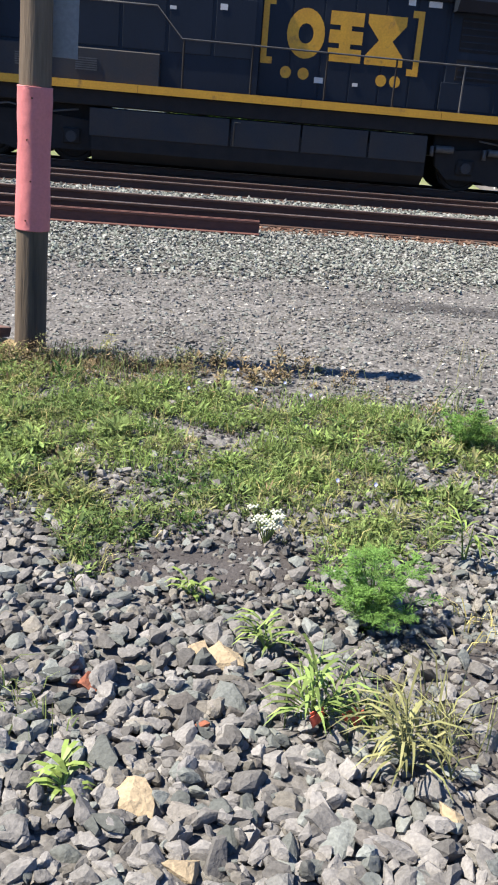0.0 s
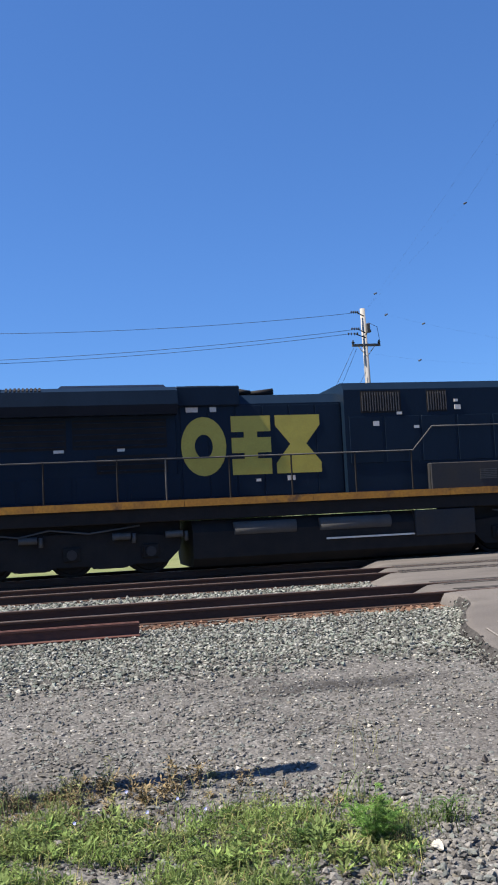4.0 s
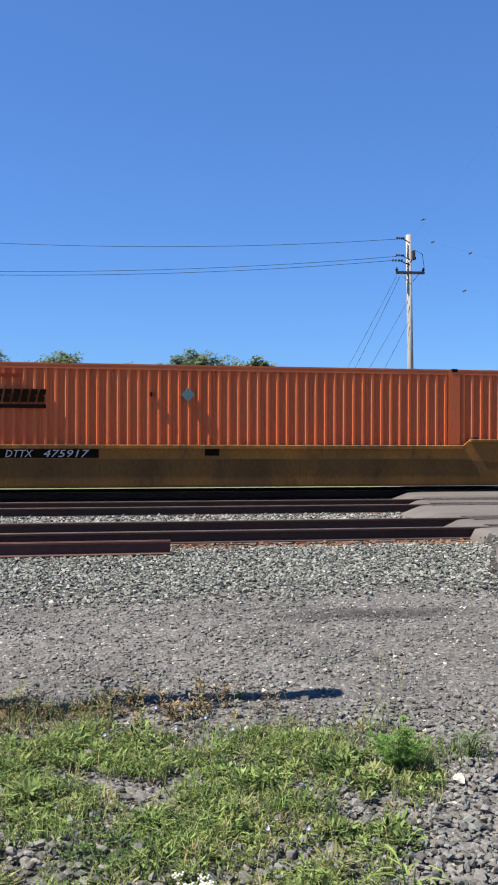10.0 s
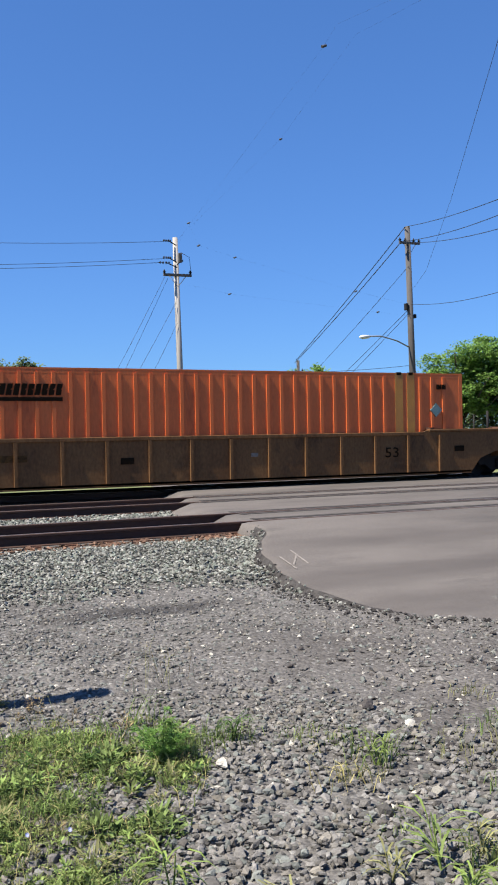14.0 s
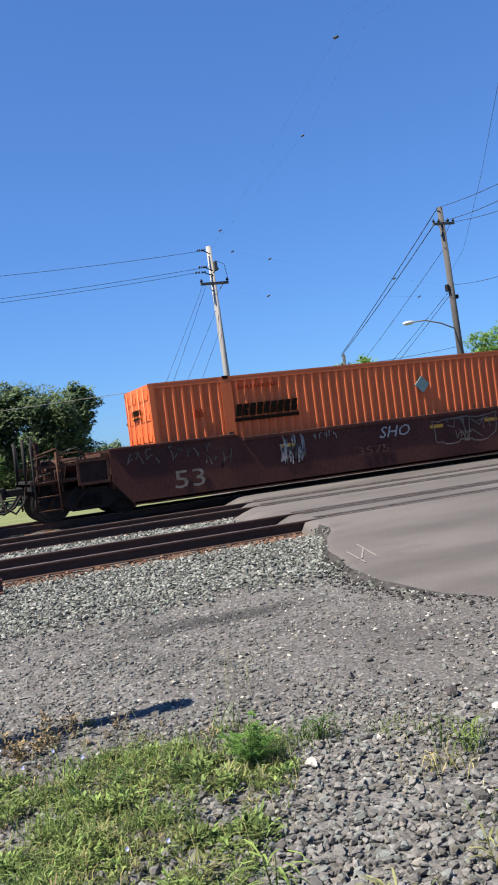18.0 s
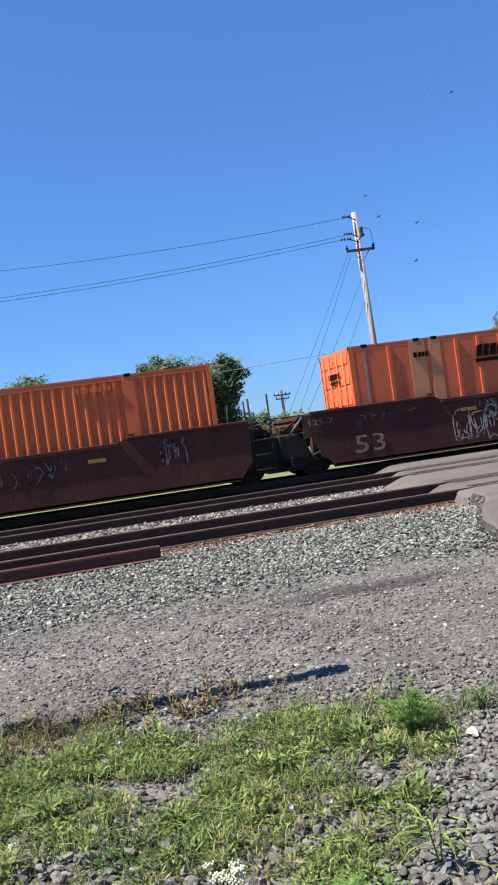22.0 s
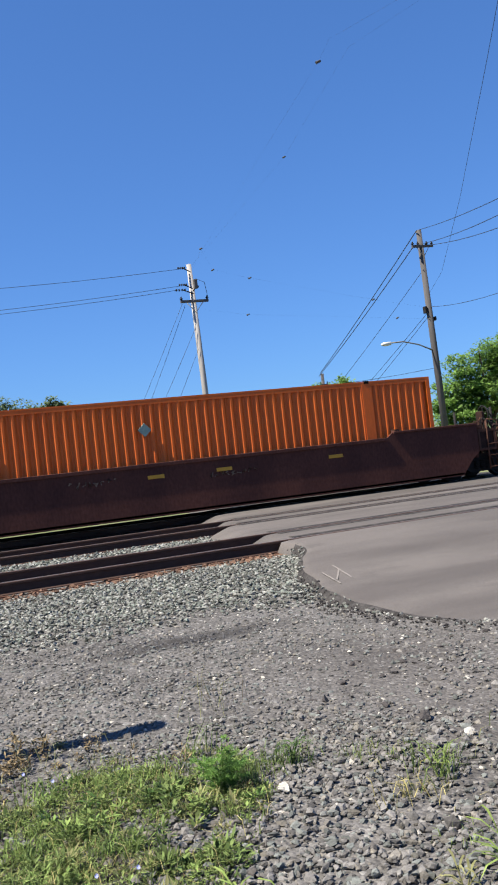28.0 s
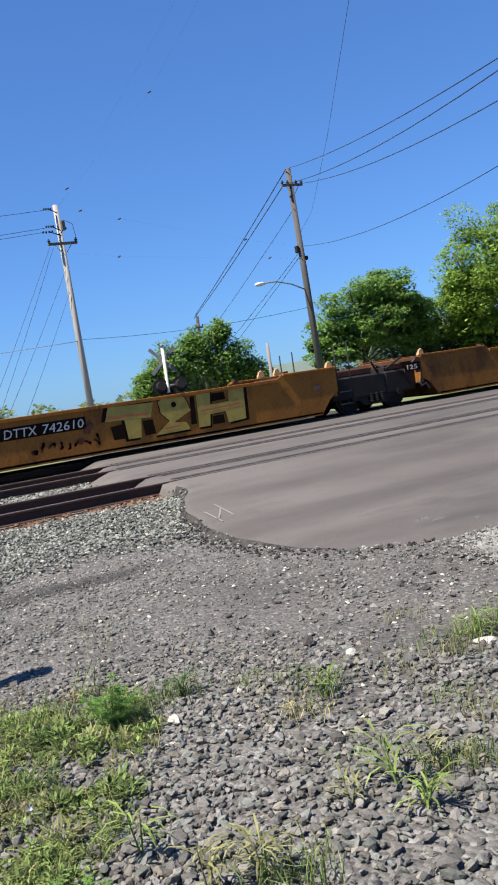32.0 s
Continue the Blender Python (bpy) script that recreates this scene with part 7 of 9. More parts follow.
tagged(new("low_weeds", soup("low_weeds", P, F, "grass")), "small-leaved green weeds among the grass", "weeds", kind="stuff")
x, y = scatter(5000, -3.2, 1.8, 2.7, 5.6, lambda x, y: grass_cover(x, y) ** 0.5)
tagged(new("dry_grass", blades("dry_grass", x, y, r0.uniform(0.05, 0.14, len(x)), r0.uniform(0.002, 0.004, len(x)), "dry", 43, 0.9)), "thin dry stalks in the grass", "grass", kind="stuff")
x, y = scatter(16000, -3.4, 1.9, 2.9, 5.6, lambda x, y: grass_cover(x, y) ** 0.4)
tagged(stone_soup("soil_crumbs", x, y, r0.uniform(0.006, 0.018, len(x)), "soil", 19, faces20=False, sink=-0.2), "dark soil crumbs under the grass", "soil", kind="stuff")
x, y = scatter(2600, -3.4, 1.9, 3.0, 5.6, lambda x, y: grass_cover(x, y) ** 0.3 * 0.55 + bare(x, y))
tagged(stone_soup("gravel_chips", x, y, r0.uniform(0.010, 0.030, len(x)), "stone", 20, sink=0.0), "grey stones showing through the grass", "gravel", kind="stuff")


def mounds(name, n_c, per, size, mat, seed, label, keep, tall=1.0, leaf=(0.35, 0.7), wide=(0.22, 0.42)):
    """Low domed weed plants: leaves on a rounded skin over one root each, in one mesh."""
    r_ = np.random.default_rng(seed)
    cx, cy = scatter(n_c, -3.6, 1.85, 2.7, 5.6, keep)
    k = len(cx)
    sz = r_.uniform(*size, k) * (0.7 + 0.7 * clumpy(cx, cy))
    az, el = r_.uniform(0, math.tau, (k, per)), np.arcsin(r_.uniform(0.05, 1.0, (k, per)))
    q = r_.uniform(0.55, 1.0, (k, per)) * sz[:, None]
    lx, ly = r_.uniform(0.7, 1.3, (k, 1)), r_.uniform(0.7, 1.3, (k, 1))
    x_, y_ = cx[:, None] + np.cos(az) * np.cos(el) * q * lx, cy[:, None] + np.sin(az) * np.cos(el) * q * ly
    z_ = ground_z(x_, y_) + np.sin(el) * q * tall * r_.uniform(0.6, 1.2, (k, 1))
    ln = r_.uniform(*leaf, (k, per)) * sz[:, None]
    P, F = leaf_quads(x_.ravel(), y_.ravel(), z_.ravel(), ln.ravel(), ln.ravel() * r_.uniform(*wide, k * per), (az + r_.normal(0, 0.9, (k, per))).ravel(), (el * 0.5 + r_.normal(-0.1, 0.4, (k, per))).ravel())
    tagged(new(name, soup(name, P, F, mat)), label, "weeds", kind="stuff")


mounds("weed_mounds", 620, 95, (0.035, 0.085), "grass", 81, "bushy green weeds in low mounds", lambda x, y: grass_cover(x, y), 1.0)
mounds("weed_mounds", 420, 85, (0.03, 0.075), "greenlight", 82, "bright green weeds in low mounds", lambda x, y: grass_cover(x, y) * (patch_noise(x, y, 3.1, 4.0) > 0.35), 1.1)
mounds("weed_mounds", 260, 75, (0.03, 0.07), "weeddark", 83, "dark green weeds in low mounds", lambda x, y: grass_cover(x, y), 1.1)
mounds("weed_mounds", 170, 75, (0.03, 0.07), "olive", 84, "dull olive weeds in low mounds", lambda x, y: grass_cover(x, y) ** 0.6, 1.0, (0.5, 1.0), (0.10, 0.2))


def rosettes(name, n_c, per, area, keep, size, mat, seed, label, up=(0.1, 0.9), wide=(0.22, 0.45), cat="weeds", tall=1.0):
    """Leafy plants: leaves that spring from one root each, in one mesh."""
    r_ = np.random.default_rng(seed)
    cx, cy = scatter(n_c, *area, keep)
    k = len(cx)
    sz = r_.uniform(*size, k) * (0.6 + 0.8 * patch_noise(cx, cy, 2.2, 1.5))
    az = r_.uniform(0, math.tau, (k, per))
    q = r_.uniform(0.0, 0.7, (k, per)) * sz[:, None]
    x_, y_ = cx[:, None] + np.cos(az) * q, cy[:, None] + np.sin(az) * q
    z_ = ground_z(x_, y_) + r_.uniform(0.0, 0.9, (k, per)) * sz[:, None] * tall * (0.35 + 1.7 * patch_noise(cx, cy, 7.0, 2.5) ** 1.5)[:, None]
    ln = r_.uniform(0.4, 1.0, (k, per)) * sz[:, None]
    P, F = leaf_quads(x_.ravel(), y_.ravel(), z_.ravel(), ln.ravel(), ln.ravel() * r_.uniform(*wide, k * per), (az + r_.normal(0, 0.5, (k, per))).ravel(), r_.uniform(*up, k * per))
    return tagged(new(name, soup(name, P, F, mat)), label, cat, kind="stuff")


AREA = (-3.6, 1.9, 2.6, 5.8)
rosettes("clover", 1400, 30, AREA, lambda x, y: grass_cover(x, y) * (patch_noise(x, y, 3.1, 4.0) > 0.42), (0.018, 0.046), "greenlight", 46, "bright green clover-like weeds in patches", tall=1.4)
rosettes("low_weeds", 1300, 28, AREA, lambda x, y: grass_cover(x, y), (0.018, 0.05), "grass", 47, "leafy green weeds among the grass", tall=1.4)
rosettes("low_weeds", 900, 26, AREA, lambda x, y: grass_cover(x, y) ** 0.5 * (patch_noise(x, y, 2.3, 9.0) > 0.4), (0.02, 0.05), "olive", 48, "dull olive weeds among the grass", (0.1, 1.3), (0.10, 0.22), tall=1.5)
rosettes("withered_weeds", 900, 26, (-2.6, 1.7, 3.2, 5.75), lambda x, y: np.clip((y - 4.2) / 1.2, 0.2, 1) * grass_cover(x, np.minimum(y, 5.2)) ** 0.4, (0.015, 0.045), "brownweed", 49, "withered brown weeds along the upper grass edge", (0.0, 1.2), (0.12, 0.3), tall=1.6)
# taller fresh clumps in the grass
cxs = np.array([-1.0, -0.85, -1.3, -1.55, -0.6, -0.3, 0.15, -1.9, 0.45, 0.7, 1.0, -0.2, 0.3, -2.2, -1.2, 0.85, 1.25, -0.75])
cys = np.array([4.21, 4.35, 4.05, 4.5, 4.6, 4.25, 4.45, 4.2, 4.1, 4.75, 4.55, 3.75, 3.6, 3.8, 3.7, 3.9, 4.65, 3.9])
kx = np.repeat(np.arange(len(cxs)), 130)
x, y = cxs[kx] + r0.normal(0, 0.075, len(kx)), cys[kx] + r0.normal(0, 0.06, len(kx))
tagged(new("grass", blades("grass", x, y, r0.uniform(0.04, 0.14, len(x)), r0.uniform(0.004, 0.008, len(x)), "greenlight", 57, 0.9)), "taller bright green grass clumps", "grass", kind="stuff")
# brown bushy weeds round the foot of the post
rosettes("withered_weeds", 2300, 60, (-2.5, 1.2, 4.9, 6.1), lambda x, y: np.exp(-(((x + 0.45) / 0.95) ** 2 + ((y - 5.36) / 0.22) ** 2)) * (0.3 + 0.7 * patch_noise(x, y, 5.0, 3.0)), (0.014, 0.04), "brownweed", 54, "brown bushy withered weeds round the post", (-0.3, 1.0), (0.25, 0.5), tall=2.4)
rosettes("low_weeds", 700, 50, (-2.5, 1.4, 4.9, 5.95), lambda x, y: np.exp(-(((x + 0.55) / 1.0) ** 2 + ((y - 5.40) / 0.26) ** 2)) * (0.3 + 0.7 * patch_noise(x, y, 4.2, 1.0)), (0.014, 0.04), "olive", 55, "olive green weeds round the post", (-0.3, 1.0), (0.22, 0.45), tall=3.4)
rosettes("shrub", 60, 90, (-2.25, -1.70, 5.15, 5.5), lambda x, y: x * 0 + 1, (0.04, 0.085), "olive", 56, "small leafy shrub beside the warning sign", (-0.3, 1.2), (0.25, 0.45), "shrub", tall=6.0)
# brown dead weeds round the foot of the post
x, y = scatter(4000, -2.3, 0.15, 5.0, 5.95, lambda x, y: np.exp(-(((x + 0.75) / 0.6) ** 2 + ((y - 5.42) / 0.22) ** 2)))
tagged(new("dead_weeds", blades("dead_weeds", x, y, r0.uniform(0.04, 0.15, len(x)), r0.uniform(0.002, 0.0035, len(x)), "brownweed", 44, 1.1)), "brown withered weeds round the post", "weeds", kind="stuff")
x, y = scatter(3500, -2.3, 0.3, 5.0, 5.95, lambda x, y: np.exp(-(((x + 0.9) / 0.6) ** 2 + ((y - 5.4) / 0.2) ** 2)))
tagged(new("grass", blades("grass", x, y, r0.uniform(0.05, 0.17, len(x)), r0.uniform(0.003, 0.007, len(x)), "grass", 45, 0.6)), "taller green grass at the foot of the post", "grass", kind="stuff")


def tuft(x, y, n_, h, w, mat, seed, label, spread=0.05, lean=0.6, name="grass_tuft", cat="grass"):
    r_ = np.random.default_rng(seed)
    xs_, ys_ = x + r_.normal(0, spread, n_), y + r_.normal(0, spread, n_)
    ob = new(name, blades(name, xs_, ys_, r_.uniform(0.5, 1.0, n_) * h, r_.uniform(0.6, 1.1, n_) * w, mat, seed, lean))
    return tagged(ob, label, cat, "weed tufts", "stuff")


def broad_weed(x, y, h, n_, ln, w, mat, seed, label):
    """A leafy weed: stems with long drooping leaves."""
    n_, w = int(n_ * 1.9), w * 0.62
    r_ = np.random.default_rng(seed)
    ob = empty("broadleaf_weed", label, "weed", "weed tufts", pose(x, y, float(ground_z(np.array(x), np.array(y)))))
    bm = B()
    tips = []
    for k in range(max(2, n_ // 9)):
        a_ = r_.uniform(0, math.tau)
        q = r_.uniform(0.1, 0.35) * h
        tip = (math.cos(a_) * q, math.sin(a_) * q, h * r_.uniform(0.55, 0.95))
        tube(bm, (0, 0, -0.01), tip, 0.005, 0.002, 5)
        tips.append(tip)
    part("stem", bm, mat, ob)
    V, Fs = [], []
    for k in range(n_):
        tip = Vector(tips[k % len(tips)]) * r_.uniform(0.15, 1.0)
        a_ = r_.uniform(0, math.tau)
        d = Vector((math.cos(a_), math.sin(a_), 0))
        s = Vector((-d.y, d.x, 0)) * w * 0.5
        L_ = ln * r_.uniform(0.6, 1.1)
        b0 = len(V)
        for f_, up, wd in ((0, 0, 0.35), (0.4, 0.28, 1.0), (0.75, 0.30, 0.75), (1.0, 0.12, 0.05)):
            c = tip + d * L_ * f_ + Vector((0, 0, L_ * up))
            V += [tuple(c - s * wd), tuple(c + s * wd)]
        Fs += [(b0 + 2 * j, b0 + 2 * j + 1, b0 + 2 * j + 3, b0 + 2 * j + 2) for j in range(3)]
    lf = tagged(new("foliage", soup("foliage", V, Fs, mat)), kind="stuff")
    lf.parent = ob
    return ob


def ferny(x, y, h, seed, label, wide=0.5, n_=30):
    """A feathery weed: arching stems, each with side sprays of fine leaflets."""
    r_ = np.random.default_rng(seed)
    ob = empty("feathery_weed", label, "weed", "", pose(x, y, float(ground_z(np.array(x), np.array(y)))))
    stems = B()
    Px, Az, Up, Ln = [], [], [], []
    for k in range(n_):
        a_, q = r_.uniform(0, math.tau), r_.uniform(0.15, 1.0) * h * wide
        out = Vector((math.cos(a_), math.sin(a_), 0))
        top = h * r_.uniform(0.45, 1.0) * (1.05 - 0.45 * q / (h * wide))
        pts = [Vector((0, 0, -0.01)) + out * 0.012, out * q * 0.45 + Vector((0, 0, top * 0.6)), out * q * 0.85 + Vector((0, 0, top * 0.95)), out * q * 1.15 + Vector((0, 0, top * r_.uniform(0.85, 1.02)))]
        rod(stems, pts, 0.0018, 5)
        for j in range(22):
            f_ = r_.uniform(0.2, 3.0)
            p = pts[int(f_)].lerp(pts[min(3, int(f_) + 1)], f_ % 1)
            side = Vector((math.cos(a_ + r_.choice((-1, 1)) * r_.uniform(0.5, 1.4)), math.sin(a_ + r_.choice((-1, 1)) * r_.uniform(0.5, 1.4)), r_.uniform(-0.1, 0.5))).normalized() * h * r_.uniform(0.10, 0.24) * (1.1 - 0.22 * f_)
            for i in range(13):
                c = p + side * ((i + 1) / 13)
                Px.append((c.x, c.y, c.z))
                Az.append(math.atan2(side.y, side.x) + (0.8 if i % 2 else -0.8) + r_.normal(0, 0.25))
                Up.append(r_.uniform(-0.2, 0.7))
                Ln.append(h * r_.uniform(0.035, 0.075))
    part("stem", stems, "fern", ob)
    Px = np.array(Px)
    P, F = leaf_quads(Px[:, 0], Px[:, 1], np.maximum(Px[:, 2], 0.005), np.array(Ln), np.array(Ln) * 0.19, np.array(Az), np.array(Up))
    lf = tagged(new("foliage", soup("foliage", P, F, "fern")), kind="stuff")
    lf.parent = ob
    return ob


ferny(1.44, 4.22, 0.30, 51, "bright green feathery weed at the grass edge", 0.50, 26)
ferny(0.60, 2.50, 0.30, 52, "bright green feathery weed among crushed stones", 0.62, 34)
broad_weed(0.343, 2.00, 0.20, 26, 0.14, 0.018, "greenlight", 61, "yellow-green broad-bladed weed on gravel")
broad_weed(0.551, 1.80, 0.20, 30, 0.17, 0.013, "olive", 62, "half-dry olive weed on gravel")
broad_weed(0.26, 2.32, 0.18, 14, 0.11, 0.016, "broad", 63, "slender green weed beside a sandstone lump")
broad_weed(0.025, 2.635, 0.11, 12, 0.08, 0.022, "broad", 64, "small fresh green weed on dark soil")
broad_weed(-0.286, 1.69, 0.10, 14, 0.08, 0.022, "broad", 65, "small green weed among large crushed stones")
broad_weed(1.114, 2.56, 0.24, 16, 0.13, 0.014, "olive", 66, "half-dry grassy weed on dark soil")
broad_weed(1.98, 2.66, 0.30, 9, 0.20, 0.018, "broad", 67, "tall yellow-green weed in crushed stones")
broad_weed(1.94, 2.47, 0.18, 14, 0.16, 0.016, "broad", 76, "upright yellow-green weed in crushed stones")
broad_weed(1.80, 2.72, 0.13, 8, 0.12, 0.016, "olive", 77, "small yellowing weed in crushed stones")
broad_weed(1.30, 2.52, 0.20, 22, 0.16, 0.014, "olive", 68, "bushy half-dry weed in crushed stones")
broad_weed(1.06, 2.98, 0.22, 12, 0.17, 0.016, "broad", 69, "upright green weed at the grass edge")
broad_weed(2.37, 3.71, 0.22, 9, 0.14, 0.014, "broad", 70, "green weed in crushed stones")
broad_weed(2.19, 2.69, 0.15, 16, 0.11, 0.013, "olive", 71, "green weed with reddish base in crushed stones")
broad_weed(3.42, 3.70, 0.20, 16, 0.15, 0.013, "broad", 72, "grassy green weed beside a pale stone")
broad_weed(3.73, 3.72, 0.25, 18, 0.17, 0.014, "broad", 73, "grassy green weed at the lot's edge")
broad_weed(1.90, 4.38, 0.15, 16, 0.12, 0.012, "weeddark", 74, "small grassy weed beside the limestone lump")
broad_weed(0.88, 1.86, 0.12, 12, 0.08, 0.020, "broad", 75, "small green weed on dark soil")
def tufts(rows, seed):
    """Several tufts: place, number of blades, height and look."""
    for i, (x_, y_, n_, h_, m_) in enumerate(rows):
        tuft(x_, y_, n_, h_, 0.006 if h_ < 0.28 else 0.0038, m_, seed + i, {"grass": "green grass tuft growing through gravel", "dry": "dry straw-coloured grass tuft", "olive": "yellowing olive grass tuft", "greenlight": "bright green grass tuft on gravel", "brownweed": "withered brown weed stalks"}[m_], 0.07 if n_ > 30 else 0.10, 0.5 if h_ > 0.28 else 0.75)


tufts(((1.66, 4.36, 110, 0.17, "grass"), (1.35, 2.42, 90, 0.2, "grass"), (0.62, 1.92, 120, 0.20, "olive"), (0.42, 2.02, 60, 0.18, "grass"), (0.98, 2.45, 40, 0.15, "dry")), 120)
tufts(((0.10, 5.45, 12, 0.24, "olive"), (0.72, 5.2, 14, 0.26, "olive"), (1.0, 4.95, 14, 0.28, "olive"), (-0.25, 5.15, 30, 0.22, "grass"), (-1.75, 5.35, 120, 0.5, "brownweed"), (-1.9, 5.2, 100, 0.38, "grass"), (-1.3, 5.2, 80, 0.28, "grass"), (1.55, 4.9, 20, 0.25, "grass"), (-0.45, 2.0, 60, 0.1, "grass")), 140)

tufts(((3.16, 3.60, 70, 0.16, "olive"), (3.42, 3.74, 90, 0.18, "greenlight"), (3.54, 3.74, 70, 0.16, "olive"), (3.71, 3.70, 110, 0.22, "greenlight"), (3.53, 3.39, 60, 0.14, "olive"), (3.60, 3.30, 70, 0.16, "grass"), (3.85, 3.75, 90, 0.22, "olive"), (4.08, 4.08, 12, 0.34, "olive"), (2.79, 3.70, 24, 0.14, "olive"), (2.83, 3.49, 30, 0.08, "olive"), (3.16, 3.85, 26, 0.14, "greenlight"), (3.50, 4.47, 34, 0.09, "olive")), 200)
tufts(((2.37, 3.70, 50, 0.22, "grass"), (2.13, 3.55, 30, 0.14, "dry"), (2.20, 3.62, 34, 0.10, "olive"), (2.23, 4.25, 46, 0.08, "grass"), (2.36, 4.06, 44, 0.08, "grass"), (2.30, 4.18, 30, 0.08, "olive"), (1.88, 4.40, 90, 0.15, "grass"), (1.82, 5.5, 9, 0.42, "olive"), (1.95, 5.62, 7, 0.36, "brownweed")), 220)
tufts(((2.74, 3.15, 50, 0.10, "grass"), (2.68, 2.93, 50, 0.11, "olive"), (2.19, 2.69, 70, 0.13, "grass"), (2.27, 2.63, 60, 0.12, "olive"), (2.36, 2.55, 70, 0.12, "grass"), (2.06, 3.03, 40, 0.07, "grass"), (3.16, 2.94, 50, 0.14, "grass"), (2.66, 2.53, 70, 0.14, "olive")), 240)

# red-leaved scraps in the foreground weed
bm = B()
for k, (x_, y_) in enumerate(((0.33, 1.93), (0.335, 1.95), (0.42, 1.95), (0.44, 1.94))):
    p = [(x_, y_, 0.03), (x_ + 0.03, y_ + 0.006, 0.055), (x_ + 0.02, y_ - 0.004, 0.085), (x_ - 0.012, y_, 0.06)]
    vs = [bm.verts.new(q) for q in p] + [bm.verts.new((q[0], q[1] + 0.003, q[2])) for q in p]
    bm.faces.new(vs[:4])
    bm.faces.new(vs[7:3:-1])
    for i in range(4):
        bm.faces.new([vs[i], vs[4 + i], vs[4 + (i + 1) % 4], vs[(i + 1) % 4]])
tagged(part("red_leaves", bm, "signred", None), "bright red withered leaves at a weed's base", "leaves")


def yarrow(x, y, z, label):
    """White flower heads in a flat cluster on thin stems."""
    ob = empty("white_flower", label, "flower", "", pose(x, y, float(ground_z(np.array(x), np.array(y)))))
    r_ = np.random.default_rng(9)
    bm = B()
    heads = []
    for k in range(17):
        q = (r_.uniform(-0.055, 0.055), r_.normal(0, 0.022), z + r_.uniform(-0.03, 0.012))
        tube(bm, (0, 0, 0), q, 0.002, 0.0015, 5)
        heads.append(q)
    part("stem", bm, "grass", ob)
    for q in heads:
        bm = B()
        for j in range(9):
            a_ = j * 2.4
            rr_ = 0.006 * math.sqrt(j)
            bmesh.ops.create_icosphere(bm, subdivisions=1, radius=0.0052, matrix=Matrix.Translation((q[0] + rr_ * math.cos(a_) * 1.3, q[1] + rr_ * math.sin(a_) * 1.3, q[2] + 0.002 + 0.003 * (j % 3))))
        part("flower_head", bm, "petalwhite", ob)
    return ob


yarrow(0.308, 3.03, 0.12, "white clustered yarrow flower in the grass edge")


def chicory(x, y, z):
    ob = empty("blue_flower", "pale blue wild flower on a thin stalk", "flower", "blue wild flowers", pose(x, y, float(ground_z(np.array(x), np.array(y)))))
    part("stem", tube(B(), (0, 0, 0), (0.01, -0.01, z), 0.0025, 0.0015, 5), "grass", ob)
    bm = B()
    c = bm.verts.new((0.01, -0.012, z))
    for k in range(12):
        a_, b_ = k * math.tau / 12, (k + 0.8) * math.tau / 12
        p = [bm.verts.new((0.01 + 0.008 * math.cos(v), -0.012 + 0.0045 * math.sin(v) - 0.004, z + 0.008 * math.sin(v))) for v in (a_, b_)]
        bm.faces.new([c, p[0], p[1]])
    part("petals", bm, "petalblue", ob)


for q in ((0.30, 4.94, 0.17), (0.38, 4.62, 0.16), (0.66, 4.52, 0.17), (0.64, 3.50, 0.12), (0.80, 3.48, 0.12), (0.55, 4.75, 0.16), (0.02, 4.6, 0.15)):
    chicory(*q)


# ---- the marker post, the warning sign and the debris ----
post = empty("marker_post", "weathered round wooden post with faded pink wraps", "post", "", pose(-0.942, 5.53, 0, 2.0, 1.5, 0))


def ring_stack(bm, rows, n_=24, wob=0.0, seed=1):
    """Rings (z, radius) joined into one round skin."""
    rr_ = random.Random(seed)
    prev = None
    for z, r in rows:
        ring = [bm.verts.new(((r + rr_.uniform(-wob, wob)) * math.cos(i * math.tau / n_), (r + rr_.uniform(-wob, wob)) * math.sin(i * math.tau / n_), z)) for i in range(n_)]
        if prev:
            for i in range(n_):
                f = bm.faces.new([prev[i], prev[(i + 1) % n_], ring[(i + 1) % n_], ring[i]])
                f.smooth = True
        else:
            bm.faces.new(ring[::-1])
        prev = ring
    bm.faces.new(prev)
    return bm


def post_r(z):
    return 0.0945 - 0.0032 * z


part("shaft", ring_stack(B(), [(z, post_r(z)) for z in np.linspace(-0.3, 3.492, 30)] + [(3.497, post_r(3.5)), (3.504, 0.078)], 24, 0.0015, 3), "woodpole", post)
for z0, z1 in ((3.243, 3.353), (2.354, 3.123), (0.787, 1.575)):
    part("pink_wrap", ring_stack(B(), [(z, post_r(z) + 0.006 + 0.003 * math.sin(9 * z)) for z in [z0, z0 + 0.004, *np.linspace(z0 + 0.01, z1 - 0.01, max(4, int((z1 - z0) * 18))), z1 - 0.004, z1]], 26, 0.0022, int(z0 * 10)), "pink", post, "faded pink plastic wrap")
for z0, z1 in ((2.354, 3.123), (0.787, 1.575)):
    for k in range(4):
        z = z0 + 0.06 + (z1 - z0 - 0.12) * k / 3
        a_ = radians(-105 + 14 * (k % 2))
        tube(bm := B(), (math.cos(a_) * (post_r(z) + 0.004), math.sin(a_) * (post_r(z) + 0.004), z), (math.cos(a_) * (post_r(z) + 0.013), math.sin(a_) * (post_r(z) + 0.013), z), 0.0045, n=8)
        part("nail_head", bm, "rust", post)
back = part("sign_plate", box(B(), -0.06, 0.215, 0.0, 0.006, 1.738, 2.27, 0.002), "signback", post, "bare grey back of a sign plate")
back.matrix_basis = pose(0.0, 0.10, 0, 0, 0, 4)
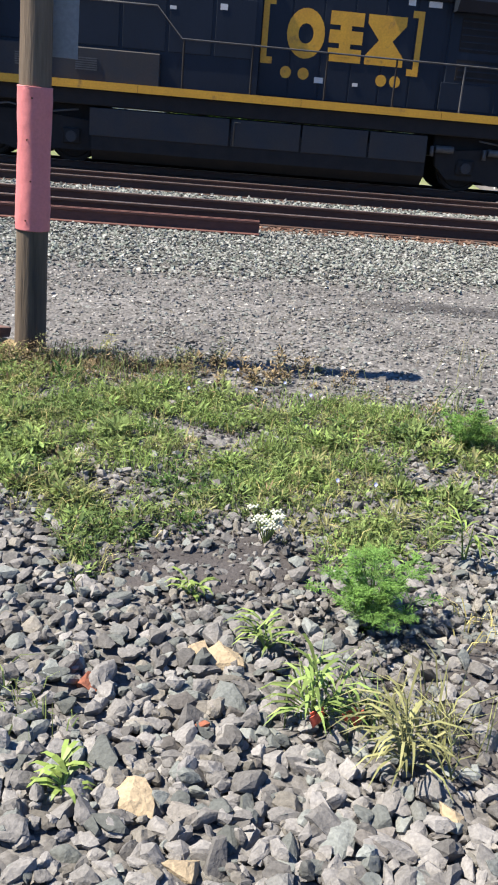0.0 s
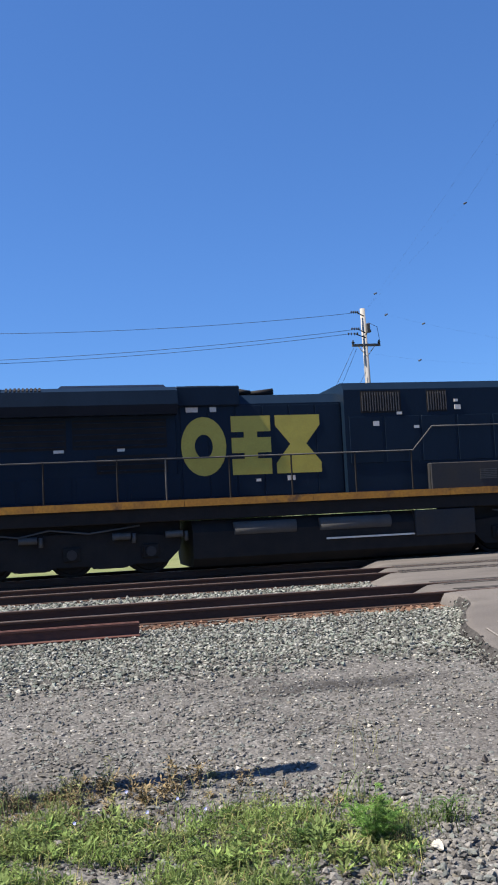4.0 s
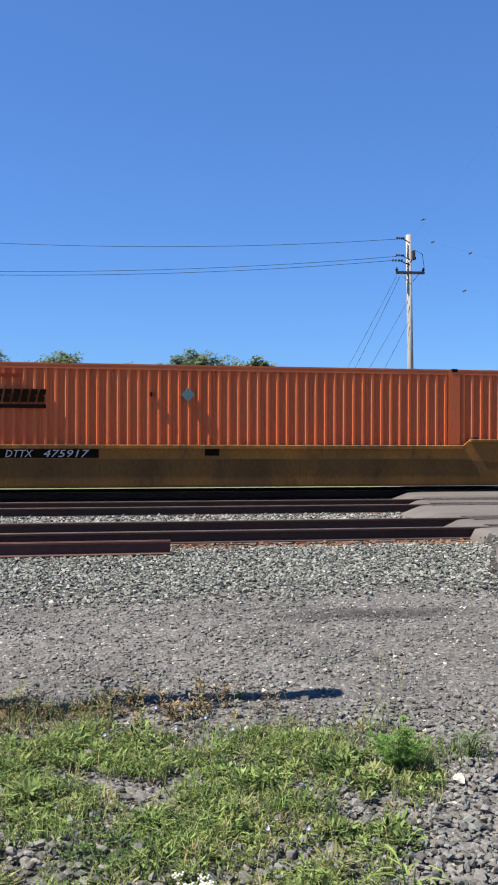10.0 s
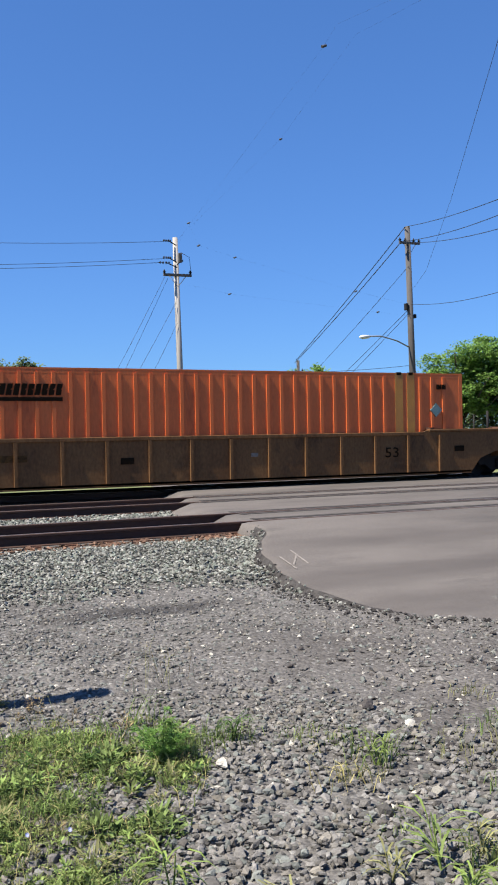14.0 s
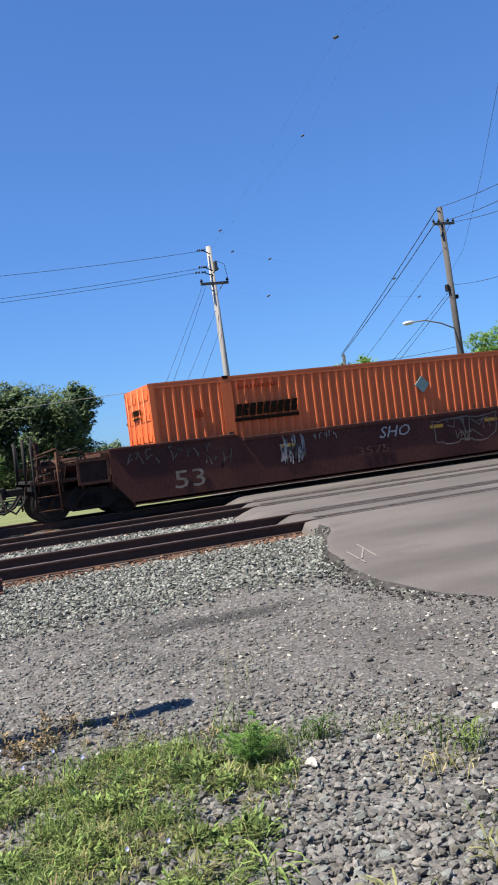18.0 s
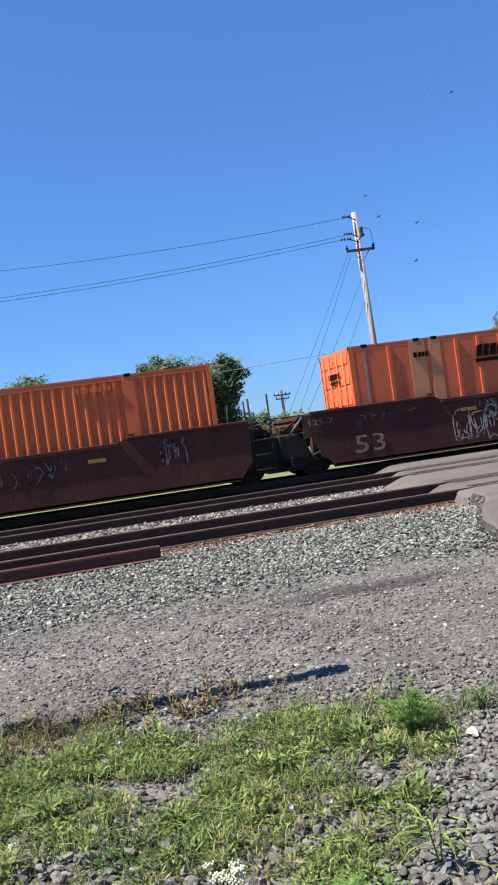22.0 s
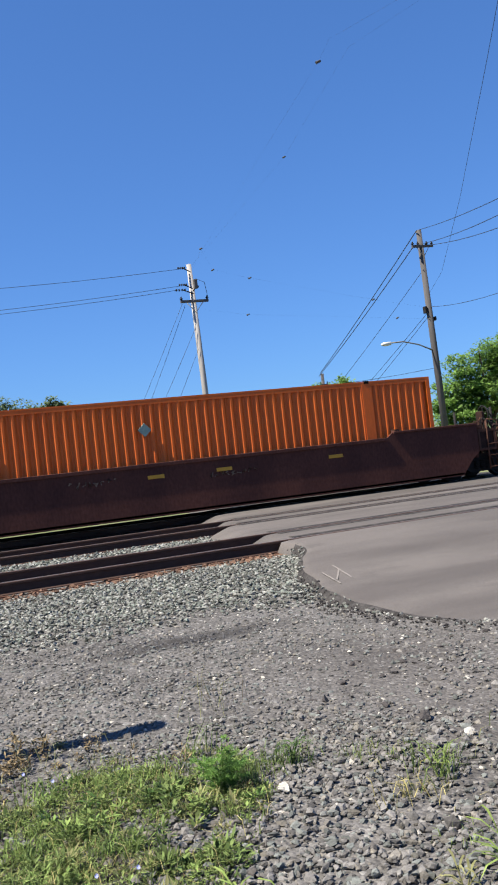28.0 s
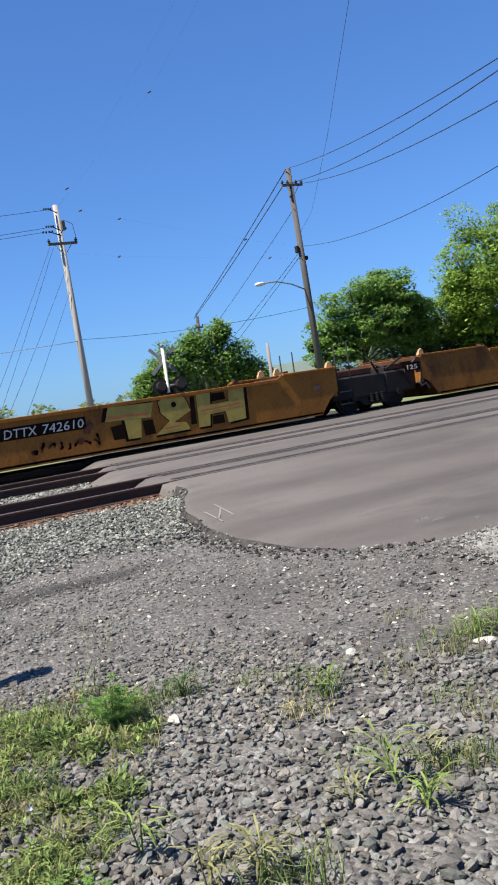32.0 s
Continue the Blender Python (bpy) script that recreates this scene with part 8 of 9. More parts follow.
for z in (1.86, 2.16):
    part("bracket", box(B(), -0.03, 0.03, 0.07, 0.102, z - 0.02, z + 0.02), "galv", post)

sign = empty("warning_sign", "faded cream buried-cable warning sign on a steel post", "sign", "", pose(-1.47, 5.27, 0, 0, 1.0, 12))
bm = B()
for q in ((-0.035, -0.018, -0.012, -0.008), (-0.018, 0.018, 0.008, 0.012), (0.018, 0.035, -0.012, -0.008), (-0.020, -0.016, -0.010, 0.010), (0.016, 0.020, -0.010, 0.010)):
    box(bm, q[0], q[1], q[2], q[3], -0.2, 1.60)
chan = part("channel_post", bm, "postbrown", sign, "galvanised channel post with holes")
for k in range(30):
    part("hole", tube(B(), (0, 0.0055, 0.08 + k * 0.048), (0, 0.0075, 0.08 + k * 0.048), 0.007, n=8), "black", chan)
board = part("board", box(B(), -0.185, 0.185, -0.030, -0.018, 1.35, 1.63, 0.004), "signcream", sign)
lettering("lettering", "WARNING", 0.062, "logoblack", board, pose(-0.135, -0.0325, 1.573), width=0.27)
for x0, x1, z0, z1, m in ((-0.06, 0.07, 1.535, 1.555, "signteal"), (-0.13, 0.14, 1.505, 1.528, "signteal"), (-0.17, -0.02, 1.470, 1.478, "logoblack"), (0.0, 0.14, 1.468, 1.480, "logoblack"), (-0.17, 0.03, 1.448, 1.455, "logoblack"),
                          (-0.09, 0.00, 1.365, 1.395, "signred"), (0.02, 0.07, 1.365, 1.395, "signred"), (0.085, 0.165, 1.365, 1.395, "signred"), (-0.012, 0.012, 1.405, 1.425, "logoblack")):
    part("print_bar", box(B(), x0, x1, -0.0335, -0.029, z0, z1), m, board)
for z in (1.40, 1.58):
    part("bolt", tube(B(), (0, -0.036, z), (0, -0.028, z), 0.009, n=8), "galv", board)

for i, (x_, y_, rz, L_, w_, m_, lab) in enumerate(((-1.36, 5.60, 25, 0.42, 0.13, "debris", "broken reddish-brown board on the ground"), (-1.42, 5.72, -40, 0.40, 0.12, "debris", "split reddish board lying at the post's foot"), (-1.24, 5.56, 68, 0.34, 0.014, "siding", "thin white stick on the debris"),
                                                  (-1.38, 5.52, -38, 0.44, 0.014, "siding", "white splintered stick at the post's foot"), (-1.86, 5.45, 10, 0.3, 0.14, "brownweed", "rotten brown log end among weeds"), (-1.22, 5.64, 70, 0.30, 0.14, "debris", "broken reddish brick in the debris"),
                                                  (-1.48, 5.66, 5, 0.36, 0.10, "debris", "short reddish-brown board leaning on the heap"), (-1.30, 5.50, -15, 0.38, 0.016, "siding", "pale bent stick across the boards"), (-1.12, 5.60, -20, 0.28, 0.12, "brownweed", "rotten brown board end in the weeds"))):
    bm = box(B(), -L_ / 2, L_ / 2, -w_ / 2, w_ / 2, 0, 0.02 + 0.04 * (w_ > 0.05), 0.004)
    for v in bm.verts:
        v.co += Vector((random.uniform(-0.008, 0.008), random.uniform(-0.006, 0.006), random.uniform(-0.004, 0.004)))
    ob = part("debris_piece", bm, m_, None)
    ob.matrix_basis = pose(x_, y_, (0.02, 0.06, 0.17, 0.15, 0.02, 0.10, 0.12, 0.19, 0.02)[i], 6 * (i % 2), (8, -10, 14, -12, 4, 10, -14, 9, 5)[i], rz)
    tagged(ob, lab, "debris", "debris at the post")


# ---- poles, wires, signals ----
def wire(p, q, sag, r=0.011, parts=14):
    bm = B()
    p, q = Vector(p), Vector(q)
    pts = [p.lerp(q, k / parts) - Vector((0, 0, sag * 4 * (k / parts) * (1 - k / parts))) for k in range(parts + 1)]
    rod(bm, pts, r, 5)
    return bm


def utility_pole(x, y, top, arms, mat, label, r=0.17, lean=0.0):
    """A tapered pole; arms: height, half length, insulators upright or hanging."""
    ob = empty("utility_pole", label, "utility pole", "utility poles", pose(x, y, 0, 0, lean, 0))
    part("shaft", tube(B(), (0, 0, -0.3), (0, 0, top), r, r * 0.72, 14), mat, ob)
    for z, half, kind, side in arms:
        bm = box(B(), -half + side, half + side, -0.20, -0.10, z - 0.06, z + 0.06)
        arm = part("crossarm", bm, "woodbrown", ob)
        part("arm_brace", rod(B(), [(-half * 0.6 + side, -0.17, z - 0.05), (0, -0.17, z - 0.55), (half * 0.6 + side, -0.17, z - 0.05)], 0.02), "galv", arm)
        for k in ((-1, -0.45, 0.45, 1) if kind == "full" else (-1, 1) if kind == "two" else (-1,)):
            xx = k * half * 0.93 + side
            bm = tube(B(), (xx, -0.15, z + 0.06), (xx, -0.15, z + 0.24), 0.05, 0.035, 8)
            tube(bm, (xx, -0.15, z + 0.12), (xx, -0.15, z + 0.15), 0.08, 0.08, 10)
            part("insulator", bm, "black", arm)
    return ob


p1 = utility_pole(14.87, 40, 11.22, ((9.42, 0.70, "two", 0.0),), "polepale", "silver-grey wooden utility pole with crossarm beyond the train", 0.165, -1.15)
for z, dx in ((11.02, -0.62), (10.22, -0.65), (9.98, -0.85), (10.10, 0.30)):
    br = part("bracket", rod(B(), [(0, -0.15, z - 0.2), (dx * 0.6, -0.15, z)], 0.025), "black", p1)
    bm = B()
    for k in range(4):
        tube(bm, (dx * (0.45 + 0.17 * k), -0.15, z), (dx * (0.45 + 0.17 * k) - 0.05, -0.15, z + 0.005), 0.065, 0.05, 8)
    part("insulator", bm, "black", br)
part("fuse_box", box(B(), 0.05, 0.22, -0.3, -0.14, 10.0, 10.45, 0.02), "grey", p1)
part("drop_lead", rod(B(), [(0.7, -0.15, 9.6), (0.62, -0.15, 10.3), (0.2, -0.15, 10.5)], 0.012), "black", p1)
p2 = utility_pole(26.76, 38, 12.26, ((11.40, 0.62, "full", 0.0),), "woodbrown", "brown wooden utility pole with a street lamp arm", 0.19, -1.3)
part("equipment", box(B(), -0.32, -0.17, -0.12, 0.1, 8.0, 8.35, 0.02), "black", p2)
part("equipment", box(B(), 0.16, 0.30, -0.12, 0.1, 7.6, 7.8, 0.02), "black", p2)
lamp_arm = part("lamp_arm", rod(B(), [(-0.1, 0, 6.10), (-1.1, -0.3, 6.42), (-2.2, -0.6, 6.60), (-3.1, -0.8, 6.56)], 0.035, 8), "galv", p2)
bm = ring_stack(B(), [(0, 0.03), (0.08, 0.12), (0.45, 0.15), (0.62, 0.10), (0.68, 0.03)], 14)
head = part("lamp_head", bm, "white", lamp_arm, "pale street lamp head")
head.matrix_basis = pose(-3.0, -0.78, 6.55, 0, -94, 15) @ Matrix.Diagonal((0.7, 1, 1, 1))
p0 = utility_pole(-7.30, 42, 11.1, ((10.3, 0.5, "two", -0.3), (8.8, 0.5, "two", -0.3)), "polepale", "grey wooden utility pole behind the marker post", 0.15)
p3 = utility_pole(31.66, 60, 7.47, ((6.6, 0.3, "two", 0.0),), "woodbrown", "slim brown pole among far trees", 0.16)
p4 = utility_pole(22.5, 90, 5.6, ((5.1, 0.9, "full", 0.0), (4.7, 0.7, "two", 0.0)), "woodbrown", "far utility pole with two crossarms", 0.18)
p5 = utility_pole(28.1, 45, 4.0, (), "woodgrey", "short pale post beyond the crossing", 0.13)
p6 = utility_pole(14.28, 10.45, 12.4, ((11.9, 0.9, "full", 0.0),), "woodgrey", "weathered grey utility pole near the crossing", 0.18)
for k in range(7):
    a_ = radians(200 + 21 * k)
    z0 = 1.0 + 1.3 * ((k * 5) % 7)
    part("crack", rod(B(), [(0.172 * math.cos(a_ + 0.02 * j), 0.172 * math.sin(a_ + 0.02 * j), z0 + 0.8 * j) for j in range(4)], 0.007, 4), "bark", p6)
p7 = utility_pole(56.0, 46, 7.6, (), "woodgrey", "grey pole before the bright green tree", 0.2)

cables = empty("overhead_cables", "dark overhead power cables between the poles", "cables")
def on_pole(p):
    """Carry a cable's end to where the leaning poles hold it."""
    x, y, z = p
    if abs(x - 14.8) < 0.8 and y > 39:
        return (x + 0.03 - 0.020 * z, y, z - 0.06)
    if abs(x - 26.7) < 0.6 and 37 < y < 39:
        return (x + 0.04 - 0.0227 * z, y, z - 0.10)
    if abs(x + 7.3) < 0.4 and y > 41:
        return (x - 0.26, y, z + 0.1)
    return p


def string_cables(rows, r=0.011):
    for p, q, s in rows:
        part("cable", wire(on_pole(p), on_pole(q), s, r), "wire", cables)


string_cables((((14.2, 39.85, 11.02), (-7.4, 41.85, 10.4), 0.35), ((14.2, 39.85, 10.22), (-7.5, 41.85, 9.0), 0.3), ((14.0, 39.85, 9.98), (-7.2, 41.85, 8.85), 0.3), ((-7.4, 41.85, 10.4), (-45, 44, 10.2), 0.8), ((-7.5, 41.85, 9.0), (-45, 44, 9.0), 0.8), ((-7.2, 41.85, 8.85), (-45, 44, 8.7), 0.8)))
string_cables((((26.5, 37.85, 12.3), (31.5, 60, 7.5), 0.12), ((26.2, 37.85, 11.5), (31.4, 60, 7.3), 0.12)), 0.024)
string_cables((((26.6, 37.85, 10.3), (31.5, 60, 5.2), 0.12), ((26.5, 37.85, 8.1), (31.5, 60, 3.2), 0.12), ((26.5, 37.85, 7.9), (31.6, 60, 2.6), 0.12)), 0.014)
string_cables((((26.72, 37.9, 12.36), (14.4, 10.4, 7.55), 0.35), ((26.3, 37.85, 11.55), (14.2, 10.4, 7.35), 0.5), ((27.1, 37.85, 11.55), (14.6, 10.4, 6.85), 0.5)), 0.014)
string_cables((((26.7, 37.9, 8.4), (14.4, 10.4, 5.75), 0.6), ((15, 40, 5.0), (26.7, 38, 5.3), 0.25), ((26.7, 38, 5.3), (34, 46, 4.4), 0.2)))
# pale tone stands for sun on this one cable; the others are dark
part("cable", wire((-7.0, 41.9, 4.05), (14.8, 39.9, 4.88), 0.02, 0.014), "galv", cables, "pale slack cable between the poles")
# slack guys of the grey pole, down to the ground
for p, q in (((14.2, 39.85, 9.35), (9.15, 41, 0.0)), ((14.35, 39.85, 9.3), (9.75, 41, 0.0)), ((14.72, 39.85, 8.2), (10.0, 41, 0.0)), ((14.74, 39.85, 7.2), (11.0, 41, 0.0))):
    part("guy_wire", wire(on_pole(p), q, 0.12, 0.009), "wire", cables)
# thin spans high over the tracks, with strain insulators
for pts, balls in ((((14.84, 39.9, 11.1), (13.76, 27, 11.72), (11.21, 18, 11.05), (14.3, 10.5, 11.9)), (1,)), (((14.84, 39.9, 11.0), (9.2, 16, 9.63), (8.92, 15, 9.60), (14.3, 10.5, 11.7)), (1,)),
                   (((15.0, 39.9, 11.0), (15.49, 39.8, 11.98), (15.81, 39.9, 10.91), (17.57, 39.6, 10.40), (23.68, 38.5, 8.9), (26.6, 38, 8.4)), (1, 2, 3, 4)), (((15.3, 39.9, 9.05), (17.22, 39.5, 8.6), (24.9, 38.4, 7.9), (26.6, 38, 7.8)), (1, 2)),
                   (((26.8, 37.9, 9.1), (24.7, 34, 9.2), (18.5, 24, 9.4), (12.7, 15, 9.5), (11.1, 12.5, 9.6), (5.0, 3.0, 10.2)), ())):
    pts = [on_pole(p) for p in pts]
    sp = part("span_wire", rod(B(), pts, 0.006 if not balls else 0.0011, 5), "wire", cables)
    for k in balls:
        q = Vector(pts[k])
        near_ = 0.75 if q.y < 30 else 1.0
        bm = tube(B(), q - Vector((0.07, 0, 0.03)) * near_, q + Vector((0.07, 0, 0.03)) * near_, 0.042 * near_, 0.032 * near_, 8)
        part("strain_insulator", bm, "grey", sp, "small strain insulator")


def crossing_signal(x, y, label):
    ob = empty("crossing_signal", label, "railway signal", "", pose(x, y, 0, 0, 0, -12))
    part("mast", tube(B(), (0, 0, -0.1), (0, 0, 3.35), 0.055, 0.05, 12), "white", ob)
    part("cap", tube(B(), (0, 0, 3.35), (0, 0, 3.42), 0.09, 0.03, 12), "galv", ob)
    for a_ in (45, -45):
        bl = part("crossbuck_blade", box(B(), -0.60, 0.60, -0.012, 0.012, -0.055, 0.055), "signback", ob, "grey back of a crossbuck blade")
        bl.matrix_basis = pose(0, 0.10 + 0.03 * (a_ > 0), 2.88, 0, a_, 0)
    part("cross_arm", tube(B(), (-0.35, 0, 2.03), (0.5, 0, 2.03), 0.04, n=8), "galv", ob)
    for s in (-1, 1):
        hd = part("light_backing", tube(B(), (0.08 + s * 0.33, -0.02, 2.03), (0.08 + s * 0.33, 0.01, 2.03), 0.27, n=24), "black", ob)
        part("light_hood", tube(B(), (0.08 + s * 0.33, -0.30, 2.05), (0.08 + s * 0.33, -0.02, 2.03), 0.15, 0.17, 18), "black", hd)
        part("lens", tube(B(), (0.08 + s * 0.33, -0.06, 2.03), (0.08 + s * 0.33, -0.03, 2.03), 0.14, n=18), "lens", hd)
    part("base_box", box(B(), -0.2, 0.2, -0.2, 0.2, 0, 0.5, 0.02), "galv", ob)
    return ob


crossing_signal(12.79, 27, "white crossbuck mast with dark twin signal lights")

# low white barrier posts behind the tracks
for k in range(6):
    b_ = part("barrier_post", box(B(), -0.10, 0.10, -0.05, 0.05, 0, 0.34, 0.01), "white", None)
    b_.matrix_basis = pose(9.35 + 0.33 * k, 26.8, 0.0)
    tagged(b_, "short white barrier post behind the tracks", "post", "barrier posts")


# ---- trees ----
def tree(x, y, crowns, trunk, mat, seed, label, leaf=0.26, n_leaf=5200, layered=False):
    """Trunk with limbs and a crown of leaf clumps. crowns: centre offset and half sizes of the crown's lobes."""
    r_ = np.random.default_rng(seed)
    ob = empty("tree", label, "tree", "trees", pose(x, y, 0))
    part("trunk", tube(B(), (0, 0, -0.2), (0.1, 0, trunk), 0.24, 0.16, 10), "bark", ob)
    centres = []
    total = sum(c[3] * c[4] * c[5] for c in crowns)
    for cx, cy, cz, rx, ry, rz in crowns:
        for _ in range(max(16, int(120 * (rx * ry * rz / total) ** 0.7))):
            d = r_.normal(0, 1, 3)
            d /= np.linalg.norm(d)
            q = r_.uniform(0.10, 1.0) ** 0.45
            centres.append((np.array([cx + d[0] * rx * q, cy + d[1] * ry * q, max(0.4, cz + d[2] * rz * q)]), r_.uniform(0.16, 0.34) * min(rx, rz) + 0.18))
    for j in range(0, 30, 2):
        c = centres[(j * 7) % len(centres)][0]
        b0 = np.array([0.1, 0, trunk * r_.uniform(0.6, 1.0)])
        part("limb", rod(B(), [tuple(b0), tuple((b0 + c) / 2 + [0, 0, -0.25]), tuple(c)], 0.055, 6), "bark", ob)
    leaf = leaf * 0.92
    per = int(3.4 * n_leaf) // len(centres)
    pts = []
    for c, s in centres:
        v = r_.normal(0, 1, (per, 3))
        v /= np.linalg.norm(v, axis=1)[:, None]
        v *= (r_.uniform(0.25, 1.0, per) ** 0.5)[:, None] * s
        v[:, 2] *= 0.34 if layered else 0.75
        pts.append(c + v)
    # inner foliage of broader leaves
    for cx, cy, cz, rx, ry, rz in crowns:
        v = np.clip(r_.normal(0, 0.36, (int(n_leaf * 0.6 / len(crowns)), 3)), -0.62, 0.62)
        pts.append(np.array([cx, cy, cz]) + v * [rx, ry, rz])
    Pn = np.concatenate(pts)
    n_ = len(Pn)
    grow = np.where(np.arange(n_) >= per * len(centres), 1.7, 1.0) * leaf
    P, F = leaf_quads(Pn[:, 0], Pn[:, 1], np.maximum(Pn[:, 2], 0.1), r_.uniform(0.7, 1.3, n_) * grow, r_.uniform(0.6, 1.0, n_) * grow * 0.8, r_.uniform(0, math.tau, n_), r_.uniform(-0.9, 0.7, n_))
    cr = new("crown", soup("crown", P, F, mat))
    cr.parent = ob
    return ob


tree(-9.2, 61, ((0, 0, 7.6, 2.5, 2.3, 1.4), (-2.3, 0, 6.6, 1.6, 1.5, 1.0), (2.3, 0, 6.7, 1.6, 1.5, 1.2), (0.6, 0, 5.8, 2.2, 1.8, 0.8)), 5.2, "leafdark", 201, "round dark green tree behind the house", 0.22, 5200)
tree(-2.9, 61, ((-0.9, 0, 5.7, 1.1, 1.2, 1.1), (1.1, 0, 6.1, 1.4, 1.4, 1.3), (0.2, 0, 4.9, 1.8, 1.4, 1.0)), 4.2, "leafdark", 202, "loose green tree behind the house roof", 0.22, 3600)
tree(3.2, 56, ((0, 0, 4.3, 3.0, 2.2, 1.8), (-2.4, 0, 4.7, 2.0, 2.0, 1.1)), 2.6, "leafdark", 203, "dark green tree beyond the train", 0.24, 5200)
tree(6.4, 50, ((0, 0, 3.6, 2.6, 2.0, 2.9), (1.8, 0, 4.3, 2.0, 1.8, 2.2), (-2.0, 0, 3.4, 2.0, 2.0, 2.4), (2.6, 0, 2.4, 1.4, 1.4, 2.2), (3.2, 0, 5.0, 1.0, 1.0, 1.5), (-0.4, 0, 5.4, 1.5, 1.3, 1.2)), 2.0, "leafdark", 204, "dense dull green tree reaching the ground", 0.21, 10500)
tree(24.0, 50, ((0, 0, 3.4, 1.4, 1.4, 1.6), (-1.4, 0, 2.6, 1.2, 1.0, 1.2)), 1.6, "leaf", 205, "small green tree behind the crossing signal", 0.22, 2600)
tree(27.2, 50, ((-0.3, 0, 3.8, 1.9, 1.6, 2.0), (1.8, 0, 3.0, 1.5, 1.3, 1.7), (-1.5, 0, 4.6, 1.0, 1.0, 1.2), (0.7, 0, 5.3, 0.9, 0.9, 0.9), (3.0, 0, 2.2, 1.0, 1.0, 1.3)), 2.0, "leaf", 206, "bushy green tree behind the crossing signal", 0.22, 4600)
tree(38.2, 49, ((0, 0, 5.2, 3.4, 2.6, 2.8), (2.6, 0, 6.6, 2.8, 2.2, 1.9), (-2.2, 0, 3.6, 2.6, 2.2, 2.0), (4.6, 0, 4.6, 2.6, 2.2, 2.2)), 3.0, "leaf", 207, "spreading dark green locust tree with layered leaves", 0.21, 13000, True)
tree(50.0, 48, ((0, 0, 7.0, 4.2, 3.4, 5.2), (4.0, 0, 8.6, 3.6, 3.0, 5.0), (-2.6, 0, 5.4, 2.6, 2.4, 3.6), (7.5, 0, 7.2, 3.2, 3.0, 5.4), (2.0, 0, 3.0, 4.0, 3.0, 2.2)), 3.4, "leaflight", 208, "large bright yellow-green maple tree", 0.25, 22000)
tree(72.5, 60, ((0, 0, 13.0, 4.2, 3.0, 4.6), (4, 0, 12.0, 3.4, 3.0, 5.0), (-1, 0, 7.0, 3.6, 3.0, 3.6)), 7.0, "leafdark", 209, "tall dark green tree behind the maple", 0.3, 6500)
tree(15.0, 75, ((0, 0, 2.0, 5.0, 2.0, 1.2), (-5.0, 0, 1.8, 4.0, 2.0, 1.3)), 0.8, "leafdark", 210, "low dark green bushes in the distance", 0.3, 3600)
tree(31.5, 66, ((0, 0, 2.6, 3.0, 2.0, 1.6), (4.0, 0, 3.0, 3.0, 2.0, 1.8)), 1.0, "leafdark", 211, "low dark green bushes beside the far house", 0.3, 3600)
tree(0.9, 47, ((0, 0, 2.2, 1.4, 1.2, 1.8), (2.2, 0, 2.0, 1.3, 1.2, 1.6)), 0.8, "leaf", 212, "green bushes beside the house", 0.2, 3000)
tree(44.5, 52, ((0, 0, 3.2, 4.4, 2.4, 3.0), (6.0, 0, 2.6, 4.4, 2.4, 2.6)), 1.0, "leafdark", 213, "dark undergrowth between the trees", 0.28, 7000)

tree(1.5, 62, ((0, 0, 2.2, 4.0, 1.5, 2.2), (-6.0, 0, 2.0, 3.6, 1.5, 2.0), (6.0, 0, 2.0, 3.0, 1.5, 2.0)), 0.8, "leafdark", 214, "dense green hedge behind the house", 0.3, 6500)

# ---- houses ----
house = empty("house", "low cream house with a broad taupe shingle roof", "house", "", pose(-5.8, 50, 0))
bm = prism(B(), [(-5.2, 0), (4.4, 0), (4.4, 1.75), (-5.2, 1.75)], 0.4, 8.0)
part("wall", bm, "siding", house)
bm = B()
rf = [(-5.6, -0.1, 1.62), (4.9, -0.1, 1.62), (3.9, 4.2, 4.05), (-4.4, 4.2, 3.75), (-5.6, 8.5, 1.62), (4.9, 8.5, 1.62)]
vs = [bm.verts.new(v) for v in rf]
for q in ((0, 1, 2, 3), (1, 5, 2), (5, 4, 3, 2), (4, 0, 3), (0, 4, 5, 1)):
    bm.faces.new([vs[i] for i in q])
roof = part("roof", bm, "shingle", house, "taupe shingle roof")
for k in range(16):
    f_ = k / 16
    p, q = Vector(rf[0]).lerp(Vector(rf[3]), f_), Vector(rf[1]).lerp(Vector(rf[2]), f_)
    part("shingle_course", box(B(), p.x + 0.02, q.x - 0.02, p.y - 0.012, p.y + 0.10, p.z + 0.0, p.z + 0.03), "shingle", roof)
bm = prism(B(), [(0.55, 1.55), (3.05, 1.55), (1.8, 2.62)], -0.9, 2.2)
gable = part("gable", bm, "shingle", house, "small front gable with white trim")
for a_, b_ in (((0.40, 1.52), (1.8, 2.72)), ((3.20, 1.52), (1.8, 2.72))):
    d = Vector((b_[0] - a_[0], 0, b_[1] - a_[1]))
    o = Vector((-d.z, 0, d.x)).normalized() * 0.09 * (1 if d.x > 0 else -1)
    pr_ = [(a_[0], a_[1]), (b_[0], b_[1]), (b_[0] + o.x * 0, b_[1] + 0.12), (a_[0] + o.x, a_[1] + 0.10)]
    part("gable_trim", prism(B(), pr_, -0.99, -0.88), "white", gable)
part("gable_face", prism(B(), [(0.7, 1.56), (2.9, 1.56), (1.8, 2.5)], -0.93, -0.90), "siding", gable)
part("gable_vent", tube(B(), (1.8, -0.96, 1.98), (1.8, -0.93, 1.98), 0.16, n=16), "white", gable)
part("eave_trim", box(B(), -5.6, 4.9, -0.16, -0.1, 1.50, 1.64), "white", house)
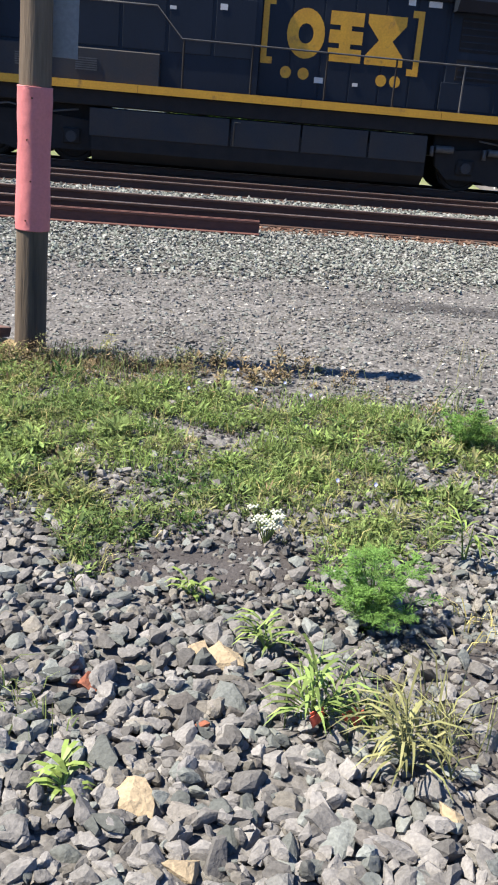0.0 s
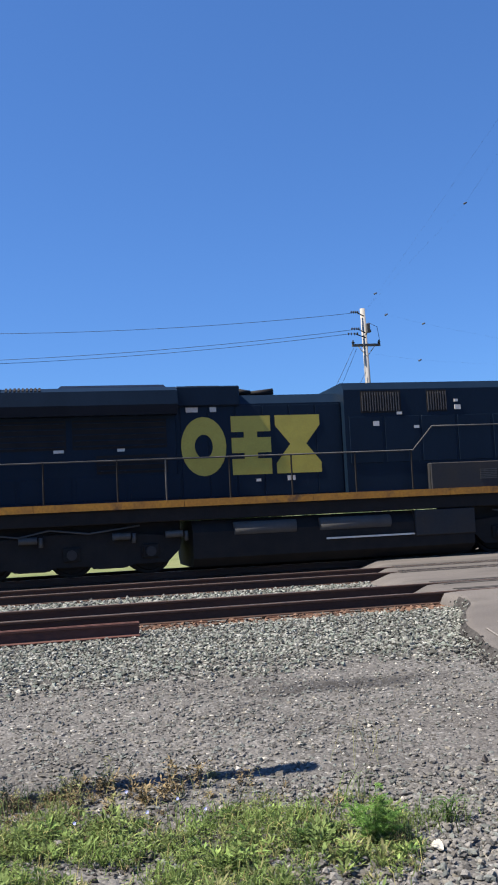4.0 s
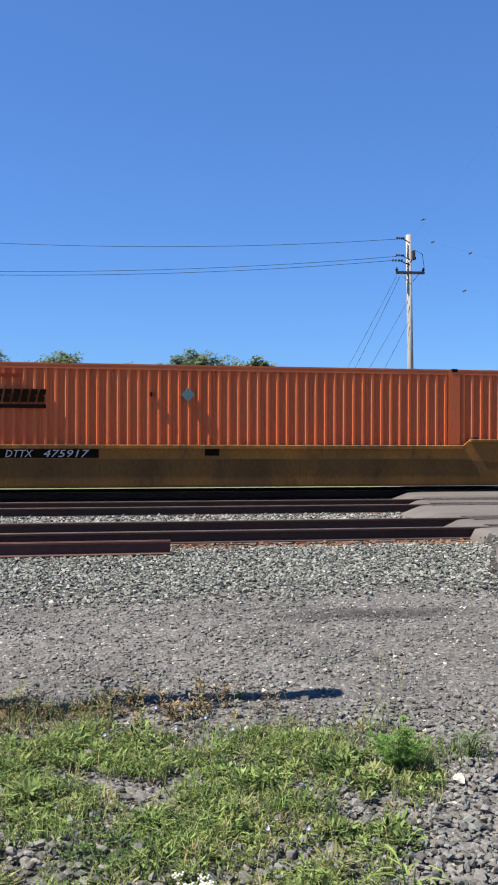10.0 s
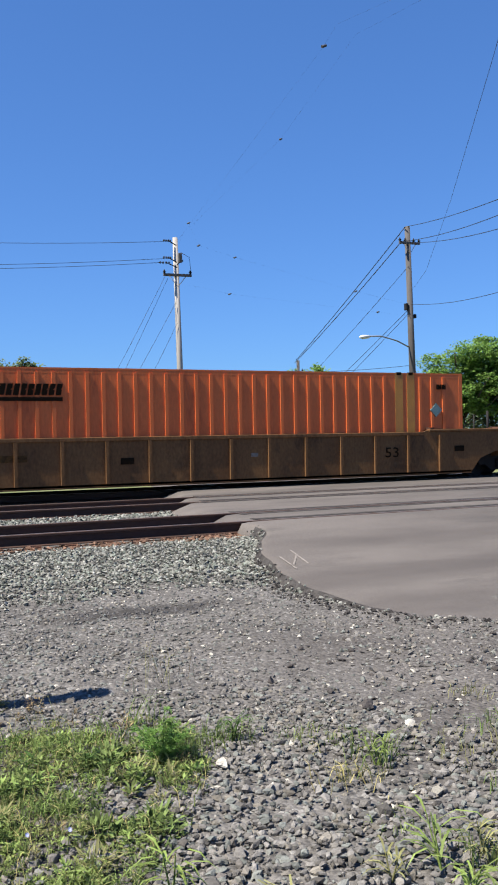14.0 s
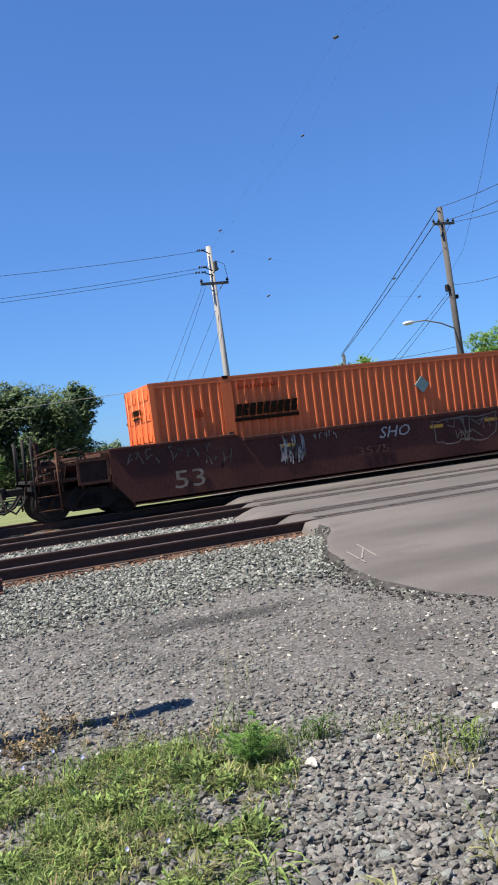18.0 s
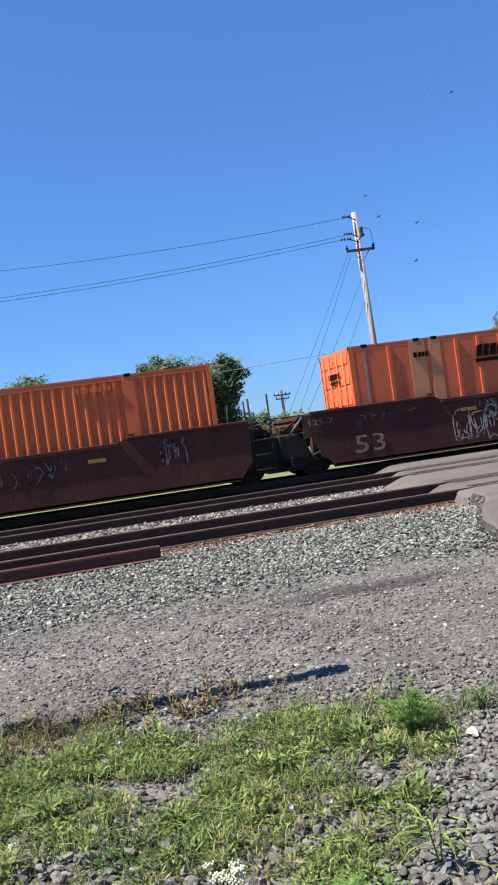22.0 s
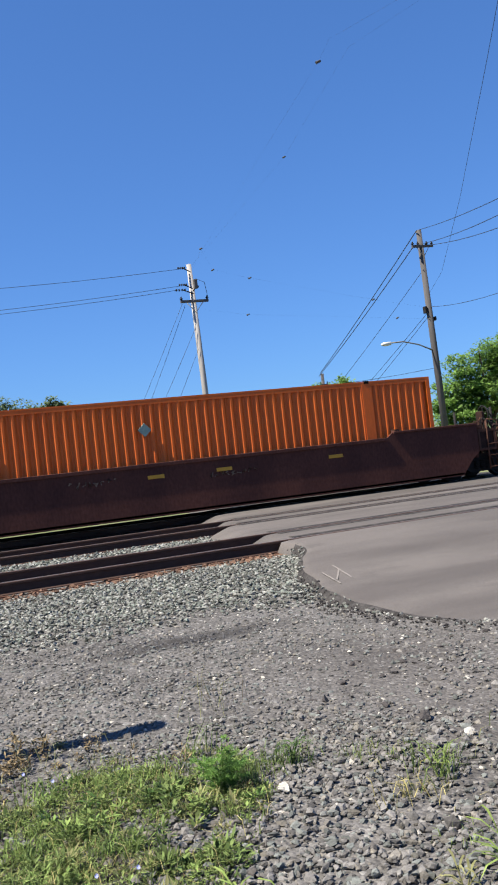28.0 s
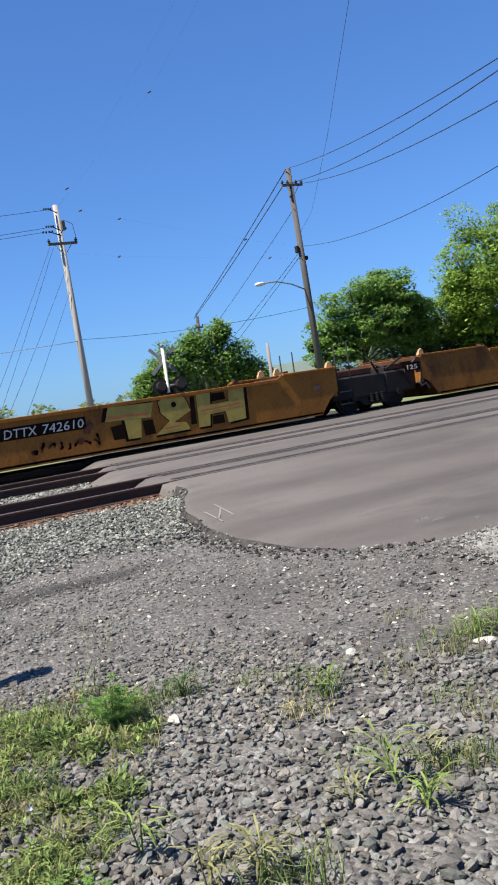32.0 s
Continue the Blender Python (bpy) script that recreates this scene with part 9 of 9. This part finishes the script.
for x0 in (-4.4, -2.4, -0.8):
    w_ = part("window", box(B(), x0, x0 + 0.9, 0.36, 0.42, 0.55, 1.35), "white", house)
    part("pane", box(B(), x0 + 0.06, x0 + 0.84, 0.34, 0.37, 0.61, 1.29), "glass", w_)
house2 = empty("house", "far house with a grey-green roof among trees", "house", "", pose(39.8, 60, 0))
part("wall", box(B(), -2.6, 2.6, 0, 4, 0, 1.75), "siding", house2)
bm = B()
rf2 = [(-3.0, -0.4, 1.6), (3.0, -0.4, 1.6), (2.8, 2.0, 3.15), (-2.2, 2.0, 3.0), (-3.0, 4.4, 1.6), (3.0, 4.4, 1.6)]
vs = [bm.verts.new(v) for v in rf2]
for q in ((0, 1, 2, 3), (1, 5, 2), (5, 4, 3, 2), (4, 0, 3), (0, 4, 5, 1)):
    bm.faces.new([vs[i] for i in q])
part("roof", bm, "greenroof", house2, "grey-green roof")
# distant tree line closing the horizon
r_ = np.random.default_rng(77)
n_ = 15000
th = r_.uniform(radians(25), radians(155), n_)
dist = r_.uniform(170, 240, n_)
hh = r_.uniform(0, 1, n_) ** 0.7 * (2.4 + 1.8 * np.abs(np.sin(th * 23)) * np.abs(np.sin(th * 61)) + 0.8 * np.sin(th * 140))
P, F = leaf_quads(dist * np.cos(th), dist * np.sin(th), hh, r_.uniform(0.8, 1.6, n_), r_.uniform(0.8, 1.4, n_), r_.uniform(0, math.tau, n_), r_.uniform(-0.6, 0.8, n_))
tagged(new("far_woods", soup("far_woods", P, F, "leafdark")), "low dark green tree line on the horizon", "trees", kind="stuff")

# ---- ties of the tracks ----
tie_mesh = mesh_of(box(B(), -0.115, 0.115, -1.30, 1.30, -0.36, -0.185, 0.012), "tie", "tie")
rr = random.Random(8)
for tr, (xa, xb) in zip(tracks, ((-9, 7), (-9, 9), (-12, 14))):
    pieces("tie", tie_mesh, tr, [pose(xk + rr.uniform(-0.02, 0.02), rr.uniform(-0.06, 0.06), rr.uniform(-0.008, 0.008), 0, 0, rr.uniform(-1.5, 1.5)) for xk in np.arange(xa, xb, 0.52)])
plate_mesh = mesh_of(box(B(), -0.09, 0.09, -0.17, 0.17, -0.188, -0.172), "tie_plate", "rust")
pieces("tie_plate", plate_mesh, tracks[0], [pose(xk, s * GAUGE, 0) for xk in np.arange(-9, 7, 0.52) for s in (-1,)])
# rotten chips of ties along the near track
x, y = scatter(1700, -6, 5.4, 11.95, 12.46, lambda x, y: 0.35 + 0.65 * patch_noise(x, y, 2.1, 1.4))
tagged(stone_soup("tie_splinters", x, y, r0.uniform(0.012, 0.042, len(x)), "tiewood", 15, faces20=False, sink=-0.3), "orange-brown rotten tie splinters along the near rail", "debris", kind="stuff")


# ---- what moves ----
def motions():
    for ob, u in MOVERS:
        walk(ob, [(t, pose(u - s, TY, RAIL_Z)) for t, s in PACE])
    for ob, x, r in WHEELS:
        walk(ob, [(t, pose(x, 0, r, 0, math.degrees(-run(t) / r) % 360, 0)) for t in np.linspace(0, 32, 241)])


motions()
